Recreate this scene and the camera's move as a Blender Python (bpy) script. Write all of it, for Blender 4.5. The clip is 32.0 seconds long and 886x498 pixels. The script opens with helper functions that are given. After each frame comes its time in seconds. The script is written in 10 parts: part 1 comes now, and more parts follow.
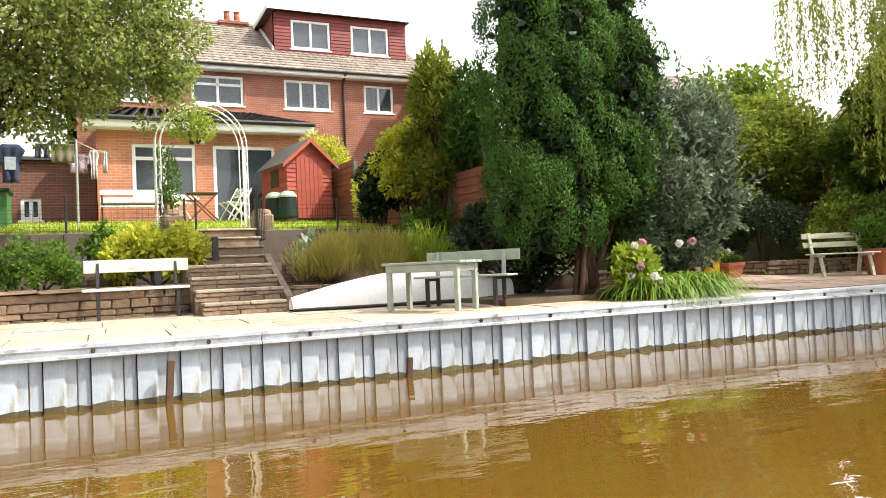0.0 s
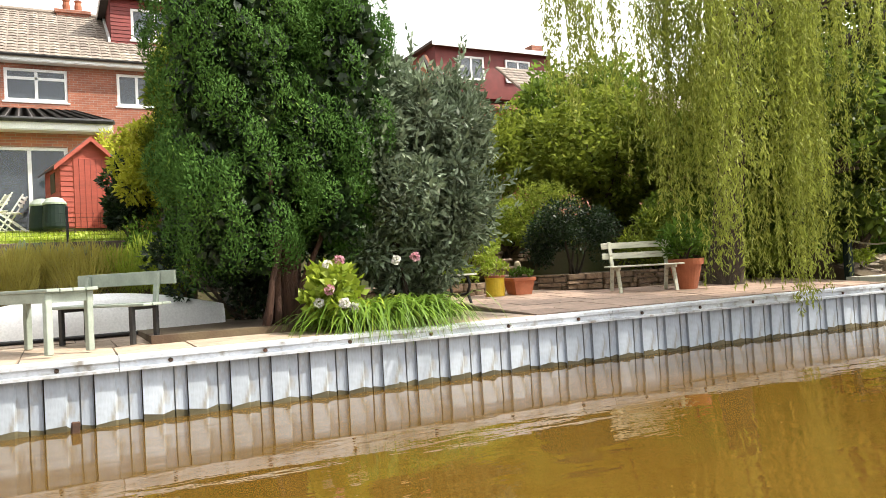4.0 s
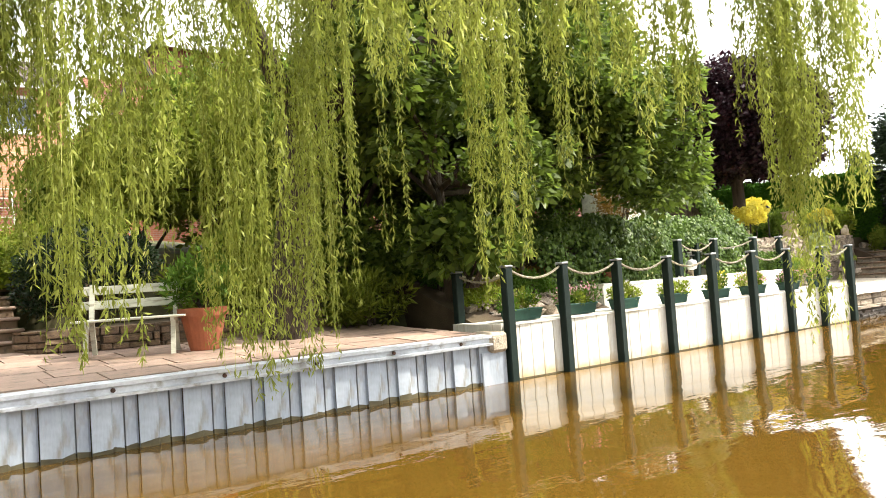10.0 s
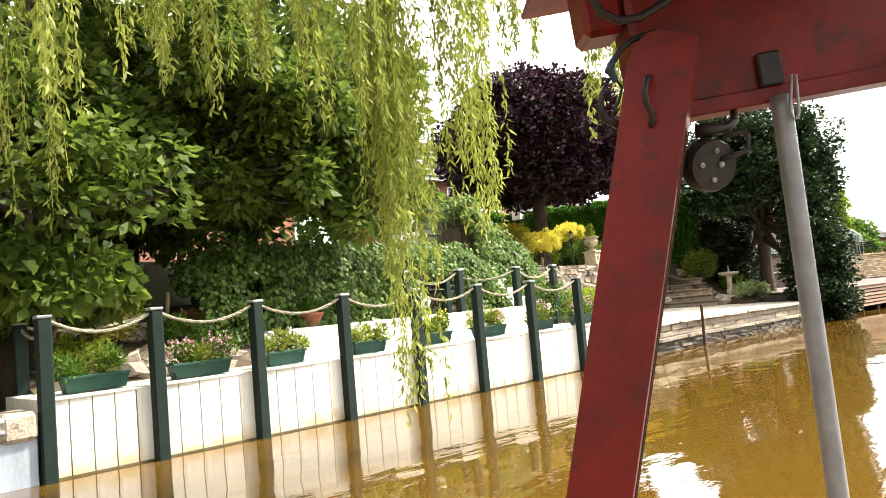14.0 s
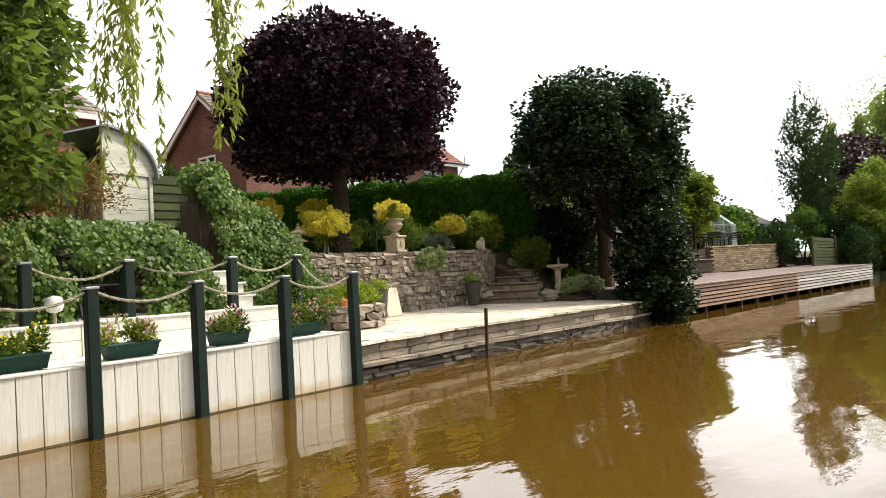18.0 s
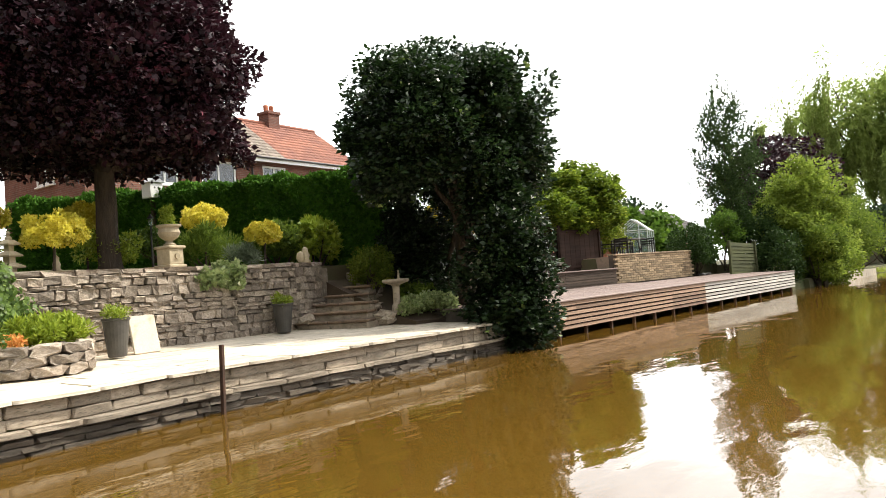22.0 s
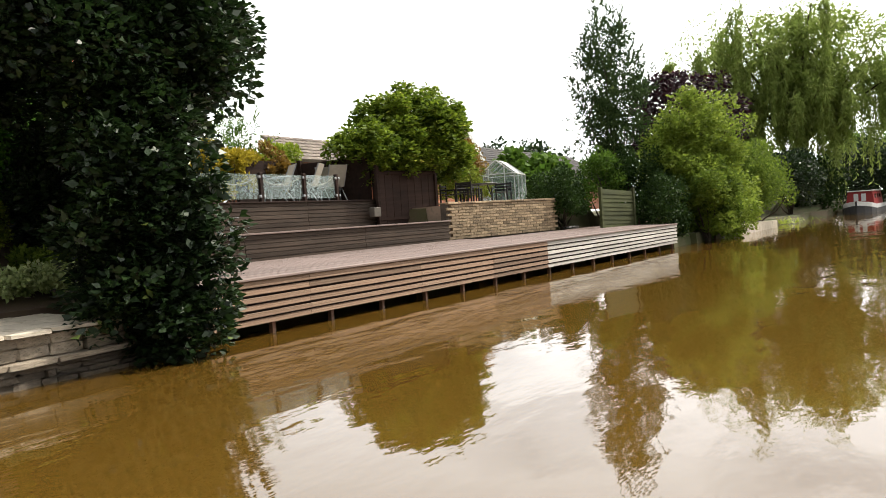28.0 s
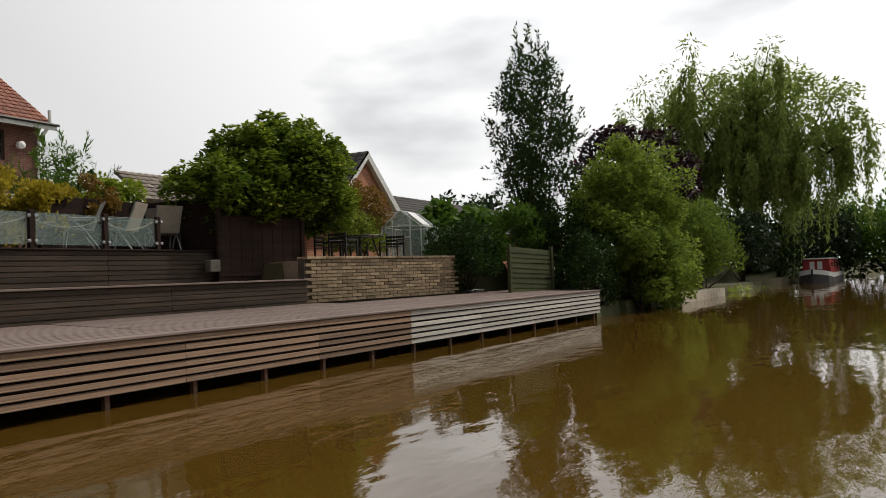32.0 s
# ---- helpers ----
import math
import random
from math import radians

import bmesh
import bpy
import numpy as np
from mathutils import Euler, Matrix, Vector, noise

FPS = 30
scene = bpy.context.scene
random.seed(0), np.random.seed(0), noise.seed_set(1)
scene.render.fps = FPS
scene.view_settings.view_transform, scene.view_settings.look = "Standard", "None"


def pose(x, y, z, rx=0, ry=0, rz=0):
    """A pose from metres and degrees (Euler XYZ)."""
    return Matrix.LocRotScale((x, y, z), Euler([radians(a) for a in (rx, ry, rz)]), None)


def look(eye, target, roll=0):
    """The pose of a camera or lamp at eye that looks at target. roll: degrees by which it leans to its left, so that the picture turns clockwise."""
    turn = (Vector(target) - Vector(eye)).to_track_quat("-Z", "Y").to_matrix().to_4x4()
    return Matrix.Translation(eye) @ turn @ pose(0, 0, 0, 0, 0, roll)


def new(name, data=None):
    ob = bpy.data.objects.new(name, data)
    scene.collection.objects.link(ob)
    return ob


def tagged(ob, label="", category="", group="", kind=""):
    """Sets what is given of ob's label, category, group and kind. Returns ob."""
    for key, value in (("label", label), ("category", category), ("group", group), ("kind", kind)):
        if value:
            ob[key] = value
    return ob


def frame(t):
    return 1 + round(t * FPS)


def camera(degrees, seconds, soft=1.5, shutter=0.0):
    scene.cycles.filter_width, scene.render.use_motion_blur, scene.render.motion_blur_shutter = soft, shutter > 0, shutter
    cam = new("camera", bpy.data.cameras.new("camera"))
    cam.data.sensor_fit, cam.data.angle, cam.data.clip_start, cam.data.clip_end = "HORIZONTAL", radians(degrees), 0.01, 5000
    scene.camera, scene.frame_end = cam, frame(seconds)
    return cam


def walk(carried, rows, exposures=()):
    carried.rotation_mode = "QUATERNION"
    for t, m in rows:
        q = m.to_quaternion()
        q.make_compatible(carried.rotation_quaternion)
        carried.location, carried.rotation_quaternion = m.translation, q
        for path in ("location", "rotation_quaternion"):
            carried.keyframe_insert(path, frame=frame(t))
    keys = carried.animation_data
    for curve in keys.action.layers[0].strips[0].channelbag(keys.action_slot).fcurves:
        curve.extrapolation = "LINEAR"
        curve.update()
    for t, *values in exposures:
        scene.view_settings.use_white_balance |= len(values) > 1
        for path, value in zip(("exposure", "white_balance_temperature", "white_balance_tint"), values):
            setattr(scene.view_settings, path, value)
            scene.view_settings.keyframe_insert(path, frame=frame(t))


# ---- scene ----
cam = camera(61.2, 32.0, soft=0.9)
METRES, EYE, TILT, LEAN, TURN = 34.5, 1.20, -0.203, 0.446, -24.5
ROWS = [
    (0.0, 0.0, 0.0, 0.0, 0.06, 1.72, 2.07),
    (0.5, 0.013, 0.007, 0.0005, 0.52, 1.65, 2.39),
    (1.0, 0.0262, 0.0141, 0.001, 0.73, 1.81, 2.48),
    (1.5, 0.0394, 0.0211, 0.0012, 0.93, 2.13, 2.48),
    (2.0, 0.052, 0.0288, 0.0019, 0.64, 1.74, 2.2),
    (2.5, 0.0647, 0.0362, 0.0022, -0.36, 1.49, 2.13),
    (3.0, 0.0778, 0.0437, 0.0025, -2.25, 1.1, 2.28),
    (3.5, 0.0902, 0.0512, 0.003, -2.64, 1.44, 2.59),
    (5.5, 0.1427, 0.0807, 0.0031, -5.68, 2.58, 3.3),
    (6.0, 0.1556, 0.0878, 0.0034, -6.44, 2.87, 3.38),
    (6.5, 0.1679, 0.0942, 0.0038, -7.35, 3.19, 3.24),
    (7.0, 0.1806, 0.1009, 0.0039, -8.19, 3.66, 3.45),
    (7.5, 0.1932, 0.1072, 0.0041, -9.28, 4.01, 3.63),
    (8.0, 0.2059, 0.1135, 0.0044, -10.26, 4.15, 3.6),
    (8.5, 0.219, 0.1207, 0.0044, -11.48, 4.18, 3.32),
    (9.0, 0.2325, 0.1273, 0.0047, -12.19, 3.91, 3.11),
    (9.5, 0.2461, 0.134, 0.0051, -12.84, 3.26, 2.93),
    (10.0, 0.2598, 0.1402, 0.0056, -13.44, 3.02, 3.54),
    (10.5, 0.2748, 0.1473, 0.0053, -13.84, 3.42, 3.96),
    (11.0, 0.2884, 0.1502, 0.0051, -15.76, 3.99, 4.23),
    (11.5, 0.303, 0.1563, 0.0052, -16.87, 4.66, 4.55),
    (12.0, 0.3179, 0.1625, 0.0056, -17.67, 4.33, 4.46),
    (12.5, 0.3326, 0.1691, 0.0053, -18.69, 4.16, 4.85),
    (13.0, 0.3473, 0.1747, 0.0051, -19.59, 4.47, 4.82),
    (13.5, 0.3626, 0.1811, 0.0054, -19.58, 4.68, 4.52),
    (14.0, 0.3774, 0.1865, 0.0056, -20.65, 4.66, 4.69),
    (14.5, 0.392, 0.1929, 0.0061, -21.39, 4.39, 4.71),
    (16.5, 0.4498, 0.2126, 0.0121, -24.93, 2.7, 3.4),
    (17.0, 0.465, 0.2197, 0.0128, -24.94, 2.59, 2.8),
    (17.5, 0.4798, 0.2249, 0.0128, -25.96, 2.3, 3.08),
    (18.0, 0.4949, 0.2308, 0.0129, -26.68, 2.1, 2.95),
    (18.5, 0.5097, 0.2383, 0.0128, -26.69, 2.12, 3.23),
    (19.0, 0.5245, 0.2451, 0.0128, -27.29, 2.03, 3.41),
    (19.5, 0.5395, 0.2512, 0.0126, -27.9, 2.05, 3.61),
    (20.0, 0.5543, 0.2583, 0.0123, -28.47, 2.35, 3.81),
    (20.5, 0.5693, 0.2637, 0.0119, -29.06, 2.26, 3.9),
    (21.0, 0.5841, 0.2707, 0.0114, -29.81, 2.27, 4.11),
    (21.5, 0.5992, 0.2772, 0.0104, -30.02, 2.62, 4.2),
    (22.0, 0.6141, 0.2827, 0.0115, -29.97, 2.82, 3.99),
    (22.5, 0.6288, 0.2889, 0.0106, -29.72, 2.82, 4.01),
    (23.0, 0.6425, 0.2966, 0.0114, -30.82, 1.57, 3.34),
    (23.5, 0.6568, 0.303, 0.0113, -32.73, 1.74, 2.74),
    (24.0, 0.67, 0.3099, 0.0117, -33.64, 1.03, 2.23),
    (24.5, 0.6845, 0.315, 0.0117, -36.55, 1.05, 1.6),
    (25.0, 0.699, 0.3224, 0.0118, -37.51, 0.51, 1.16),
    (25.5, 0.7138, 0.329, 0.0119, -38.14, -0.26, 1.61),
    (26.0, 0.7287, 0.335, 0.0116, -38.18, -0.83, 2.2),
    (26.5, 0.7435, 0.3416, 0.0119, -37.76, -1.22, 2.47),
    (28.5, 0.8046, 0.3694, 0.0125, -34.68, -1.68, 3.83),
    (29.0, 0.8192, 0.3741, 0.0125, -40.58, -4.96, 4.07),
    (29.5, 0.8338, 0.3806, 0.0121, -34.14, -4.19, 3.18),
    (30.0, 0.8468, 0.3856, 0.0131, -40.86, -2.8, 3.99),
    (30.5, 0.8614, 0.3924, 0.0125, -40.3, 2.41, 2.35),
    (31.0, 0.8785, 0.3999, 0.0128, -38.2, 2.57, 0.93),
    (31.5, 0.8921, 0.4042, 0.0126, -38.05, 2.13, 2.16),
    (32.0, 0.9075, 0.4097, 0.0132, -37.36, 2.41, 1.95),
]
EXPOSURES = [(0.0, 0.6), (3.0, 0.48), (6.0, 1.0), (7.0, 1.0), (8.5, 0.92), (14.5, 1.05), (16.5, 0.22), (19.0, -0.15), (21.0, -0.05), (22.0, 0.25), (24.5, 0.02), (26.0, -0.2), (28.5, -0.08), (29.8, -0.08), (30.6, -1.32), (32.0, -1.42)]
walk(cam, [(t, pose(0, 0, EYE, TILT, LEAN, TURN) @ pose(METRES * x, METRES * y, METRES * z, 90 + pitch, roll, yaw)) for t, x, y, z, yaw, pitch, roll in ROWS], EXPOSURES)


# ---- sky and sun ----
SUN_AZ, SUN_EL = radians(124), radians(50)   # bearing from north (+y) clockwise, height
world = bpy.data.worlds.new("sky")
scene.world = world
world.use_nodes = True
wn, wl = world.node_tree.nodes, world.node_tree.links
wn.clear()
sky = wn.new("ShaderNodeTexSky")
sky.sky_type, sky.sun_disc = "NISHITA", False
sky.sun_elevation, sky.sun_rotation = SUN_EL, SUN_AZ
sky.dust_density, sky.air_density = 3.0, 1.0
w_co = wn.new("ShaderNodeTexCoord")
w_map = wn.new("ShaderNodeMapping")
w_map.inputs["Scale"].default_value = (1.0, 1.0, 3.0)
w_noise = wn.new("ShaderNodeTexNoise")
w_noise.inputs["Scale"].default_value, w_noise.inputs["Detail"].default_value = 1.6, 5.0
w_ramp = wn.new("ShaderNodeValToRGB")
w_ramp.color_ramp.elements[0].position, w_ramp.color_ramp.elements[1].position = 0.27, 0.39
w_ramp.color_ramp.elements[0].color = (0.50, 0.50, 0.50, 1)
w_ramp.color_ramp.elements[1].color = (0.97, 0.97, 0.97, 1)
w_mix = wn.new("ShaderNodeMix")
w_mix.data_type = "RGBA"
# thin bright cloud, brighter round the hidden sun
w_sun = wn.new("ShaderNodeVectorMath")
w_sun.operation = "DOT_PRODUCT"
w_sun.inputs[1].default_value = (math.sin(SUN_AZ) * math.cos(SUN_EL), math.cos(SUN_AZ) * math.cos(SUN_EL), math.sin(SUN_EL))
w_aur = wn.new("ShaderNodeMapRange")
w_aur.inputs["From Min"].default_value, w_aur.inputs["From Max"].default_value = 0.2, 1.0
w_aur.inputs["To Min"].default_value, w_aur.inputs["To Max"].default_value = 6.2, 20.0
# the cloud glows more brightly along the canal, low in the east
w_east = wn.new("ShaderNodeVectorMath")
w_east.operation = "DOT_PRODUCT"
w_east.inputs[1].default_value = (0.93, 0.28, 0.23)
w_glow = wn.new("ShaderNodeMapRange")
w_glow.inputs["From Min"].default_value, w_glow.inputs["From Max"].default_value = 0.0, 1.0
w_glow.inputs["To Min"].default_value, w_glow.inputs["To Max"].default_value = 0.0, 18.0
w_sum = wn.new("ShaderNodeMath")
w_sum.operation = "ADD"
w_com = wn.new("ShaderNodeCombineColor")
w_nrm = wn.new("ShaderNodeVectorMath")
w_nrm.operation = "NORMALIZE"
wl.new(w_co.outputs["Generated"], w_nrm.inputs[0])
wl.new(w_nrm.outputs["Vector"], w_sun.inputs[0])
wl.new(w_sun.outputs["Value"], w_aur.inputs["Value"])
wl.new(w_nrm.outputs["Vector"], w_east.inputs[0])
wl.new(w_east.outputs["Value"], w_glow.inputs["Value"])
wl.new(w_aur.outputs["Result"], w_sum.inputs[0])
wl.new(w_glow.outputs["Result"], w_sum.inputs[1])
for w_ch in ("Red", "Green", "Blue"):
    wl.new(w_sum.outputs["Value"], w_com.inputs[w_ch])
wl.new(w_com.outputs["Color"], w_mix.inputs["B"])
w_bg, w_out = wn.new("ShaderNodeBackground"), wn.new("ShaderNodeOutputWorld")
w_bg.inputs["Strength"].default_value = 0.1
wl.new(w_co.outputs["Generated"], w_map.inputs["Vector"])
wl.new(w_map.outputs["Vector"], w_noise.inputs["Vector"])
wl.new(w_noise.outputs["Fac"], w_ramp.inputs["Fac"])
wl.new(w_ramp.outputs["Color"], w_mix.inputs["Factor"])
wl.new(sky.outputs["Color"], w_mix.inputs["A"])
wl.new(w_mix.outputs["Result"], w_bg.inputs["Color"])
wl.new(w_bg.outputs["Background"], w_out.inputs["Surface"])
sun = new("sun", bpy.data.lights.new("sun", "SUN"))
sun.data.energy, sun.data.angle, sun.data.color = 5.0, radians(1.5), (1.0, 0.93, 0.8)
sun.matrix_world = look((0, 0, 60), (-math.sin(SUN_AZ) * math.cos(SUN_EL), -math.cos(SUN_AZ) * math.cos(SUN_EL), 60 - math.sin(SUN_EL)))


# ---- materials ----
def rgb(c):
    return (c[0], c[1], c[2], 1.0)


def mat(name, a, b=None, rough=0.75, scale=3.0, fine=40.0, bump=0.25, rnd=0.25, island=False, metal=0.0, stretch=(1, 1, 1), dirt=None, spec=0.4, dist=0.01):
    """A weathered surface: two colours mixed by a coarse noise, a fine grain, a spread of brightness from piece to piece, and relief."""
    m = bpy.data.materials.new(name)
    m.use_nodes = True
    n, l = m.node_tree.nodes, m.node_tree.links
    bsdf = n["Principled BSDF"]
    b = b or tuple(0.7 * v for v in a)
    co = n.new("ShaderNodeTexCoord")
    mp = n.new("ShaderNodeMapping")
    mp.inputs["Scale"].default_value = stretch
    l.new(co.outputs["Object"], mp.inputs["Vector"])
    n1, n2 = n.new("ShaderNodeTexNoise"), n.new("ShaderNodeTexNoise")
    n1.inputs["Scale"].default_value, n1.inputs["Detail"].default_value = scale, 6
    n2.inputs["Scale"].default_value, n2.inputs["Detail"].default_value = fine, 4
    l.new(mp.outputs["Vector"], n1.inputs["Vector"])
    l.new(mp.outputs["Vector"], n2.inputs["Vector"])
    r1 = n.new("ShaderNodeValToRGB")
    r1.color_ramp.elements[0].position, r1.color_ramp.elements[1].position = 0.35, 0.65
    r1.color_ramp.elements[0].color, r1.color_ramp.elements[1].color = rgb(a), rgb(b)
    l.new(n1.outputs["Fac"], r1.inputs["Fac"])
    out = r1.outputs["Color"]
    if dirt:
        n3 = n.new("ShaderNodeTexNoise")
        n3.inputs["Scale"].default_value, n3.inputs["Detail"].default_value = scale * 2.7, 8
        l.new(mp.outputs["Vector"], n3.inputs["Vector"])
        r3 = n.new("ShaderNodeValToRGB")
        r3.color_ramp.elements[0].position, r3.color_ramp.elements[1].position = 0.55, 0.72
        l.new(n3.outputs["Fac"], r3.inputs["Fac"])
        mx3 = n.new("ShaderNodeMix")
        mx3.data_type = "RGBA"
        mx3.inputs["B"].default_value = rgb(dirt)
        l.new(r3.outputs["Color"], mx3.inputs["Factor"])
        l.new(out, mx3.inputs["A"])
        out = mx3.outputs["Result"]
    info = n.new("ShaderNodeNewGeometry") if island else n.new("ShaderNodeObjectInfo")
    src = info.outputs["Random Per Island"] if island else info.outputs["Random"]
    m1 = n.new("ShaderNodeMapRange")
    m1.inputs["To Min"].default_value, m1.inputs["To Max"].default_value = 1 - rnd, 1 + rnd
    l.new(src, m1.inputs["Value"])
    m2 = n.new("ShaderNodeMapRange")
    m2.inputs["To Min"].default_value, m2.inputs["To Max"].default_value = 0.78, 1.22
    l.new(n2.outputs["Fac"], m2.inputs["Value"])
    mu = n.new("ShaderNodeMath")
    mu.operation = "MULTIPLY"
    l.new(m1.outputs["Result"], mu.inputs[0])
    l.new(m2.outputs["Result"], mu.inputs[1])
    hsv = n.new("ShaderNodeHueSaturation")
    l.new(out, hsv.inputs["Color"])
    l.new(mu.outputs["Value"], hsv.inputs["Value"])
    l.new(hsv.outputs["Color"], bsdf.inputs["Base Color"])
    bsdf.inputs["Roughness"].default_value, bsdf.inputs["Metallic"].default_value = rough, metal
    bsdf.inputs["Specular IOR Level"].default_value = spec
    if bump:
        bp = n.new("ShaderNodeBump")
        bp.inputs["Strength"].default_value, bp.inputs["Distance"].default_value = bump, dist
        l.new(n2.outputs["Fac"], bp.inputs["Height"])
        l.new(bp.outputs["Normal"], bsdf.inputs["Normal"])
    return m


def leaf(name, a, b, c=None, trans=0.35, rough=0.45, spec=0.35):
    """Leaves: colour spread from leaf to leaf and from clump to clump, some light passing through."""
    m = bpy.data.materials.new(name)
    m.use_nodes = True
    n, l = m.node_tree.nodes, m.node_tree.links
    bsdf, outp = n["Principled BSDF"], n["Material Output"]
    geo, co = n.new("ShaderNodeNewGeometry"), n.new("ShaderNodeTexCoord")
    n1 = n.new("ShaderNodeTexNoise")
    n1.inputs["Scale"].default_value, n1.inputs["Detail"].default_value = 1.3, 3
    l.new(co.outputs["Object"], n1.inputs["Vector"])
    ad = n.new("ShaderNodeMath")
    ad.operation = "ADD"
    l.new(geo.outputs["Random Per Island"], ad.inputs[0])
    l.new(n1.outputs["Fac"], ad.inputs[1])
    mr = n.new("ShaderNodeMapRange")
    mr.inputs["From Min"].default_value, mr.inputs["From Max"].default_value = 0.35, 1.65
    l.new(ad.outputs["Value"], mr.inputs["Value"])
    rp = n.new("ShaderNodeValToRGB")
    rp.color_ramp.elements[0].color, rp.color_ramp.elements[1].color = rgb(a), rgb(b)
    if c:
        e = rp.color_ramp.elements.new(0.9)
        e.color = rgb(b)
        rp.color_ramp.elements[2].color = rgb(c)
    l.new(mr.outputs["Result"], rp.inputs["Fac"])
    l.new(rp.outputs["Color"], bsdf.inputs["Base Color"])
    bsdf.inputs["Roughness"].default_value, bsdf.inputs["Specular IOR Level"].default_value = rough, spec
    tr = n.new("ShaderNodeBsdfTranslucent")
    l.new(rp.outputs["Color"], tr.inputs["Color"])
    ms = n.new("ShaderNodeMixShader")
    ms.inputs["Fac"].default_value = trans
    l.new(bsdf.outputs["BSDF"], ms.inputs[1])
    l.new(tr.outputs["BSDF"], ms.inputs[2])
    l.new(ms.outputs["Shader"], outp.inputs["Surface"])
    return m


def brickwork(name, a, b, mortar, w=0.225, h=0.075, rough=0.85):
    """Brickwork seen from afar: courses with recessed joints."""
    m = bpy.data.materials.new(name)
    m.use_nodes = True
    n, l = m.node_tree.nodes, m.node_tree.links
    bsdf = n["Principled BSDF"]
    co = n.new("ShaderNodeTexCoord")
    sep, com = n.new("ShaderNodeSeparateXYZ"), n.new("ShaderNodeCombineXYZ")
    l.new(co.outputs["Object"], sep.inputs["Vector"])
    su = n.new("ShaderNodeMath")
    su.operation = "ADD"
    l.new(sep.outputs["X"], su.inputs[0])
    l.new(sep.outputs["Y"], su.inputs[1])
    l.new(su.outputs["Value"], com.inputs["X"])
    l.new(sep.outputs["Z"], com.inputs["Y"])
    bt = n.new("ShaderNodeTexBrick")
    bt.inputs["Color1"].default_value, bt.inputs["Color2"].default_value, bt.inputs["Mortar"].default_value = rgb(a), rgb(b), rgb(mortar)
    bt.inputs["Scale"].default_value = 1.0
    bt.inputs["Brick Width"].default_value, bt.inputs["Row Height"].default_value = w, h
    bt.inputs["Mortar Size"].default_value = 0.006
    l.new(com.outputs["Vector"], bt.inputs["Vector"])
    n1 = n.new("ShaderNodeTexNoise")
    n1.inputs["Scale"].default_value, n1.inputs["Detail"].default_value = 0.9, 7
    l.new(co.outputs["Object"], n1.inputs["Vector"])
    mr = n.new("ShaderNodeMapRange")
    mr.inputs["From Min"].default_value, mr.inputs["From Max"].default_value = 0.3, 0.7
    mr.inputs["To Min"].default_value, mr.inputs["To Max"].default_value = 0.72, 1.2
    l.new(n1.outputs["Fac"], mr.inputs["Value"])
    hsv = n.new("ShaderNodeHueSaturation")
    l.new(bt.outputs["Color"], hsv.inputs["Color"])
    l.new(mr.outputs["Result"], hsv.inputs["Value"])
    l.new(hsv.outputs["Color"], bsdf.inputs["Base Color"])
    bsdf.inputs["Roughness"].default_value = rough
    bp = n.new("ShaderNodeBump")
    bp.invert = True
    bp.inputs["Strength"].default_value, bp.inputs["Distance"].default_value = 0.6, 0.01
    l.new(bt.outputs["Fac"], bp.inputs["Height"])
    l.new(bp.outputs["Normal"], bsdf.inputs["Normal"])
    return m


def glass(name, tint=(0.8, 0.85, 0.85), rough=0.02, alpha=0.35):
    """A pane: mirror-like gloss over mostly clear glass."""
    m = bpy.data.materials.new(name)
    m.use_nodes = True
    n, l = m.node_tree.nodes, m.node_tree.links
    bsdf, outp = n["Principled BSDF"], n["Material Output"]
    bsdf.inputs["Base Color"].default_value = rgb(tint)
    bsdf.inputs["Roughness"].default_value = rough
    bsdf.inputs["Specular IOR Level"].default_value = 1.0
    tp = n.new("ShaderNodeBsdfTransparent")
    ms = n.new("ShaderNodeMixShader")
    ms.inputs["Fac"].default_value = alpha
    l.new(tp.outputs["BSDF"], ms.inputs[1])
    l.new(bsdf.outputs["BSDF"], ms.inputs[2])
    l.new(ms.outputs["Shader"], outp.inputs["Surface"])
    return m


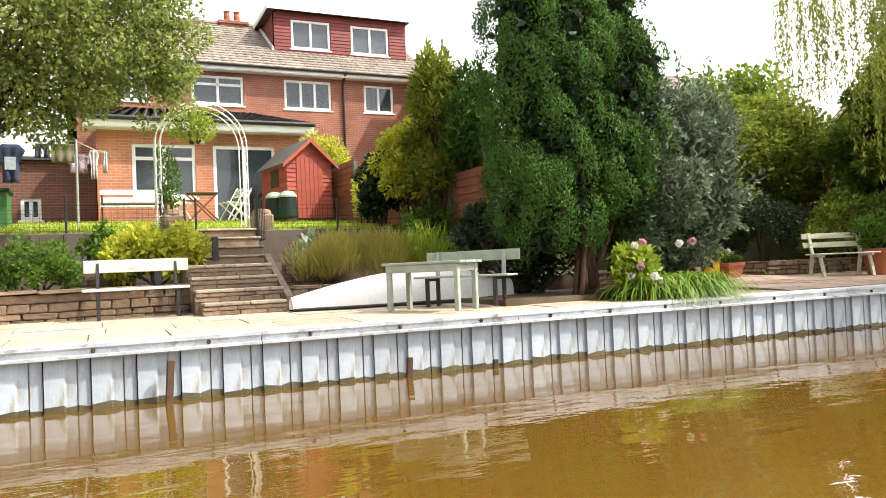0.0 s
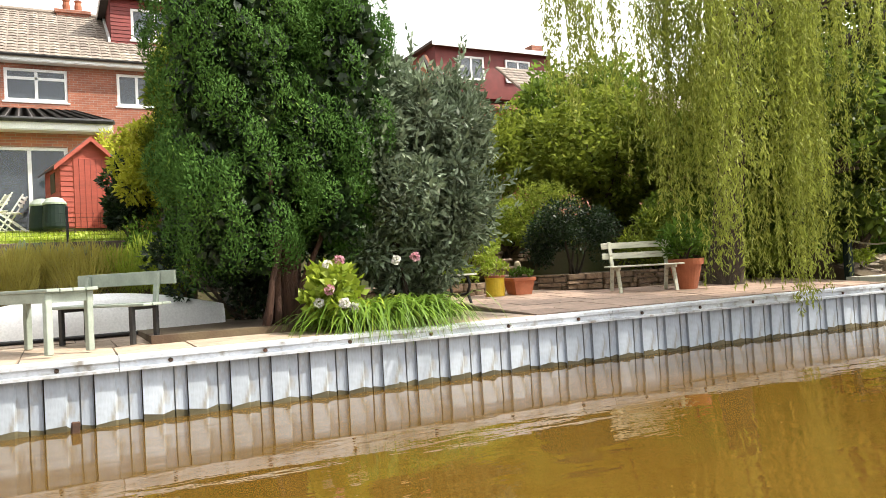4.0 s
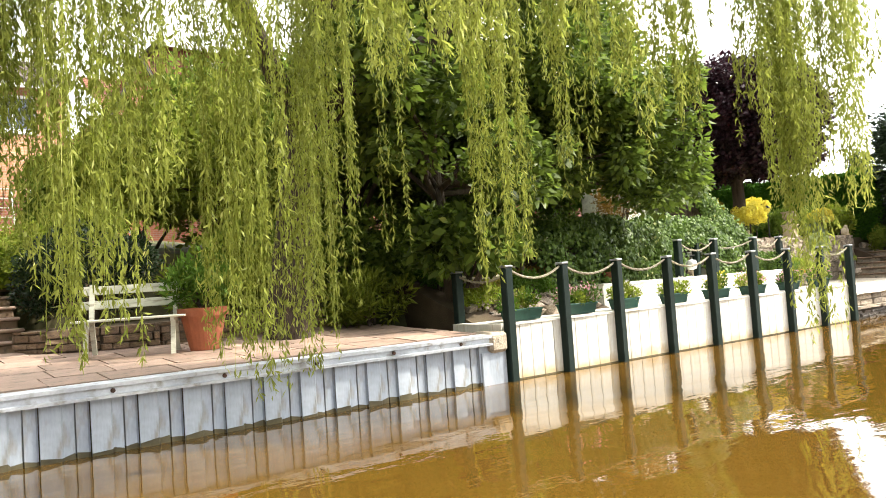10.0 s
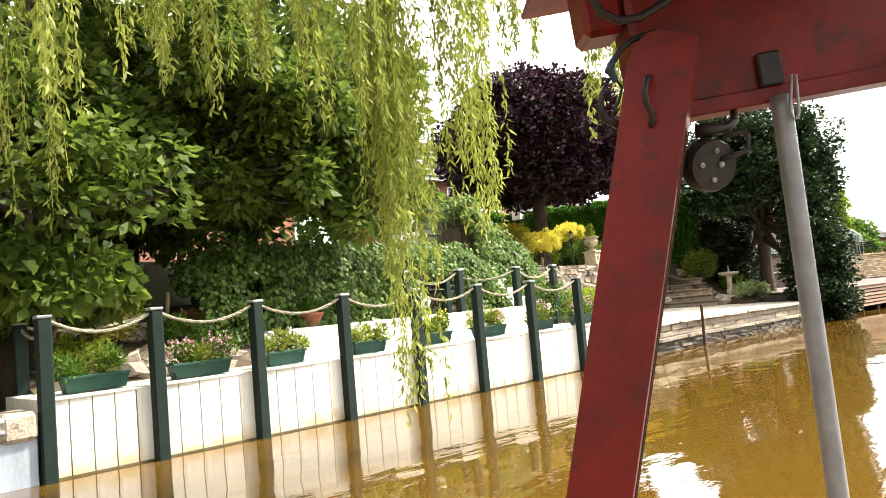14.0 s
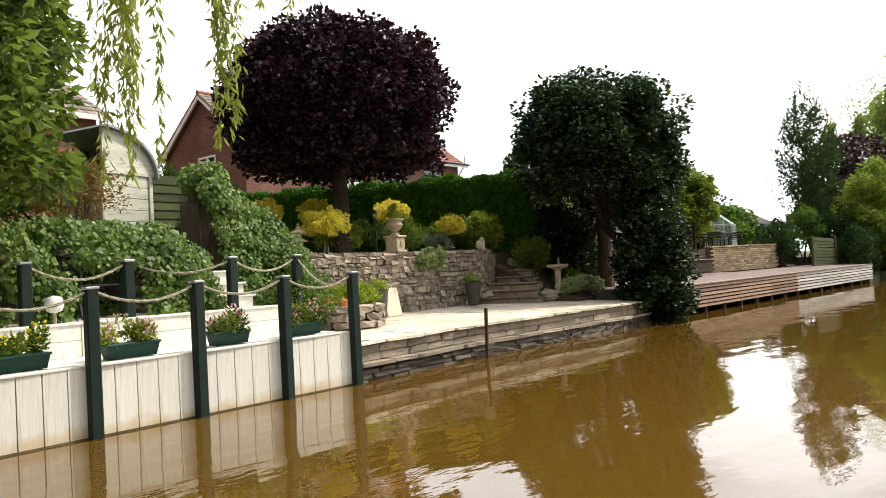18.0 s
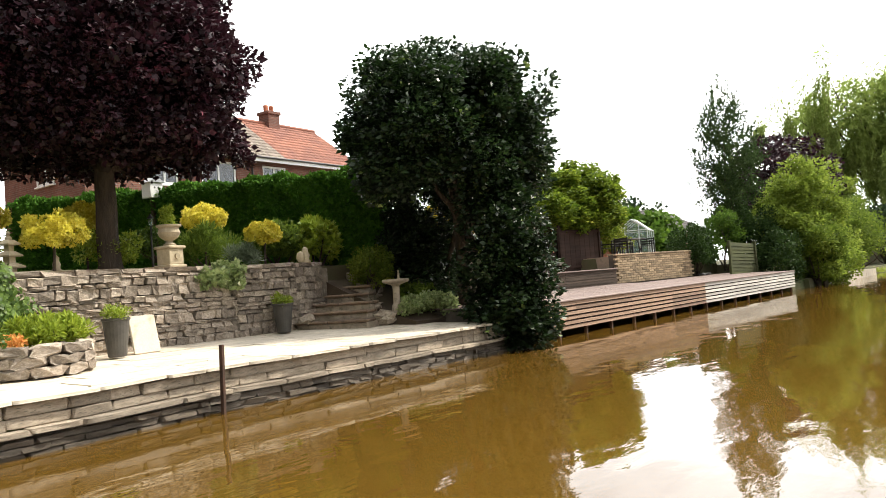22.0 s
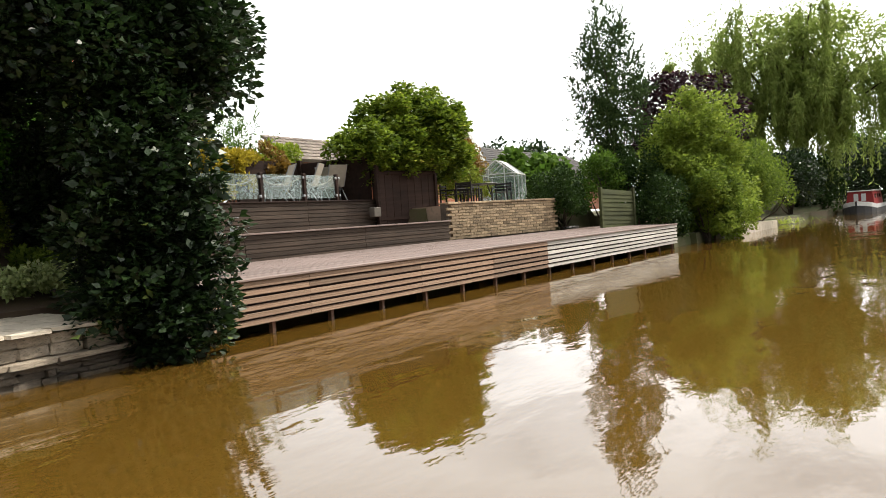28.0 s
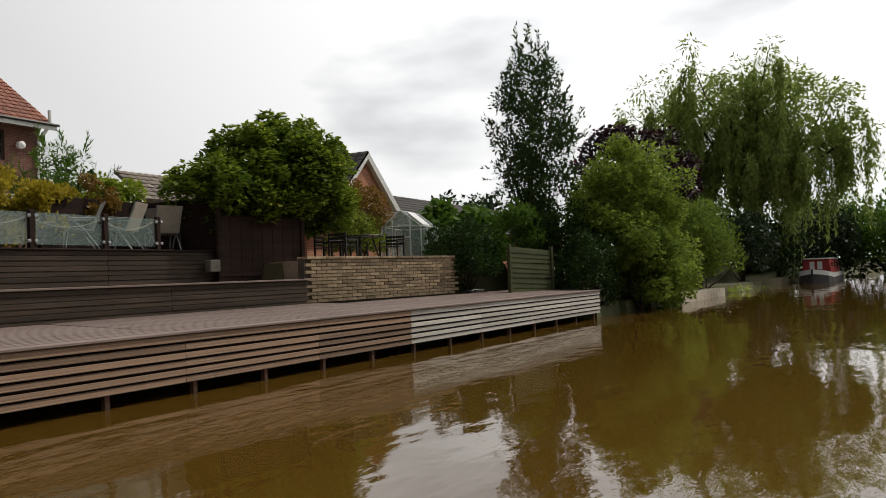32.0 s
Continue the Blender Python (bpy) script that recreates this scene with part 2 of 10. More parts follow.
def water_mat():
    m = bpy.data.materials.new("canal_water")
    m.use_nodes = True
    n, l = m.node_tree.nodes, m.node_tree.links
    bsdf = n["Principled BSDF"]
    co = n.new("ShaderNodeTexCoord")
    n0 = n.new("ShaderNodeTexNoise")
    n0.inputs["Scale"].default_value, n0.inputs["Detail"].default_value = 0.15, 4
    l.new(co.outputs["Object"], n0.inputs["Vector"])
    rp = n.new("ShaderNodeValToRGB")
    rp.color_ramp.elements[0].color, rp.color_ramp.elements[1].color = (0.105, 0.056, 0.008, 1), (0.085, 0.047, 0.008, 1)
    l.new(n0.outputs["Fac"], rp.inputs["Fac"])
    l.new(rp.outputs["Color"], bsdf.inputs["Base Color"])
    bsdf.inputs["Roughness"].default_value, bsdf.inputs["IOR"].default_value = 0.025, 1.6
    mp = n.new("ShaderNodeMapping")
    mp.inputs["Rotation"].default_value = (0, 0, radians(-18))
    mp.inputs["Scale"].default_value = (0.8, 2.0, 1)
    l.new(co.outputs["Object"], mp.inputs["Vector"])
    n1, n2 = n.new("ShaderNodeTexNoise"), n.new("ShaderNodeTexNoise")
    n1.inputs["Scale"].default_value, n1.inputs["Detail"].default_value = 0.55, 2
    n2.inputs["Scale"].default_value, n2.inputs["Detail"].default_value = 3.2, 3
    l.new(mp.outputs["Vector"], n1.inputs["Vector"])
    l.new(mp.outputs["Vector"], n2.inputs["Vector"])
    b1, b2 = n.new("ShaderNodeBump"), n.new("ShaderNodeBump")
    b1.inputs["Strength"].default_value, b1.inputs["Distance"].default_value = 0.5, 0.035
    b2.inputs["Strength"].default_value, b2.inputs["Distance"].default_value = 0.35, 0.007
    l.new(n1.outputs["Fac"], b1.inputs["Height"])
    l.new(n2.outputs["Fac"], b2.inputs["Height"])
    l.new(b1.outputs["Normal"], b2.inputs["Normal"])
    l.new(b2.outputs["Normal"], bsdf.inputs["Normal"])
    return m


WATER = water_mat()
SOIL = mat("soil", (0.07, 0.045, 0.028), (0.11, 0.085, 0.05), rough=0.95, scale=2, bump=0.6)
GROUND = mat("garden_ground", (0.06, 0.075, 0.025), (0.10, 0.075, 0.045), rough=0.95, scale=0.7, bump=0.5)
GRASS = mat("lawn_grass", (0.30, 0.36, 0.06), (0.40, 0.43, 0.10), rough=0.9, scale=1.2, fine=120, bump=0.8, island=True)
STEEL = mat("galvanised_steel", (0.44, 0.485, 0.54), (0.33, 0.37, 0.43), rough=0.55, scale=2.6, fine=25, bump=0.12, rnd=0.14, stretch=(1.6, 1.6, 0.5), dirt=(0.30, 0.29, 0.26), metal=0.15)
STEELCAP = mat("steel_capping", (0.64, 0.67, 0.71), (0.48, 0.51, 0.56), rough=0.5, scale=3, fine=30, bump=0.12, rnd=0.1, dirt=(0.30, 0.28, 0.25), metal=0.15)
SLIME = mat("waterline_grime", (0.055, 0.047, 0.022), (0.10, 0.085, 0.045), rough=0.7, scale=6, bump=0.3)
RUST = mat("rusty_iron", (0.10, 0.045, 0.025), (0.05, 0.03, 0.02), rough=0.85, scale=9, bump=0.3)
FLAG = mat("sandstone_flags", (0.41, 0.315, 0.235), (0.32, 0.245, 0.185), rough=0.85, scale=2.4, bump=0.3, rnd=0.18, dirt=(0.22, 0.18, 0.14))
FLAGPINK = mat("reddish_flags", (0.38, 0.26, 0.20), (0.30, 0.22, 0.17), rough=0.85, scale=2.4, bump=0.3, rnd=0.2, dirt=(0.20, 0.16, 0.12))
CREAM = mat("cream_flags", (0.64, 0.57, 0.46), (0.54, 0.47, 0.37), rough=0.85, scale=1.8, bump=0.3, rnd=0.15, dirt=(0.33, 0.28, 0.20))
STONE = mat("buff_walling", (0.26, 0.18, 0.115), (0.16, 0.11, 0.078), rough=0.9, scale=4, bump=0.6, rnd=0.28, dirt=(0.12, 0.10, 0.07))
RUBBLE = mat("rubble_stone", (0.47, 0.39, 0.31), (0.28, 0.23, 0.18), rough=0.92, scale=5, bump=0.8, rnd=0.38, dirt=(0.62, 0.56, 0.48), dist=0.02)
BANKST = mat("grey_bank_stone", (0.41, 0.34, 0.26), (0.27, 0.225, 0.17), rough=0.9, scale=4, bump=0.7, rnd=0.3, dirt=(0.13, 0.12, 0.09), dist=0.02)
MORTAR = mat("mortar", (0.16, 0.13, 0.10), (0.10, 0.085, 0.07), rough=0.95, scale=6, bump=0.5)
WHITE = mat("white_painted_board", (0.74, 0.72, 0.66), (0.66, 0.63, 0.56), rough=0.5, scale=2.5, bump=0.08, rnd=0.05, stretch=(2, 2, 0.4), dirt=(0.55, 0.49, 0.38))


def tide_stain(m, colour, level, depth):
    """An uneven tan tide mark that the water has left along the foot of boards."""
    n, l = m.node_tree.nodes, m.node_tree.links
    bsdf = n["Principled BSDF"]
    old = bsdf.inputs["Base Color"].links[0].from_socket
    geo, sep, ns = n.new("ShaderNodeNewGeometry"), n.new("ShaderNodeSeparateXYZ"), n.new("ShaderNodeTexNoise")
    ns.inputs["Scale"].default_value, ns.inputs["Detail"].default_value = 4.5, 6
    l.new(geo.outputs["Position"], sep.inputs["Vector"])
    l.new(geo.outputs["Position"], ns.inputs["Vector"])
    add = n.new("ShaderNodeMath")
    add.operation, add.inputs[1].default_value = "MULTIPLY_ADD", -0.35
    l.new(ns.outputs["Fac"], add.inputs[0])
    l.new(sep.outputs["Z"], add.inputs[2])
    mr = n.new("ShaderNodeMapRange")
    mr.inputs["From Min"].default_value, mr.inputs["From Max"].default_value = level - 0.175 + depth, level - 0.175
    l.new(add.outputs["Value"], mr.inputs["Value"])
    mx = n.new("ShaderNodeMix")
    mx.data_type = "RGBA"
    mx.inputs["B"].default_value = rgb(colour)
    l.new(mr.outputs["Result"], mx.inputs["Factor"])
    l.new(old, mx.inputs["A"])
    l.new(mx.outputs["Result"], bsdf.inputs["Base Color"])


tide_stain(WHITE, (0.52, 0.40, 0.24), 0.0, 0.16)
PVC = mat("white_frame", (0.80, 0.80, 0.78), (0.74, 0.74, 0.72), rough=0.4, scale=3, bump=0.03, rnd=0.03)
CREAMBENCH = mat("cream_painted_slat", (0.62, 0.62, 0.52), (0.50, 0.50, 0.42), rough=0.55, scale=5, bump=0.15, rnd=0.08, stretch=(0.4, 2, 2), dirt=(0.34, 0.32, 0.25))
GREYBENCH = mat("grey_green_painted_wood", (0.33, 0.37, 0.31), (0.25, 0.29, 0.24), rough=0.6, scale=5, bump=0.2, rnd=0.08)
BLACKGREEN = mat("dark_green_paint", (0.008, 0.018, 0.014), (0.012, 0.022, 0.018), spec=0.2, rough=0.6, scale=6, bump=0.1, rnd=0.15)
BLACKMETAL = mat("black_iron", (0.015, 0.015, 0.016), (0.03, 0.028, 0.026), rough=0.45, scale=10, bump=0.15, rnd=0.1)
ROPE = mat("pale_rope", (0.42, 0.38, 0.28), (0.30, 0.27, 0.20), rough=0.9, scale=20, fine=90, bump=0.7)
DECKF = mat("weathered_deck_front", (0.31, 0.195, 0.128), (0.165, 0.105, 0.068), rough=0.8, scale=3, fine=18, bump=0.35, rnd=0.3, stretch=(0.25, 3, 3), dirt=(0.44, 0.34, 0.25))
DECKPALE = mat("silvered_deck_front", (0.58, 0.55, 0.50), (0.42, 0.39, 0.345), rough=0.8, scale=3, fine=18, bump=0.35, rnd=0.16, stretch=(0.25, 3, 3), dirt=(0.28, 0.24, 0.2))
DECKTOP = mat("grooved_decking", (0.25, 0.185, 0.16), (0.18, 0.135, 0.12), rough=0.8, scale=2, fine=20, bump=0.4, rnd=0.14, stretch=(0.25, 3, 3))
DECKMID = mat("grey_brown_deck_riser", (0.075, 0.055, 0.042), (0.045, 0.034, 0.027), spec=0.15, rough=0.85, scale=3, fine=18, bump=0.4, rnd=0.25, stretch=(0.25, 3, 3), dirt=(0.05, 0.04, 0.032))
DECKDARK = mat("brown_stained_decking", (0.045, 0.027, 0.021), (0.028, 0.018, 0.015), spec=0.15, rough=0.85, scale=3, fine=18, bump=0.4, rnd=0.2, stretch=(0.25, 3, 3))
FENCE = mat("brown_fence_board", (0.075, 0.062, 0.028), (0.05, 0.04, 0.022), rough=0.85, scale=4, bump=0.3, rnd=0.25, stretch=(0.3, 2, 2))
FENCEOLIVE = mat("olive_fence_board", (0.075, 0.085, 0.03), (0.05, 0.058, 0.022), rough=0.85, scale=4, bump=0.3, rnd=0.25, stretch=(0.3, 2, 2))
FENCERED = mat("red_brown_fence_board", (0.24, 0.08, 0.045), (0.16, 0.06, 0.035), rough=0.8, scale=4, bump=0.3, rnd=0.2)
SHEDRED = mat("red_stained_timber", (0.36, 0.07, 0.045), (0.27, 0.055, 0.035), rough=0.7, scale=4, bump=0.25, rnd=0.12, stretch=(0.4, 2, 2))
CLAD = mat("dark_red_cladding", (0.20, 0.035, 0.03), (0.15, 0.03, 0.025), rough=0.6, scale=3, bump=0.2, rnd=0.1)
BRICKO = brickwork("orange_brick", (0.50, 0.19, 0.10), (0.40, 0.145, 0.08), (0.42, 0.32, 0.25))
BRICKR = brickwork("red_brick", (0.33, 0.115, 0.065), (0.245, 0.085, 0.052), (0.30, 0.23, 0.19))
BRICKD = brickwork("brown_red_brick", (0.19, 0.072, 0.046), (0.135, 0.054, 0.036), (0.20, 0.155, 0.13))
BRICKP = brickwork("pale_orange_brick", (0.55, 0.27, 0.14), (0.46, 0.22, 0.12), (0.46, 0.36, 0.28))
BUFF = mat("buff_brick", (0.38, 0.285, 0.175), (0.25, 0.185, 0.115), rough=0.9, scale=5, bump=0.6, rnd=0.4, dirt=(0.11, 0.08, 0.055), stretch=(2, 2, 0.5))
TILE = mat("grey_brown_roof_tile", (0.26, 0.215, 0.175), (0.185, 0.15, 0.125), rough=0.85, scale=1.0, bump=0.3, island=True, rnd=0.22, dirt=(0.33, 0.29, 0.23))
TILERED = mat("red_roof_tile", (0.32, 0.13, 0.085), (0.23, 0.10, 0.072), rough=0.85, scale=1.0, bump=0.3, island=True, rnd=0.2)
TILEDARK = mat("dark_roof_tile", (0.085, 0.075, 0.07), (0.06, 0.055, 0.05), rough=0.8, scale=1.0, bump=0.3, island=True, rnd=0.2)
GLASS = glass("window_glass", (0.06, 0.075, 0.09), 0.02, 0.7)
CLEAR = glass("clear_glass", (0.35, 0.45, 0.43), 0.03, 0.2)
PANESHEET = mat("pale_bluish_sheet", (0.62, 0.64, 0.68), (0.52, 0.54, 0.6), rough=0.9, scale=7, bump=0.1, stretch=(6, 6, 0.3))
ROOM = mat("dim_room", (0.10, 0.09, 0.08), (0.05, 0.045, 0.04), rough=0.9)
BARK = mat("grey_brown_bark", (0.09, 0.065, 0.045), (0.05, 0.038, 0.028), rough=0.95, scale=5, fine=30, bump=0.9, stretch=(3, 3, 0.6), dist=0.03)
BARKRED = mat("reddish_bark", (0.10, 0.05, 0.032), (0.06, 0.032, 0.022), rough=0.95, scale=5, fine=30, bump=0.9, stretch=(3, 3, 0.5), dist=0.03)
L_CYP = leaf("cypress_spray", (0.034, 0.084, 0.016), (0.082, 0.168, 0.030), (0.19, 0.30, 0.055), trans=0.18, spec=0.1, rough=0.7)
L_SILVER = leaf("silvery_leaf", (0.05, 0.075, 0.036), (0.30, 0.37, 0.24), (0.74, 0.78, 0.66), trans=0.3)
L_WILLOW = leaf("willow_leaf", (0.16, 0.19, 0.03), (0.41, 0.455, 0.09), (0.74, 0.75, 0.28), trans=0.52, spec=0.25, rough=0.5)
L_BIRCH = leaf("birch_leaf", (0.12, 0.16, 0.035), (0.33, 0.385, 0.10), (0.72, 0.74, 0.40), trans=0.48, spec=0.3, rough=0.45)
L_STRAP = leaf("strap_leaf", (0.09, 0.17, 0.02), (0.21, 0.33, 0.04), (0.42, 0.52, 0.09), trans=0.4, spec=0.3, rough=0.4)
L_GREEN = leaf("mid_green_leaf", (0.05, 0.105, 0.014), (0.13, 0.23, 0.03), (0.30, 0.40, 0.06), trans=0.4, spec=0.15, rough=0.6)
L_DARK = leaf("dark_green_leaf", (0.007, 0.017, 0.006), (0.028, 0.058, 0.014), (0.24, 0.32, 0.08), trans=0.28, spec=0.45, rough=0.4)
L_BROAD = leaf("broad_green_leaf", (0.065, 0.11, 0.018), (0.21, 0.29, 0.04), (0.48, 0.52, 0.11), trans=0.52, spec=0.15, rough=0.6)
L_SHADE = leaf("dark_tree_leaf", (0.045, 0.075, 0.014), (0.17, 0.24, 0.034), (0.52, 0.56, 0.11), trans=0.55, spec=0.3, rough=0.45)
L_IVY = leaf("ivy_leaf", (0.035, 0.075, 0.012), (0.16, 0.25, 0.042), (0.60, 0.62, 0.22), trans=0.36, spec=0.3, rough=0.45)
L_PURPLE = leaf("purple_leaf", (0.013, 0.006, 0.009), (0.046, 0.014, 0.022), (0.20, 0.045, 0.07), trans=0.2)
L_YELLOW = leaf("golden_leaf", (0.62, 0.54, 0.05), (0.86, 0.77, 0.13), (0.92, 0.88, 0.42), trans=0.45)
L_LIME = leaf("lime_green_leaf", (0.18, 0.26, 0.025), (0.38, 0.46, 0.05), (0.56, 0.60, 0.11), trans=0.42)
L_GOLDCON = leaf("golden_conifer_spray", (0.30, 0.33, 0.03), (0.58, 0.58, 0.07), (0.80, 0.78, 0.22), trans=0.45, spec=0.15, rough=0.6)
L_PALE = leaf("pale_variegated_leaf", (0.20, 0.28, 0.09), (0.50, 0.57, 0.26), (0.82, 0.84, 0.58), trans=0.35)
L_ACER = leaf("acer_leaf", (0.05, 0.095, 0.010), (0.23, 0.31, 0.03), (0.66, 0.68, 0.13), trans=0.42, spec=0.2, rough=0.55)
L_CONIF = leaf("conifer_needle", (0.025, 0.05, 0.018), (0.08, 0.125, 0.04), (0.2, 0.27, 0.09), trans=0.3, spec=0.1, rough=0.7)
L_LEMON = leaf("yellowish_green_leaf", (0.09, 0.125, 0.015), (0.26, 0.31, 0.04), (0.5, 0.52, 0.1), trans=0.45, spec=0.15, rough=0.6)
L_WATER = leaf("waterside_leaf", (0.12, 0.18, 0.025), (0.31, 0.40, 0.06), (0.52, 0.58, 0.14), trans=0.5, spec=0.15, rough=0.6)
L_FARW = leaf("far_willow_leaf", (0.19, 0.26, 0.06), (0.40, 0.49, 0.14), (0.62, 0.68, 0.30), trans=0.5, spec=0.1, rough=0.7)
L_DARK2 = leaf("glossy_shade_leaf", (0.018, 0.04, 0.010), (0.045, 0.085, 0.018), (0.13, 0.19, 0.04), trans=0.25, spec=0.15, rough=0.6)
L_YELLOW2 = leaf("amber_yellow_leaf", (0.26, 0.21, 0.02), (0.52, 0.42, 0.04), (0.70, 0.60, 0.10), trans=0.4, spec=0.15, rough=0.6)
L_HEDGE = leaf("hedge_leaf", (0.03, 0.085, 0.011), (0.09, 0.22, 0.022), (0.24, 0.42, 0.05), trans=0.22, spec=0.1, rough=0.7)
L_RUSSET = leaf("russet_leaf", (0.15, 0.095, 0.02), (0.30, 0.18, 0.035), (0.46, 0.30, 0.06), trans=0.4)
L_DRY = leaf("dry_grass", (0.34, 0.29, 0.06), (0.48, 0.43, 0.10), (0.58, 0.52, 0.2), trans=0.35)
P_PINK = leaf("pink_petal", (0.62, 0.26, 0.34), (0.74, 0.46, 0.52), (0.85, 0.75, 0.75), trans=0.3)
P_WHITE = leaf("white_petal", (0.75, 0.72, 0.68), (0.82, 0.80, 0.76), None, trans=0.3)
P_ORANGE = leaf("orange_petal", (0.75, 0.25, 0.05), (0.7, 0.4, 0.12), (0.6, 0.1, 0.1), trans=0.3)
TERRA = mat("terracotta", (0.42, 0.14, 0.07), (0.34, 0.115, 0.06), rough=0.8, scale=6, bump=0.2)
YPOT = mat("yellow_glaze", (0.72, 0.52, 0.04), (0.66, 0.46, 0.03), rough=0.35, scale=6, bump=0.05)
CONC = mat("pale_cast_stone", (0.50, 0.42, 0.29), (0.36, 0.30, 0.20), rough=0.9, scale=8, bump=0.4)
REDPAINT = mat("red_oxide_paint", (0.20, 0.014, 0.011), (0.12, 0.010, 0.008), spec=0.3, rough=0.4, scale=5, fine=60, bump=0.06, rnd=0.05, stretch=(1.5, 1.5, 0.8), dirt=(0.07, 0.018, 0.014))
TROUGH = mat("mid_green_plastic", (0.012, 0.055, 0.036), (0.02, 0.07, 0.05), rough=0.5, spec=0.3, scale=6, bump=0.08)
POSTGREY = mat("weathered_concrete", (0.17, 0.155, 0.13), (0.11, 0.10, 0.085), rough=0.9, scale=5, bump=0.4)
DARKSTONE = mat("dark_bank_slate", (0.14, 0.112, 0.082), (0.08, 0.066, 0.05), rough=0.5, scale=6, bump=0.8, rnd=0.4, dirt=(0.16, 0.13, 0.10), dist=0.02)
GALV = mat("grey_galvanised_tube", (0.36, 0.37, 0.38), (0.28, 0.29, 0.30), rough=0.45, metal=0.4, scale=12, bump=0.08)


# ---- building helpers ----
class MB:
    """Collects vertices and faces; makes one mesh object of them."""

    def __init__(self):
        self.v, self.f = [], []

    def add(self, verts, faces, m=None):
        k = len(self.v)
        if m is not None:
            verts = [m @ Vector(p) for p in verts]
        self.v.extend(tuple(p) for p in verts)
        self.f.extend(tuple(i + k for i in q) for q in faces)
        return self

    def box(self, x0, y0, z0, x1, y1, z1, m=None, ch=0.0):
        if ch <= 0:
            vs = [(x, y, z) for x in (x0, x1) for y in (y0, y1) for z in (z0, z1)]
            return self.add(vs, [(0, 1, 3, 2), (4, 6, 7, 5), (0, 4, 5, 1), (2, 3, 7, 6), (0, 2, 6, 4), (1, 5, 7, 3)], m)
        vs, ids = [], {}
        for i, x in enumerate((x0, x1)):
            for j, y in enumerate((y0, y1)):
                for k, z in enumerate((z0, z1)):
                    sx, sy, sz = (ch if i == 0 else -ch), (ch if j == 0 else -ch), (ch if k == 0 else -ch)
                    ids[i, j, k] = len(vs)
                    vs += [(x, y + sy, z + sz), (x + sx, y, z + sz), (x + sx, y + sy, z)]
        fs = []
        for i in (0, 1):
            q = [ids[i, 0, 0], ids[i, 1, 0], ids[i, 1, 1], ids[i, 0, 1]]
            fs.append(tuple(q if i else q[::-1]))
            q = [ids[0, i, 0] + 1, ids[0, i, 1] + 1, ids[1, i, 1] + 1, ids[1, i, 0] + 1]
            fs.append(tuple(q if i else q[::-1]))
            q = [ids[0, 0, i] + 2, ids[1, 0, i] + 2, ids[1, 1, i] + 2, ids[0, 1, i] + 2]
            fs.append(tuple(q if i else q[::-1]))
        for a in (0, 1):
            for b in (0, 1):
                fs.append((ids[a, b, 0], ids[a, b, 0] + 1, ids[a, b, 1] + 1, ids[a, b, 1]) if a != b else (ids[a, b, 0] + 1, ids[a, b, 0], ids[a, b, 1], ids[a, b, 1] + 1))
                fs.append((ids[a, 0, b] + 2, ids[a, 0, b], ids[a, 1, b], ids[a, 1, b] + 2) if a != b else (ids[a, 0, b], ids[a, 0, b] + 2, ids[a, 1, b] + 2, ids[a, 1, b]))
                fs.append((ids[0, a, b] + 1, ids[0, a, b] + 2, ids[1, a, b] + 2, ids[1, a, b] + 1) if a != b else (ids[0, a, b] + 2, ids[0, a, b] + 1, ids[1, a, b] + 1, ids[1, a, b] + 2))
        for key, i0 in ids.items():
            fs.append((i0, i0 + 1, i0 + 2) if sum(key) % 2 else (i0, i0 + 2, i0 + 1))
        return self.add(vs, fs, m)

    def tube(self, pts, radii, n=8, m=None):
        pts = [Vector(p) for p in pts]
        if isinstance(radii, (int, float)):
            radii = [radii] * len(pts)
        vs, fs = [], []
        side = None
        for i, p in enumerate(pts):
            d = (pts[min(i + 1, len(pts) - 1)] - pts[max(i - 1, 0)]).normalized()
            if side is None:
                side = d.orthogonal().normalized()
            side = (side - d * side.dot(d)).normalized()
            up = d.cross(side)
            for k in range(n):
                a = 2 * math.pi * k / n
                vs.append(p + radii[i] * (math.cos(a) * side + math.sin(a) * up))
        for i in range(len(pts) - 1):
            for k in range(n):
                k2 = (k + 1) % n
                fs.append((i * n + k, i * n + k2, (i + 1) * n + k2, (i + 1) * n + k))
        fs.append(tuple(range(n))[::-1])
        fs.append(tuple((len(pts) - 1) * n + k for k in range(n)))
        return self.add(vs, fs, m)

    def lathe(self, prof, n=20, m=None, at=(0, 0, 0)):
        vs, fs = [], []
        for r, z in prof:
            for k in range(n):
                a = 2 * math.pi * k / n
                vs.append((at[0] + r * math.cos(a), at[1] + r * math.sin(a), at[2] + z))
        for i in range(len(prof) - 1):
            for k in range(n):
                k2 = (k + 1) % n
                fs.append((i * n + k, i * n + k2, (i + 1) * n + k2, (i + 1) * n + k))
        fs.append(tuple(range(n))[::-1])
        fs.append(tuple((len(prof) - 1) * n + k for k in range(n)))
        return self.add(vs, fs, m)

    def prism(self, poly, a, b, axis="x", m=None):
        """poly in the plane across the axis, from a to b along it."""
        def put(u, w, t):
            return {"x": (t, u, w), "y": (u, t, w), "z": (u, w, t)}[axis]
        k = len(poly)
        vs = [put(u, w, a) for u, w in poly] + [put(u, w, b) for u, w in poly]
        fs = [tuple(range(k)), tuple(range(2 * k - 1, k - 1, -1))]
        fs += [(i, i + k, (i + 1) % k + k, (i + 1) % k) for i in range(k)]
        return self.add(vs, fs, m)

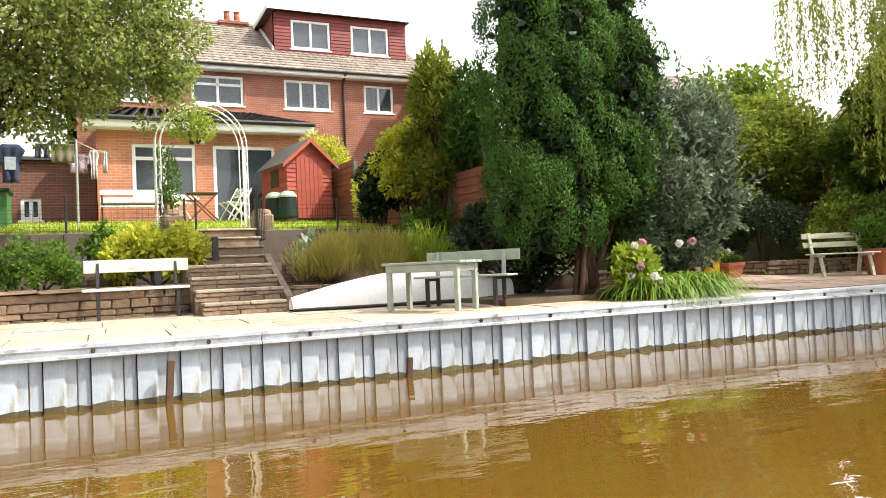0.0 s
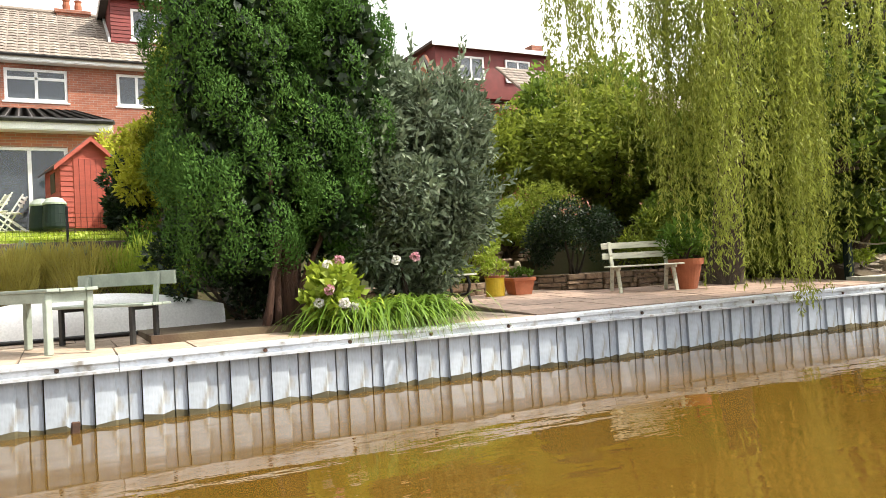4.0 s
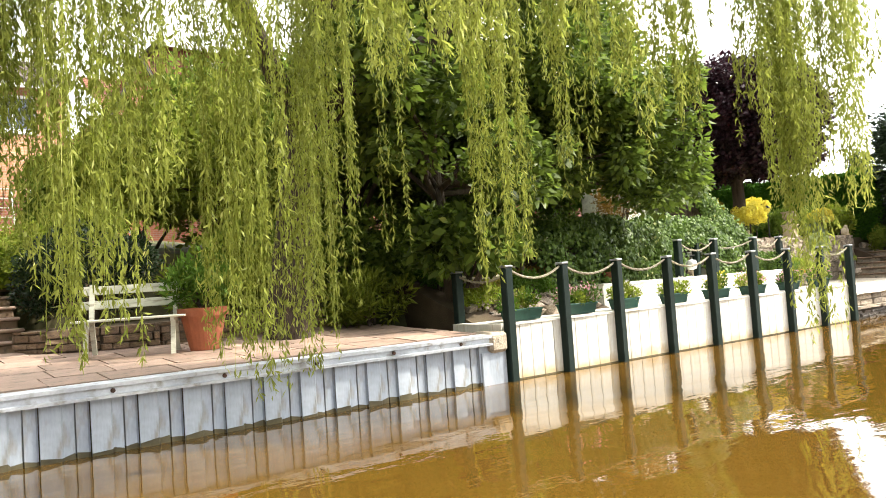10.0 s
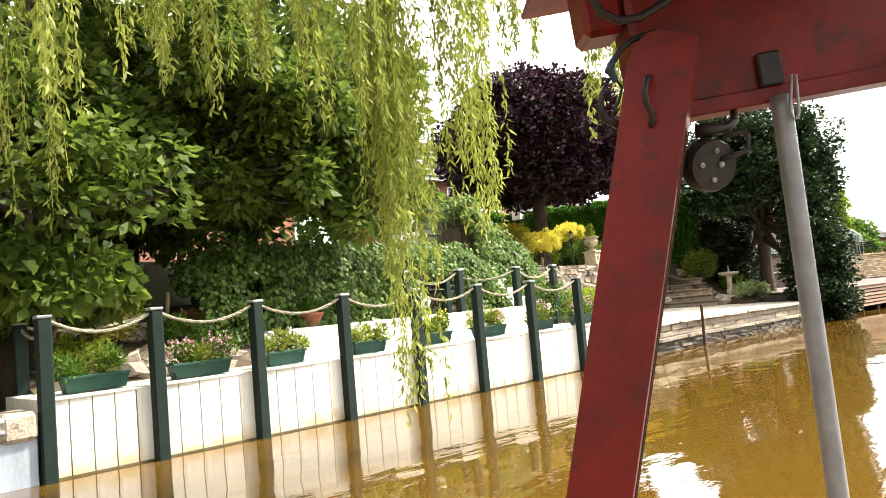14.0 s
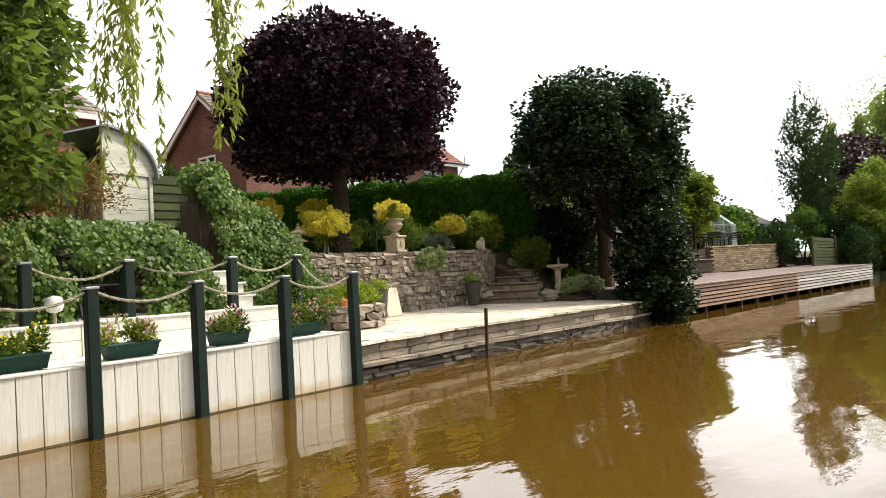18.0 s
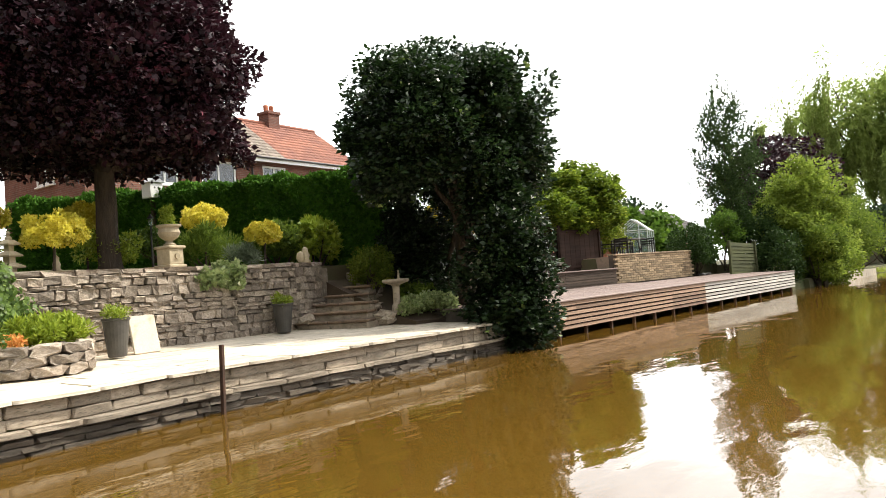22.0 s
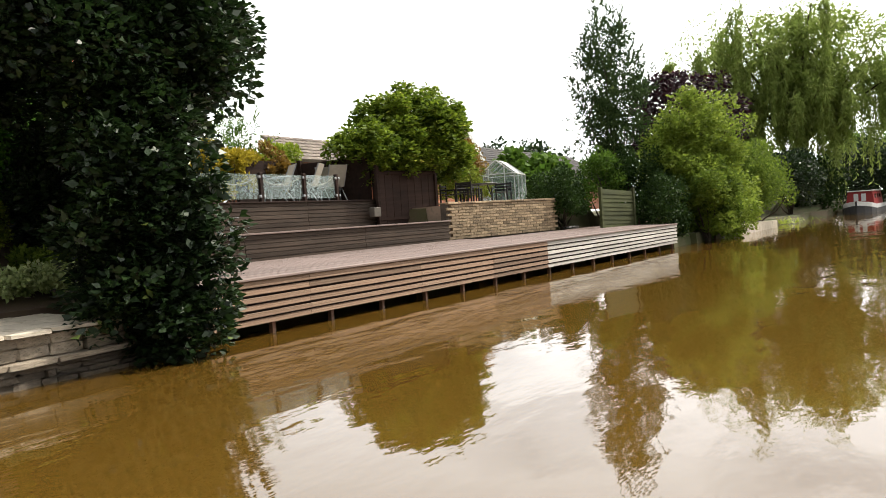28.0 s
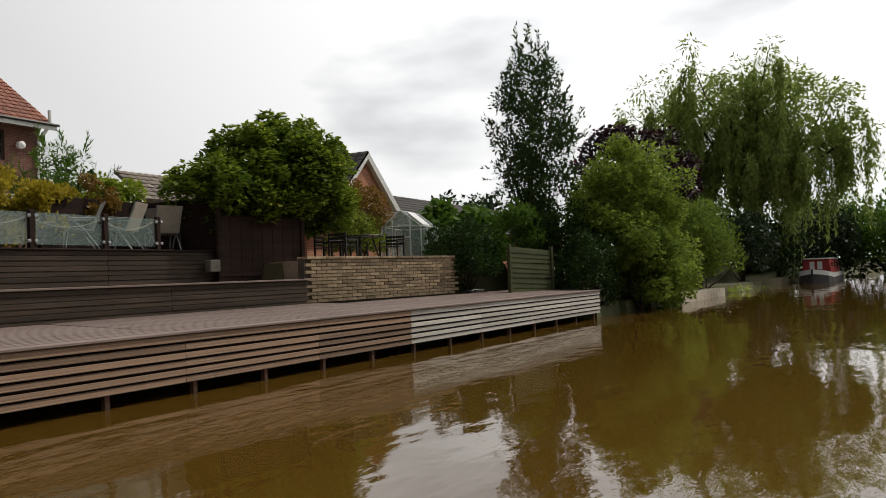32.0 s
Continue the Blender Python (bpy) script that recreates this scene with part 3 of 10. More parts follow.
    def mesh(self, name, material, smooth=False):
        me = bpy.data.meshes.new(name)
        me.from_pydata(self.v, [], self.f)
        me.materials.append(material)
        if smooth:
            me.polygons.foreach_set("use_smooth", [True] * len(me.polygons))
        me.update()
        return me

    def obj(self, name, material, parent=None, label="", smooth=False, fix=False):
        me = self.mesh(name, material, smooth)
        if fix:
            bm = bmesh.new()
            bm.from_mesh(me)
            bmesh.ops.recalc_face_normals(bm, faces=bm.faces)
            bm.to_mesh(me)
            bm.free()
        ob = new(name, me)
        ob.parent = parent
        if label:
            tagged(ob, label)
        return ob


def thing(name, label, category, at=(0, 0, 0), rz=0.0, group="", kind=""):
    ob = new(name)
    ob.empty_display_size = 0.1
    ob.matrix_world = pose(at[0], at[1], at[2], 0, 0, rz)
    return tagged(ob, label, category, group, kind)


def piece(name, me, parent, loc=(0, 0, 0), rot=(0, 0, 0), scale=(1, 1, 1)):
    ob = new(name, me)
    ob.parent = parent
    ob.location, ob.rotation_euler, ob.scale = loc, rot, scale
    return ob


def stone_mesh(name, material, seed, rough=0.12, ch=0.1):
    """A unit block with knocked-off edges and an uneven face."""
    r = random.Random(seed)
    mb = MB().box(-0.5, -0.5, -0.5, 0.5, 0.5, 0.5, ch=ch)
    mb.v = [tuple(c + r.uniform(-rough, rough) * 0.5 for c in p) for p in mb.v]
    return mb.mesh(name, material)


def quads(name, material, corners, parent=None, smooth=True):
    """corners: array (n, 4, 3)."""
    n = len(corners)
    me = bpy.data.meshes.new(name)
    me.vertices.add(4 * n)
    me.loops.add(4 * n)
    me.polygons.add(n)
    me.vertices.foreach_set("co", np.asarray(corners, dtype=np.float32).ravel())
    me.loops.foreach_set("vertex_index", np.arange(4 * n, dtype=np.int32))
    me.polygons.foreach_set("loop_start", np.arange(0, 4 * n, 4, dtype=np.int32))
    me.materials.append(material)
    me.update(calc_edges=True)
    ob = new(name, me)
    ob.parent = parent
    return ob


def unit(v):
    return v / np.maximum(np.linalg.norm(v, axis=1, keepdims=True), 1e-9)


def leaf_quads(p, d, rng, length=0.1, width=0.05, spread=0.6, fold=0.25, flat=0.0):
    """Leaves at the points p that point roughly along d: rhombs with a fold. flat: how far they lie level."""
    n = len(p)
    d = unit(d + rng.normal(0, spread, (n, 3)))
    w = rng.normal(0, 1, (n, 3))
    if flat:
        d[:, 2] *= 1 - flat
        d = unit(d)
        w[:, 2] *= 1 - flat
    w = unit(w - d * np.sum(w * d, axis=1, keepdims=True))
    nn = np.cross(d, w)
    s = rng.uniform(0.65, 1.3, (n, 1))
    a, b = length * s, width * s
    mid = p + d * a * 0.45 + nn * b * fold
    return np.stack([p, mid + w * b * 0.5, p + d * a, mid - w * b * 0.5], axis=1)


def skin_quads(p, d, rng, length, width, lift=0.5, jitter=0.45):
    """Leaves at the points p that lie over a surface whose outward way is d, pointing up and outwards."""
    n = len(p)
    face = unit(d + rng.normal(0, jitter, (n, 3)))
    way = unit(rng.normal(0, 0.55, (n, 3)) + np.array([0, 0, 0.8]) + d * lift)
    way = unit(way - face * np.sum(way * face, axis=1, keepdims=True) * 0.7)
    side = unit(np.cross(way, face))
    s = rng.uniform(0.65, 1.35, (n, 1))
    mid = p + way * length * s * 0.5
    return np.stack([p, mid + side * width * s * 0.5, p + way * length * s, mid - side * width * s * 0.5], axis=1)


def clump_points(centres, radii, n, rng, shell=0.55):
    """Points in balls round the centres, denser near the skin; with the outward direction."""
    centres, radii = np.asarray(centres, float), np.asarray(radii, float)
    if radii.ndim == 1:
        radii = radii[:, None] * np.ones((1, 3))
    wgt = np.prod(radii, axis=1) ** (2 / 3)
    k = rng.choice(len(centres), n, p=wgt / wgt.sum())
    d = unit(rng.normal(0, 1, (n, 3)))
    r = shell + (1 - shell) * rng.random((n, 1)) ** 0.5
    return centres[k] + d * radii[k] * r, d


def crown_clumps(c, r, n, rng, size=(0.25, 0.5), fill=0.25, low=-1.0):
    """Clump centres over an ellipsoid's skin, some inside."""
    d = unit(rng.normal(0, 1, (n * 2, 3)))
    d = d[d[:, 2] > low][:n]
    rad = np.where(rng.random(len(d)) < fill, rng.uniform(0.25, 0.75, len(d)), rng.uniform(0.82, 1.02, len(d)))
    return np.asarray(c) + d * rad[:, None] * np.asarray(r), rng.uniform(size[0], size[1], len(d))


# ---- the lie of the land ----
BANK = [(-60, 8.3), (-8, 8.02), (7.3, 8.0), (16.75, 7.88), (26.15, 7.66), (29.0, 7.72), (34.5, 7.42), (36.2, 7.38), (38.7, 7.25), (45.7, 6.68), (54.6, 5.85), (58.0, 5.6), (70.0, 4.6), (84.0, 3.0), (120.0, -4.0), (400.0, -80.0)]


def bank(x):
    return float(np.interp(x, [p[0] for p in BANK], [p[1] for p in BANK]))


def far_bank(x):
    return bank(x) - 15.5


def land(x, y):
    """Height of the ground sheet."""
    b = bank(x)
    if y < b + (1.7 if 36.3 < x < 54.7 else 0.12):
        return -1.2 if y > far_bank(x) else 0.45
    if x < 10.9:
        low, lip, top = 0.5, 14.7, 2.05 + max(0.0, min(1.0, (y - 14.7) / 6)) * 0.7
    elif x < 16.7:
        low, lip, top = 0.5, 13.6, 2.15 + max(0.0, min(1.0, (y - 13.6) / 8)) * 0.9
    elif x < 27.4:
        low, lip, top = 0.55, 10.6, 1.2 + max(0.0, min(1.0, (y - 10.6) / 3)) * 1.3
    elif x < 36.6:
        low, lip, top = 0.35, 11.35, 1.9 + max(0.0, min(1.0, (y - 11.3) / 6)) * 0.4
    elif x < 47.0:
        low, lip, top = 0.3, 12.3, 1.9
    elif x < 56.5:
        low, lip, top = 0.3, 10.6 if x < 52 else 9.4, 1.75
    else:
        low, lip, top = 0.35, b + 3.0, 1.2
    return low if y < lip else top


def build_ground():
    xs = [-1500, -400, -120, -60, -30, -15] + [round(-10 + 0.35 * i, 3) for i in range(200)] + [62, 66, 70, 76, 84, 95, 110, 130, 160, 220, 400, 800, 1500]
    ys = [-1500, -400, -100, -40, -22] + [round(-16 + 0.7 * i, 3) for i in range(24)] + [round(1 + 0.2 * i, 3) for i in range(72)] + [15.6, 16.5, 17.5, 18.5, 19.5, 21, 24, 30, 45, 90, 200, 500, 1500]
    vs = [(x, y, land(x, y) + 0.03 * noise.noise((x * 0.7, y * 0.7, 0))) for x in xs for y in ys]
    n = len(ys)
    fs = [(i * n + j, (i + 1) * n + j, (i + 1) * n + j + 1, i * n + j + 1) for i in range(len(xs) - 1) for j in range(n - 1)]
    ob = MB().add(vs, fs).obj("ground", GROUND)
    tagged(ob, "garden earth and grass behind the canal banks", "ground", kind="structure")
    w = MB().add([(-1500, -1500, 0), (1500, -1500, 0), (1500, 120, 0), (-1500, 120, 0)], [(0, 1, 2, 3)]).obj("water", WATER)
    tagged(w, "muddy ochre-brown canal water, rippled and reflecting", "water", kind="structure")


build_ground()


# ---- steel sheet-pile bank ----
def steel_bank():
    wall = thing("canal_wall_steel", "galvanised steel sheet-pile canal edge with a bolted capping rail", "canal wall", kind="structure")
    a, b, c = 0.168, 0.022, 0.198
    j = a + b + 0.088
    prof = [(0, 0), (a, 0), (a + b, 0.03), (j, 0.03), (j + 0.002, 0.065), (j + 0.012, 0.065), (j + 0.014, 0.026), (a + b + c, 0.026), (a + 2 * b + c - 0.012, 0)]
    th = 0.012
    poly = prof + [(x, y + th) for x, y in reversed(prof)]
    pile = MB().prism(poly, -0.9, 0.515, "z")
    pile.v = [(x, y, z) for x, y, z in pile.v]
    me = pile.mesh("sheet_pile", STEEL)
    gp = [(x, y - 0.004) for x, y in prof] + [(x, y + 0.001) for x, y in reversed(prof)]
    r = random.Random(5)
    k = len(gp)
    gmes = []
    for _ in range(6):
        tops = [0.03 + 0.035 * r.random() for _ in range(k // 2)]
        vs = [(x, y, -0.1) for x, y in gp] + [(x, y, h) for (x, y), h in zip(gp, tops + tops[::-1])]
        gmes.append(MB().add(vs, [(i, i + k, (i + 1) % k + k, (i + 1) % k) for i in range(k)]).mesh("waterline_stain", SLIME))
    per = a + 2 * b + c
    x, i = -7.5, 0
    while x < 16.4:
        y = bank(x)
        rz = math.atan2(bank(x + per) - y, per)
        p = piece("sheet_pile", me, wall, (x, y, 0.012 * r.uniform(-1, 1)), (r.uniform(-0.01, 0.01), 0, rz))
        piece("waterline_stain", r.choice(gmes), p)
        x += per
    # capping rail: top plate, web and lower flange, in lengths
    cap = [(-0.07, 0.575), (-0.07, 0.592), (-0.02, 0.596), (-0.02, 0.63), (0.15, 0.635), (0.15, 0.60), (0.0, 0.58), (-0.012, 0.525), (-0.075, 0.52), (-0.075, 0.50), (0.02, 0.50), (0.02, 0.57)]
    cap = [(-0.03, 0.50), (-0.085, 0.502), (-0.088, 0.528), (-0.045, 0.535), (-0.045, 0.590), (-0.082, 0.597), (-0.085, 0.632), (0.14, 0.640), (0.14, 0.50)]
    xs = [-7.5, -4.9, -1.7, 1.5, 4.6, 7.32, 10.4, 13.5, 16.45]
    for x0, x1 in zip(xs, xs[1:]):
        mb = MB()
        y0, y1 = bank(x0), bank(x1)
        k = len(cap)
        vs = [(x0 + 0.004, y0 + u, w) for u, w in cap] + [(x1 - 0.004, y1 + u, w) for u, w in cap]
        mb.add(vs, [tuple(range(k)), tuple(range(2 * k - 1, k - 1, -1))] + [(i, i + k, (i + 1) % k + k, (i + 1) % k) for i in range(k)])
        rail = mb.obj("capping_rail", STEELCAP, wall, fix=True)
        n = int((x1 - x0) / 0.85)
        for i in range(n):
            t = (i + 0.5) / n
            bm = MB().lathe([(0.0, -0.004), (0.022, -0.002), (0.022, 0.012), (0.012, 0.02)], 8, pose(x0 + t * (x1 - x0), y0 + t * (y1 - y0) - 0.05, 0.562, 90))
            bm.obj("bolt", RUST, rail)
    # end plate and the broken corner where the piling meets the boards
    MB().box(16.3, 7.86, -0.8, 16.72, 7.93, 0.42, ch=0.01).obj("end_plate", STEEL, wall)
    MB().box(16.42, 7.80, 0.40, 16.72, 8.25, 0.66, pose(0, 0, 0, 0, 0, 0), ch=0.04).obj("corner_block", BANKST, wall)
    for x, y, z, h in ((0.55, 7.90, -0.2, 0.62), (3.1, 7.90, -0.2, 0.42), (-1.4, 7.92, -0.2, 0.40), (4.2, 7.9, -0.2, 0.3)):
        s = MB().box(-0.035, -0.02, 0, 0.035, 0.02, h, ch=0.006).obj("mooring_stub", RUST)
        s.location, s.rotation_euler = (x, y, z), (0.05, 0.06, 0.2)
        tagged(s, "short rusted iron stub at the waterline by the piling", "stub", "stubs along the piling")


steel_bank()


def flags(name, label, material, x0, x1, depth, z0, z1, w, d, seed, jitter=0.06, gap=0.012, front=0.15):
    """A terrace of stone flags behind the bank's edge, on a bed of mortar, rising from z0 to z1."""
    r = random.Random(seed)
    top = thing(name, label, "paving", kind="structure")
    bed = MB()
    n = max(2, int((x1 - x0) / 1.0))
    vs = []
    for i in range(n + 1):
        x = x0 + (x1 - x0) * i / n
        b = bank(x) + front
        vs += [(x, b, z0 - 0.4), (x, b, z0 - 0.012), (x, b + depth, z1 - 0.012), (x, b + depth, z1 - 0.4)]
    fs = [(4 * i + j, 4 * i + (j + 1) % 4, 4 * i + 4 + (j + 1) % 4, 4 * i + 4 + j) for i in range(n) for j in range(4)]
    fs += [(0, 3, 2, 1), (4 * n, 4 * n + 1, 4 * n + 2, 4 * n + 3)]
    bed.add(vs, fs).obj("bedding", MORTAR, top, fix=True)
    meshes = [stone_mesh("flagstone", material, seed + k, 0.03, 0.02) for k in range(4)]
    rows = max(1, round(depth / d))
    dd = depth / rows
    for j in range(rows):
        x = x0 + r.uniform(-0.3, 0)
        while x < x1 - 0.1:
            ww = w * r.uniform(0.75, 1.35)
            a, b = max(x, x0), min(x + ww, x1)
            if b - a > 0.12:
                xm = (a + b) / 2
                y = bank(xm) + front + (j + 0.5) * dd
                z = z0 + (z1 - z0) * (j + 0.5) / rows
                piece("flagstone", r.choice(meshes), top, (xm, y, z - 0.02 + r.uniform(-0.004, 0.004)), (math.atan2(z1 - z0, depth), 0, math.atan2(bank(b) - bank(a), b - a)), (b - a - gap, dd - gap, 0.045))
            x += ww
    return top


def courses(parent, material, x0, x1, y0, y1, z0, z1, h, w, depth, seed, name="stone", rough=0.1, hvar=0.25, skip=0.0, gap=0.012):
    """Walling stones in courses along the line from (x0, y0) to (x1, y1), their faces towards the canal."""
    r = random.Random(seed)
    meshes = [stone_mesh(name, material, seed + k, rough, 0.07) for k in range(6)]
    ln = math.hypot(x1 - x0, y1 - y0)
    ux, uy = (x1 - x0) / ln, (y1 - y0) / ln
    rz = math.atan2(uy, ux)
    z = z0
    while z < z1 - 0.02:
        hh = min(h * r.uniform(1 - hvar, 1 + hvar), z1 - z)
        if z1 - z - hh < h * 0.4:
            hh = z1 - z
        s = r.uniform(-w, 0) * 0.8
        while s < ln:
            ww = w * r.uniform(0.6, 1.5)
            a, b = max(s, 0), min(s + ww, ln)
            if b - a > 0.04 and r.random() >= skip:
                m = (a + b) / 2
                off = r.uniform(-0.012, 0.012)
                piece(name, r.choice(meshes), parent, (x0 + ux * m - uy * off, y0 + uy * m + ux * off, z + hh / 2), (r.uniform(-0.03, 0.03), r.uniform(-0.02, 0.02), rz + r.uniform(-0.03, 0.03)), (b - a - gap, depth * r.uniform(0.9, 1.1), hh - gap))
            s += ww
        z += hh


def wall_core(parent, x0, x1, y0, y1, z0, z1, thick, material=MORTAR, name="wall_core"):
    ln = math.hypot(x1 - x0, y1 - y0)
    ob = MB().box(0, 0, z0, ln, thick, z1).obj(name, material, parent)
    ob.matrix_local = pose(x0, y0, 0, 0, 0, math.degrees(math.atan2(y1 - y0, x1 - x0)))
    return ob


# ---- roofs and houses ----
def tile_roof(parent, p0, p1, p2, p3, material, row=0.30, col=0.30, name="roof", lift=0.03, label=""):
    """Tiles in lapped courses over the quad eave-left p0, eave-right p1, ridge-right p2, ridge-left p3."""
    p0, p1, p2, p3 = (np.array(p, float) for p in (p0, p1, p2, p3))
    slope = np.linalg.norm(p3 - p0)
    rows = max(2, int(slope / row))
    cols = max(2, int(max(np.linalg.norm(p1 - p0), np.linalg.norm(p2 - p3)) / col))
    nrm = np.cross(p1 - p0, p3 - p0)
    nrm /= np.linalg.norm(nrm)
    out = []
    for j in range(rows):
        a, b = j / rows, (j + 1.12) / rows
        la, ra = p0 + (p3 - p0) * a, p1 + (p2 - p1) * a
        lb, rb = p0 + (p3 - p0) * min(b, 1), p1 + (p2 - p1) * min(b, 1)
        t = np.linspace(0, 1, cols + 1)[:, None]
        g = 0.08 / cols
        up = nrm * lift
        l0, l1 = la + (ra - la) * (t[:-1] + g), la + (ra - la) * (t[1:] - g)
        h0, h1 = lb + (rb - lb) * (t[:-1] + g), lb + (rb - lb) * (t[1:] - g)
        mlo, mhi = (l0 + l1) / 2 + up * 1.6, (h0 + h1) / 2 + up * 0.6
        out.append(np.stack([l0 + up, mlo, mhi, h0], axis=1))
        out.append(np.stack([mlo, l1 + up, h1, mhi], axis=1))
        out.append(np.stack([l0, l1, l1 + up, l0 + up], axis=1))
    ob = quads(name, material, np.concatenate(out), parent)
    base = MB().add([tuple(p0), tuple(p1), tuple(p2), tuple(p3)] + [tuple(p - nrm * 0.08) for p in (p0, p1, p2, p3)], [(0, 1, 2, 3), (7, 6, 5, 4), (0, 4, 5, 1), (1, 5, 6, 2), (2, 6, 7, 3), (3, 7, 4, 0)])
    base.obj("roof_deck", material, parent)
    return ob


def window(parent, x0, x1, z0, z1, y, panes, face=-1, name="window", transom=0.0, sill=True, glassm=None, frame_m=None, blind=False, pale_sheet=False):
    """A framed window in a wall in the plane y, set 6 cm into it, opening towards face."""
    f = 0.09
    frame_m = frame_m or PVC
    win = new(name)
    win.parent = parent
    win.location = ((x0 + x1) / 2, y, z0)
    w, h = x1 - x0, z1 - z0
    mb = MB()
    for a in (-w / 2, w / 2 - f):
        mb.box(a, -0.035, 0, a + f, 0.05, h, ch=0.006)
    mb.box(-w / 2, -0.034, 0, w / 2, 0.05, f, ch=0.006).box(-w / 2, -0.034, h - f, w / 2, 0.05, h, ch=0.006)
    edges = [-w / 2 + f]
    tot = sum(panes)
    for q in panes[:-1]:
        edges.append(edges[-1] + (w - 2 * f) * q / tot)
        mb.box(edges[-1] - f / 2, -0.03, f, edges[-1] + f / 2, 0.045, h - f, ch=0.005)
    edges.append(w / 2 - f)
    if transom:
        mb.box(-w / 2 + f, -0.03, h * transom, w / 2 - f, 0.045, h * transom + f, ch=0.005)
    mb.obj("window_frame", frame_m, win)
    for a, b in zip(edges, edges[1:]):
        p = MB().box(a, 0.0, f, b, 0.008, h - f).obj("pane", glassm or GLASS, win)
        p.visible_shadow = False
    if sill:
        MB().box(-w / 2 - 0.06, -0.10, -0.06, w / 2 + 0.06, 0.04, 0.0, ch=0.01).obj("window_sill", PVC, win)
    # a dark panel puts the dimness of the unlit room into colour
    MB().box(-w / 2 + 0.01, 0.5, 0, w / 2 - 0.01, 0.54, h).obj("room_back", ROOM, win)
    if pale_sheet:
        # a pale bluish sheet added just behind the panes
        MB().box(-w / 2 + f, 0.05, f, w / 2 - f, 0.058, h - f).obj("net_curtain", PANESHEET, win, "pale bluish sheet behind the panes")
    if blind:
        MB().box(-w / 2 + f, 0.06, h * 0.62, w / 2 - f, 0.075, h - f).obj("blind", PVC, win)
    return win


def house_wall(parent, x0, x1, y, z0, z1, holes, material, thick=0.28, name="wall"):
    """A wall in the plane y with openings (x0, x1, z0, z1) cut through."""
    cut = sorted(holes)
    mb = MB()
    vs, fs = [], []
    # the face is a grid of quads with shared corners, so that the wall stays one solid piece
    xs = sorted({x0, x1, *[v for q in cut for v in q[:2]]})
    zs = sorted({z0, z1, *[v for q in cut for v in q[2:4]]})
    nx, nz = len(xs), len(zs)
    for yy in (y, y + thick):
        vs += [(a, yy, c) for a in xs for c in zs]
    off = nx * nz

    def solid(i, k):
        if not (0 <= i < nx - 1 and 0 <= k < nz - 1):
            return False
        xm, zm = (xs[i] + xs[i + 1]) / 2, (zs[k] + zs[k + 1]) / 2
        return not any(q[0] < xm < q[1] and q[2] < zm < q[3] for q in cut)
    for i in range(nx - 1):
        for k in range(nz - 1):
            if not solid(i, k):
                continue
            a, b, c, d = i * nz + k, (i + 1) * nz + k, (i + 1) * nz + k + 1, i * nz + k + 1
            fs += [(a, b, c, d), (d + off, c + off, b + off, a + off)]
            for (u, v), (p, q) in (((i, k - 1), (b, a)), ((i + 1, k), (c, b)), ((i, k + 1), (d, c)), ((i - 1, k), (a, d))):
                if not solid(u, v):
                    fs.append((p, q, q + off, p + off))
    return mb.add(vs, fs).obj(name, material, parent)


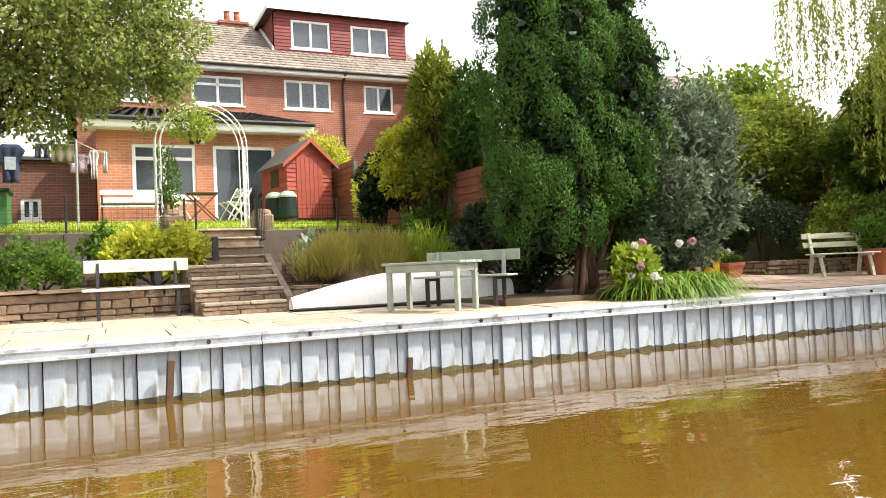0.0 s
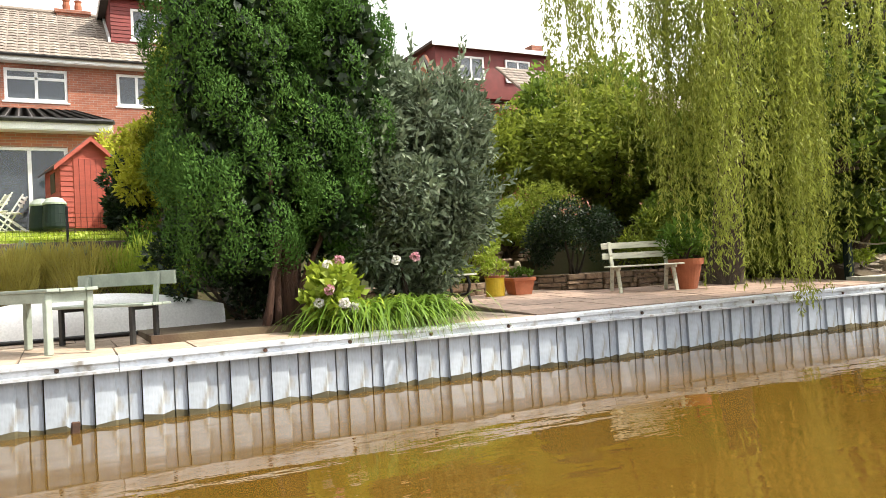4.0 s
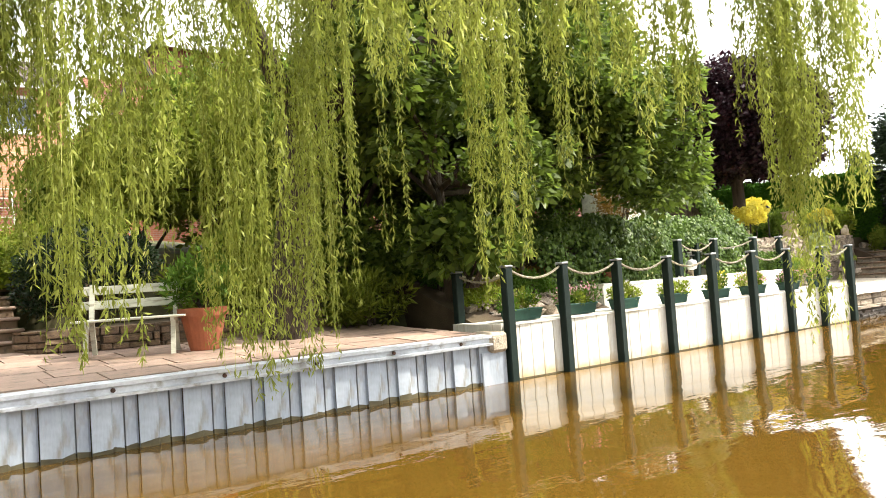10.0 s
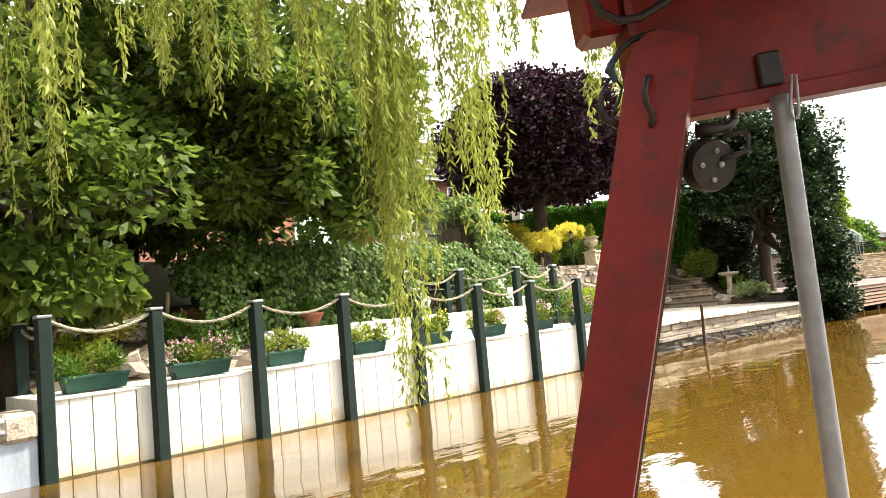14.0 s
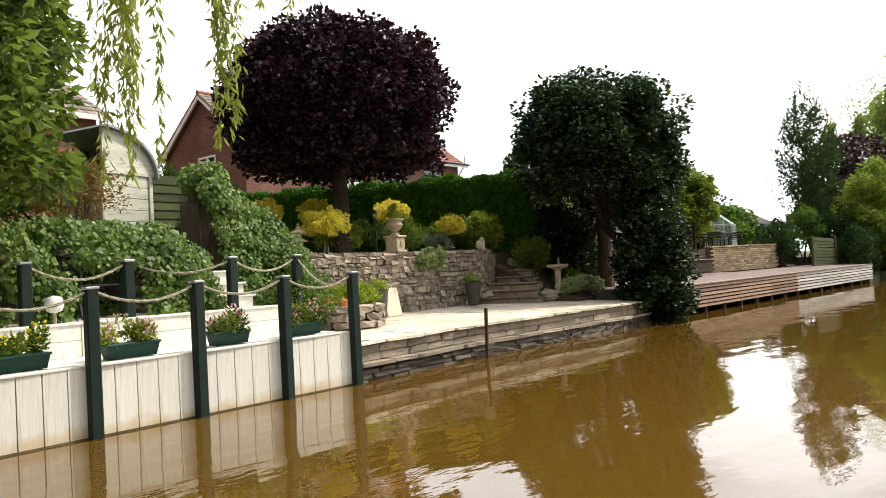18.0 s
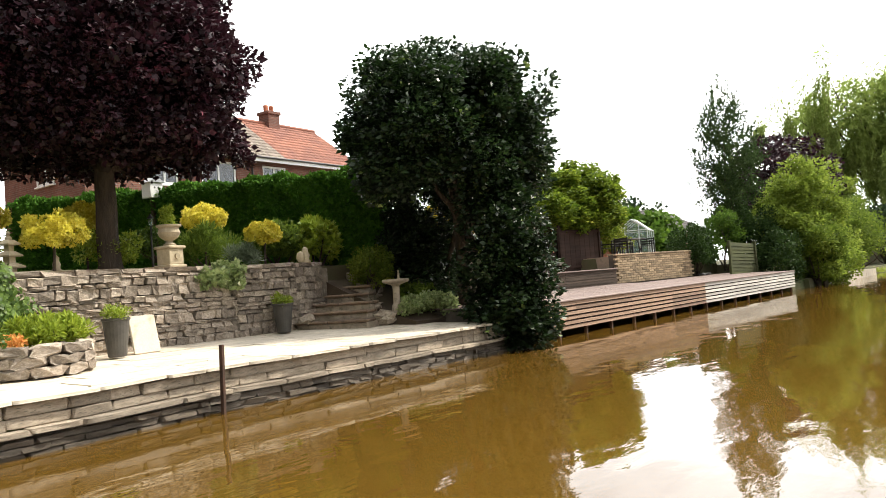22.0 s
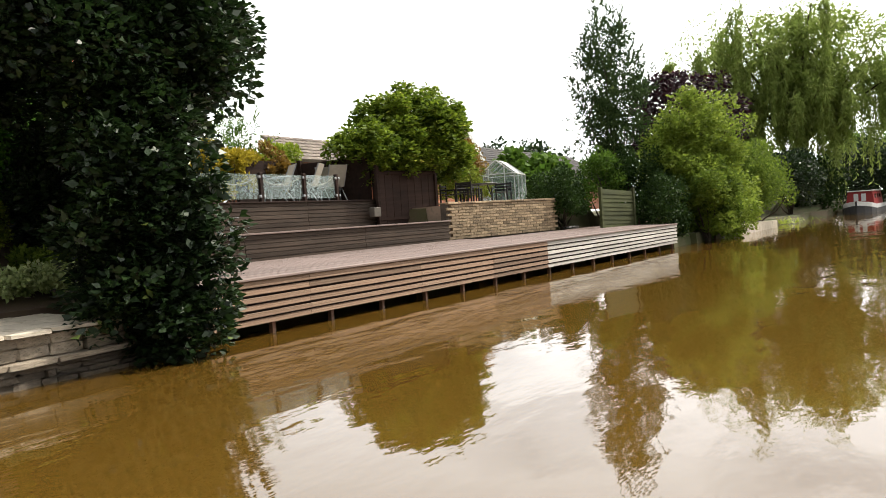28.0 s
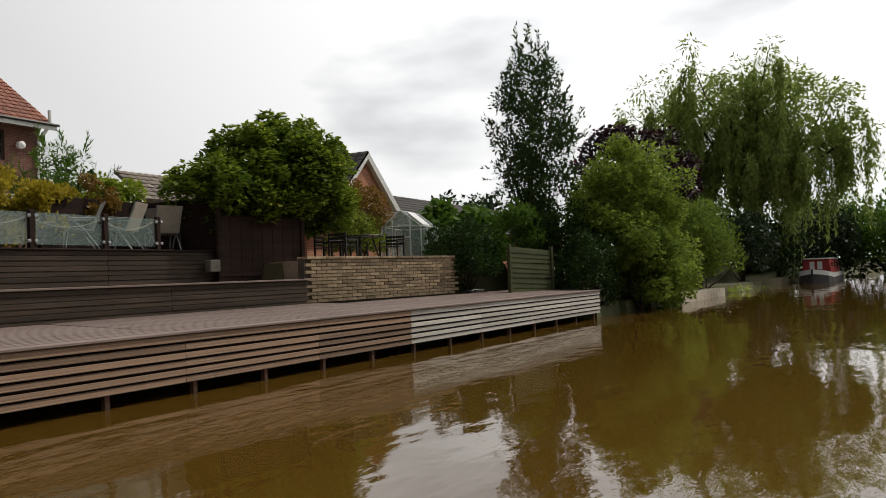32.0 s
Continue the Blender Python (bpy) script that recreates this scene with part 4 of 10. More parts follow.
def house_a():
    h = thing("brick_house", "red brick house with grey tiled roof, clad dormer and orange extension", "house")
    # rear extension
    y = 21.2
    holes = [(0.80, 2.40, 3.42, 4.86), (2.86, 4.56, 2.72, 4.86)]
    house_wall(h, -0.05, 5.3, y, 2.5, 5.3, holes, BRICKO, name="extension_wall")
    MB().box(-0.05, y + 0.28, 2.5, 0.23, 27, 5.6).obj("extension_side", BRICKO, h)
    MB().box(5.02, y + 0.28, 2.5, 5.3, 27, 5.6).obj("extension_side", BRICKO, h)
    window(h, 0.80, 2.40, 3.42, 4.86, y + 0.07, (1, 1), transom=0.70)
    window(h, 2.86, 4.56, 2.72, 4.86, y + 0.07, (1, 1), name="patio_door", sill=False)
    MB().box(-0.35, y - 0.42, 5.22, 5.6, y - 0.40 + 0.03, 5.44, ch=0.01).obj("fascia", PVC, h)
    MB().box(-0.35, y - 0.40, 5.20, 5.6, y + 0.3, 5.23).obj("soffit", PVC, h)
    MB().tube([(-0.35, y - 0.48, 5.45), (5.6, y - 0.48, 5.45)], 0.055, 8).obj("gutter", BLACKMETAL, h)
    tile_roof(h, (-0.4, y - 0.45, 5.47), (5.65, y - 0.45, 5.47), (5.0, 27.0, 7.05), (0.4, 27.0, 7.05), TILEDARK, name="lean_to_roof")
    MB().box(2.52, y - 0.10, 4.88, 2.64, y, 5.12, ch=0.03).obj("wall_lamp", CREAMBENCH, h, "cream outside wall lamp")
    # main body
    y = 27.0
    wins = [(0.55, 1.60, 7.30, 8.36), (3.0, 4.77, 7.30, 8.34), (6.23, 7.99, 7.28, 8.36), (9.28, 10.47, 7.29, 8.34)]
    house_wall(h, -0.9, 11.9, y, 2.7, 8.55, wins, BRICKR)
    for k, q in enumerate(wins):
        window(h, *q, y + 0.07, ((1, 1), (1, 1), (1, 1, 1), (1, 1))[k], transom=0.66 if k == 1 else 0, pale_sheet=k == 1)
    MB().box(-1.1, y - 0.36, 8.50, 12.1, y - 0.33, 8.66, ch=0.008).obj("fascia", PVC, h)
    MB().box(-1.1, y - 0.34, 8.48, 12.1, y, 8.50).obj("soffit", PVC, h)
    MB().tube([(-1.1, y - 0.42, 8.66), (12.1, y - 0.42, 8.66)], 0.05, 8).obj("gutter", BLACKMETAL, h)
    MB().tube([(8.45, y - 0.06, 2.8), (8.45, y - 0.06, 8.3), (8.45, y - 0.4, 8.6)], 0.04, 8).obj("downpipe", BLACKMETAL, h)
    MB().box(11.62, y, 2.7, 11.9, 35, 8.5).obj("side_wall", BRICKR, h)
    MB().box(-0.9, y, 2.7, -0.62, 35, 8.5).obj("side_wall", BRICKR, h)
    MB().box(-0.9, 34.7, 2.7, 11.9, 35, 8.5).obj("back_wall", BRICKR, h)
    MB().prism([(27, 8.5), (35, 8.5), (31, 11.35)], 11.64, 11.88).obj("gable", BRICKR, h)
    MB().prism([(27, 8.5), (35, 8.5), (31, 11.35)], -0.88, -0.64).obj("gable", BRICKR, h)
    tile_roof(h, (-1.1, y - 0.45, 8.66), (12.1, y - 0.45, 8.66), (12.1, 31.0, 11.5), (-1.1, 31.0, 11.5), TILE)
    tile_roof(h, (12.1, 35.4, 8.66), (-1.1, 35.4, 8.66), (-1.1, 31.0, 11.5), (12.1, 31.0, 11.5), TILE, row=0.6, col=0.8, name="back_roof")
    MB().tube([(-1.1, 31, 11.52), (12.1, 31, 11.52)], 0.11, 8).obj("ridge_tiles", TILE, h)
    # dormer
    dw = [(6.88, 8.42, 9.93, 11.06), (9.28, 10.86, 9.9, 11.04)]
    dy = 28.3
    d = house_wall(h, 6.22, 11.62, dy, 9.55, 11.35, dw, CLAD, thick=0.2, name="dormer")
    for i in range(13):
        z = 9.58 + i * 0.135
        for a, b in ([(6.22, 11.62)] if z > 11.06 or z < 9.78 else [(6.22, 6.85), (8.45, 9.25), (10.89, 11.62)]):
            MB().prism([(dy - 0.03, z), (dy - 0.012, z + 0.13), (dy + 0.01, z + 0.13), (dy + 0.01, z)], a, b).obj("clapboard", CLAD, d)
    MB().prism([(dy, 9.4), (dy + 0.2, 9.4), (31.4, 11.3), (31.4, 11.4), (dy, 11.4)], 6.22, 6.34).obj("dormer_cheek", CLAD, d)
    MB().prism([(dy, 9.4), (dy + 0.2, 9.4), (31.4, 11.3), (31.4, 11.4), (dy, 11.4)], 11.5, 11.62).obj("dormer_cheek", CLAD, d)
    MB().box(5.95, dy - 0.25, 11.38, 11.85, 31.6, 11.5, ch=0.02).obj("dormer_roof", TILEDARK, d)
    MB().box(5.95, dy - 0.28, 11.32, 11.85, dy - 0.25, 11.5).obj("dormer_fascia", PVC, d)
    MB().prism([(28.28, 9.80), (28.28, 9.94), (30.9, 11.60), (30.9, 11.46)], 6.13, 6.20).obj("flashing", PVC, d, fix=True)
    for q in dw:
        window(h, *q, dy + 0.05, (1, 1), pale_sheet=True)
    MB().box(5.92, dy - 0.28, 11.32, 5.95, 31.6, 11.5).obj("dormer_fascia", PVC, d)
    for x in (4.95, 5.35):
        MB().lathe([(0.12, 0), (0.13, 0.3), (0.10, 0.42), (0.14, 0.5), (0.09, 0.52)], 12, at=(x, 31.2, 11.62)).obj("chimney_pot", TERRA, h)
    MB().box(4.6, 30.8, 11.0, 5.7, 31.6, 11.55, ch=0.02).box(4.54, 30.74, 11.5, 5.76, 31.66, 11.64, ch=0.02).obj("chimney", BRICKR, h)


house_a()


def outbuilding():
    b = thing("outbuilding", "low brown brick outbuilding beside the house with a small window", "outbuilding")
    house_wall(b, -9.0, -0.08, 23.0, 2.5, 4.62, [(-1.95, -1.45, 3.0, 3.6)], BRICKD)
    window(b, -1.95, -1.45, 3.0, 3.6, 23.07, (1, 1))
    MB().box(-0.36, 23.28, 2.5, -0.08, 26.98, 4.62).obj("side_wall", BRICKD, b)
    MB().box(-9.0, 22.85, 4.62, -0.06, 26.98, 4.72, ch=0.01).obj("roof", TILEDARK, b, "flat dark felt roof")


outbuilding()


def house_b():
    """Far house with a red gable and clad dormer between the trees."""
    h = thing("far_gable_house", "far red brick house with tiled roof and flat dormer", "house")
    MB().box(17.6, 30, 2.8, 26.5, 38, 8.6).obj("wall", BRICKO, h)
    MB().prism([(17.55, 8.0), (18.9, 10.6), (20.3, 8.0)], 29.6, 30.0, "y").obj("gable", BRICKO, h, fix=True)
    MB().prism([(17.35, 7.9), (18.9, 10.75), (20.4, 7.9), (20.2, 7.9), (18.9, 10.5), (17.55, 7.9)], 29.4, 29.6, "y").obj("barge_board", TILEDARK, h, fix=True)
    tile_roof(h, (19.0, 29.4, 10.75), (20.6, 29.4, 8.0), (20.6, 34, 8.0), (19.0, 34, 10.75), TILERED)
    tile_roof(h, (17.6, 29.7, 8.6), (26.7, 29.7, 8.6), (26.7, 34, 11.0), (17.6, 34, 11.0), TILERED)
    MB().box(19.9, 30.2, 9.2, 26.3, 34, 11.5).obj("dormer", CLAD, h)
    MB().box(19.6, 29.9, 11.5, 26.6, 34.2, 11.62).obj("dormer_roof", TILEDARK, h)
    MB().box(19.6, 29.86, 11.4, 26.6, 29.9, 11.6).obj("dormer_fascia", PVC, h)
    window(h, 21.0, 22.4, 10.0, 11.1, 30.15, (1, 1), sill=False)
    window(h, 23.6, 25.0, 10.0, 11.1, 30.15, (1, 1), sill=False)
    window(h, 18.5, 19.3, 7.5, 8.3, 29.55, (1,), sill=False)
    MB().box(27.2, 33, 9.5, 28.0, 34, 13.0, ch=0.03).obj("chimney", BRICKR, h)


house_b()


def house_c():
    """The orange house with a plain roof beside the willow."""
    h = thing("orange_brick_house", "pale orange brick house wing with white windows and tiled roof", "house")
    y = 24.5
    wins = [(12.78, 14.33, 6.44, 7.51), (12.2, 12.76, 3.2, 5.1), (14.05, 14.75, 3.2, 4.9)]
    house_wall(h, 11.95, 15.1, y, 4.6, 7.75, [wins[0], (12.2, 12.76, 4.6, 5.1), (14.05, 14.75, 4.6, 4.9)], BRICKP)
    house_wall(h, 11.95, 15.1, y, 2.6, 4.6, [(12.2, 12.76, 3.2, 4.6), (14.05, 14.75, 3.2, 4.6)], BRICKR, name="lower_wall")
    window(h, *wins[0], y + 0.06, (2, 1), blind=True)
    window(h, *wins[1], y + 0.06, (1,), name="back_door", sill=False)
    window(h, *wins[2], y + 0.06, (1,), name="back_door", sill=False)
    MB().box(14.82, y + 0.28, 2.6, 15.1, 33, 7.7).obj("side_wall", BRICKP, h)
    MB().box(11.95, y + 0.28, 2.6, 12.2, 33, 7.7).obj("side_wall", BRICKP, h)
    MB().box(11.9, y - 0.3, 7.72, 15.3, y - 0.26, 7.9, ch=0.008).obj("fascia", PVC, h)
    tile_roof(h, (11.9, y - 0.35, 7.9), (15.35, y - 0.35, 7.9), (15.35, 28.5, 9.7), (11.9, 28.5, 9.7), TILE)
    # the taller half in front
    MB().box(11.15, 24.0, 2.6, 11.93, 33, 8.0).obj("front_wing", BRICKR, h)
    tile_roof(h, (11.0, 23.7, 8.0), (12.2, 23.7, 8.0), (11.9, 26.0, 9.2), (11.0, 26.0, 9.2), TILE, name="front_roof")
    MB().box(11.0, 23.6, 7.85, 12.2, 23.64, 8.02).obj("fascia", PVC, h)
    MB().tube([(11.7, 23.95, 2.7), (11.7, 23.95, 7.4), (11.6, 23.7, 7.8)], 0.04).obj("downpipe", BLACKMETAL, h)
    lad = thing("ladder", "pale wooden ladder leaning on the lower brick wall", "ladder", (13.45, 24.0, 3.0), 0)
    for sx in (-0.2, 0.2):
        MB().tube([(sx * 1.1, 0, 0), (sx * 0.8, 0.42, 2.0)], 0.028, 6).obj("stile", CREAMBENCH, lad)
    for i in range(7):
        t = (i + 0.6) / 7.4
        MB().tube([(-0.21 + 0.05 * t, 0.42 * t, 2.0 * t), (0.21 - 0.05 * t, 0.42 * t, 2.0 * t)], 0.018, 6).obj("rung", CREAMBENCH, lad)


house_c()


def house_e():
    """The brick house behind the clipped hedge and the decking: gables at both ends, half the roof renewed."""
    h = thing("brick_semi_house", "dark red brick house with roof tiles half grey, half red", "house")
    x0, x1, y0, y1, yr = 37.0, 50.75, 24.4, 29.8, 27.1
    wins = [(39.55, 40.7, 5.75, 6.75), (41.75, 43.45, 5.7, 6.85), (44.85, 46.2, 5.8, 6.85), (47.9, 49.5, 5.75, 6.78)]
    house_wall(h, x0, x1, y0, 1.8, 7.05, wins, BRICKD)
    for q in wins:
        if q[0] > 47:
            window(h, *q, y0 + 0.07, (1, 1), transom=0.6, sill=False, frame_m=DECKDARK)
        else:
            window(h, *q, y0 + 0.07, (1, 1))
    for x in (x0, x1 - 0.28):
        MB().box(x, y0 + 0.28, 1.8, x + 0.28, y1, 7.05).obj("side_wall", BRICKD, h)
        MB().prism([(y0 + 0.02, 7.05), (y1 - 0.02, 7.05), (yr, 9.25)], x + 0.01, x + 0.27).obj("gable", BRICKD, h, fix=True)
    MB().box(x0, y1, 1.8, x1, y1 + 0.28, 7.05).obj("back_wall", BRICKD, h)
    MB().prism([(y0 - 0.45, 6.9), (yr, 9.42), (y1 + 0.5, 6.9), (y1 + 0.5, 6.7), (yr, 9.2), (y0 - 0.45, 6.7)], x0 - 0.24, x0 - 0.17).obj("barge_board", PVC, h, fix=True)
    g = thing("gable_window", "white-framed double window in the brick gable", "window", (x0, 26.95, 5.85), -90, kind="structure")
    window(g, -0.62, 0.62, 0, 0.95, 0.0, (1, 1))
    xm = 46.0
    tile_roof(h, (x0 - 0.25, y0 - 0.4, 7.08), (xm, y0 - 0.4, 7.08), (xm, yr, 9.45), (x0 - 0.25, yr, 9.45), TILE, label="older grey-brown tiles")
    tile_roof(h, (xm, y0 - 0.4, 7.08), (x1 + 0.35, y0 - 0.4, 7.08), (x1 + 0.05, yr, 9.45), (xm, yr, 9.45), TILERED)
    tile_roof(h, (x1 + 0.35, y1 + 0.5, 7.08), (x0 - 0.25, y1 + 0.5, 7.08), (x0 - 0.25, yr, 9.45), (x1 + 0.05, yr, 9.45), TILERED, row=0.6, col=0.6, name="back_roof")
    MB().tube([(x0 - 0.25, yr, 9.47), (x1 + 0.05, yr, 9.47)], 0.1, 8).obj("ridge_tiles", TILERED, h)
    MB().box(x0 - 0.25, y0 - 0.45, 6.92, x1 + 0.35, y0 - 0.41, 7.1).obj("fascia", PVC, h)
    MB().tube([(x0 - 0.25, y0 - 0.5, 7.1), (x1 + 0.4, y0 - 0.5, 7.1)], 0.05, 8).obj("gutter", BLACKMETAL, h)
    MB().box(47.5, 26.75, 8.9, 48.2, 27.45, 10.0, ch=0.02).box(47.44, 26.69, 9.9, 48.26, 27.51, 10.05, ch=0.02).obj("chimney", BRICKD, h)
    for x in (47.68, 48.02):
        MB().lathe([(0.11, 0), (0.12, 0.28), (0.09, 0.34)], 10, at=(x, 27.1, 10.05)).obj("chimney_pot", TERRA, h)
    MB().tube([(44.25, y0 - 0.06, 2.2), (44.25, y0 - 0.06, 6.9)], 0.04).obj("downpipe", BLACKMETAL, h)
    MB().tube([(x1 - 0.1, y0 - 0.08, 2.0), (x1 - 0.1, y0 - 0.08, 6.5), (x1 + 0.1, y0 - 0.42, 7.1), (x1 + 0.1, y0 - 0.42, 7.6)], 0.06).obj("downpipe", PVC, h)
    MB().lathe([(0.02, 0), (0.13, 0.04), (0.13, 0.2), (0.02, 0.25)], 12, pose(49.95, y0 - 0.05, 6.3, 90)).obj("alarm_box", PVC, h, "white alarm box")
    MB().box(45.4, 22.3, 4.1, 50.4, y0, 4.3, ch=0.02).box(45.4, 22.2, 4.0, 50.4, 22.3, 4.35).obj("conservatory_roof", PVC, h)
    b = thing("bungalow", "low bungalow with dark tiled roof and white gable edge", "house")
    MB().box(56, 17, 1.5, 84, 24, 3.6).obj("wall", BRICKO, b)
    tile_roof(b, (55.5, 16.5, 3.5), (84, 16.5, 3.5), (84, 20.5, 5.6), (57.5, 20.5, 5.6), TILEDARK, row=0.4, col=0.5)
    MB().prism([(55.3, 3.9), (57.2, 5.75), (59.1, 3.9)], 15.2, 15.5, "y").obj("gable", BRICKO, b, fix=True)
    MB().prism([(55.0, 3.9), (57.2, 6.0), (59.4, 3.9), (59.05, 3.9), (57.2, 5.7), (55.35, 3.9)], 15.0, 15.2, "y").obj("barge_board", PVC, b, fix=True)
    tile_roof(b, (55.0, 15.0, 3.9), (57.2, 15.0, 6.0), (57.2, 20, 6.0), (55.0, 20, 3.9), TILEDARK)
    c = thing("tiled_summerhouse", "low garden building with a brown tiled roof behind the decking shrubs", "garden building")
    MB().box(48.1, 16.0, 1.9, 52.1, 19, 3.6).obj("wall", BRICKO, c)
    tile_roof(c, (47.8, 15.7, 3.6), (52.4, 15.7, 3.6), (51.9, 17.5, 4.6), (48.3, 17.5, 4.6), TILE)


house_e()


# ---- plants ----
def trunk_mesh(name, material, runs, parent, n=9):
    """runs: lists of (x, y, z, radius)."""
    mb = MB()
    for run in runs:
        mb.tube([q[:3] for q in run], [q[3] for q in run], n)
    return mb.obj(name, material, parent, smooth=True)


def trunk_and_limbs(material, runs, parent, n=9):
    """The first run is the trunk, each further one a limb of its own."""
    trunk_mesh("trunk", material, runs[:1], parent, n)
    for run in runs[1:]:
        trunk_mesh("limb", material, [run], parent, n)


def limb(rng, a, b, r0, r1, k=5, sag=0.15):
    a, b = np.array(a, float), np.array(b, float)
    out = []
    ln = np.linalg.norm(b - a)
    off = np.zeros(3)
    for i in range(k + 1):
        t = i / k
        if 0 < i < k:
            off = off + rng.normal(0, sag * ln / k, 3)
        p = a + (b - a) * t + off * math.sin(math.pi * t)
        out.append((*p, r0 + (r1 - r0) * t))
    return out


def shrub(name, label, at, r, n, material, seed, length=0.08, width=0.045, clumps=30, size=(0.2, 0.4), up=0.2, low=-0.6, category="shrub", flat=0.0, group="", stems=True, spread=0.7, top_twigs=0):
    """A leafy bush: stems from the ground and clumps of leaves over an uneven rounded form."""
    rng = np.random.default_rng(seed)
    ob = thing(name, label, category, at, group=group)
    c = np.array([0, 0, r[2]])
    cc, cr = crown_clumps(c, np.array(r) * 0.86, clumps, rng, (size[0] * min(r), size[1] * min(r)), low=low)
    cc[:, 2] = np.maximum(cc[:, 2], cr * 0.5)
    p, d = clump_points(cc, cr, n, rng, 0.35)
    if top_twigs:
        k = rng.integers(0, len(cc), top_twigs)
        base = cc[k] + np.array([0, 0, 0.1])
        dirs = unit(base - c + np.array([0, 0, 0.8]) + rng.normal(0, 0.3, (top_twigs, 3)))
        m = 14
        t = np.linspace(0.2, 1, m)
        tp = (base[:, None, :] + dirs[:, None, :] * (t[None, :, None] * rng.uniform(0.25, 0.6, (top_twigs, 1, 1)) * min(r) * 1.2)).reshape(-1, 3)
        p, d = np.concatenate([p, tp]), np.concatenate([d, np.repeat(dirs, m, axis=0)])
    p[:, 2] = np.maximum(p[:, 2], 0.02)
    d = d + np.array([0, 0, up])
    quads("foliage", material, leaf_quads(p, d, rng, length, width, spread, flat=flat), ob)
    if stems:
        runs = [limb(rng, (rng.normal(0, 0.06), rng.normal(0, 0.06), -0.06), cc[i], 0.025 + 0.01 * r[2], 0.006, 4) for i in rng.integers(0, len(cc), 7 if max(r) > 1.4 else 5)]
        for run in runs:
            trunk_mesh("woody_stem", BARK, [run], ob, 6)
    return ob


def tree(name, label, at, trunk_h, trunk_r, centre, r, n, material, seed, length=0.12, width=0.08, clumps=90, size=(0.14, 0.26), low=-1.0, limbs=9, bark=None, up=-0.1, flat=0.3, fill=0.25, category="tree", extra=()):
    rng = np.random.default_rng(seed)
    ob = thing(name, label, category, at)
    c, r = np.array(centre, float), np.array(r, float)
    cc, cr = crown_clumps(c, r * 0.88, clumps, rng, (size[0] * min(r), size[1] * min(r)), fill=fill, low=low)
    for e in extra:
        ec, er = crown_clumps(np.array(e[:3]), np.array(e[3:6]), int(e[6]), rng, (0.2 * min(e[3:6]) + 0.1, 0.35 * min(e[3:6]) + 0.12), fill=0.2)
        cc, cr = np.concatenate([cc, ec]), np.concatenate([cr, er])
    p, d = clump_points(cc, cr, n, rng, 0.3)
    quads("crown", material, leaf_quads(p, d * np.array([1, 1, 0.6]) + np.array([0, 0, up]), rng, length, width, 0.6, flat=flat), ob)
    top = np.array([rng.normal(0, 0.1), rng.normal(0, 0.1), trunk_h])
    runs = [[(0, 0, -0.15, trunk_r * 1.35), (0, 0, 0.15, trunk_r * 1.05)] + limb(rng, (0, 0, 0.2), top, trunk_r, trunk_r * 0.8, 4, 0.05)]
    for i in rng.choice(len(cc), min(limbs, len(cc)), replace=False):
        runs.append(limb(rng, top - np.array([0, 0, trunk_h * rng.uniform(0, 0.25)]), cc[i], trunk_r * 0.5, 0.015, 5))
    trunk_and_limbs(bark or BARK, runs, ob)
    return ob


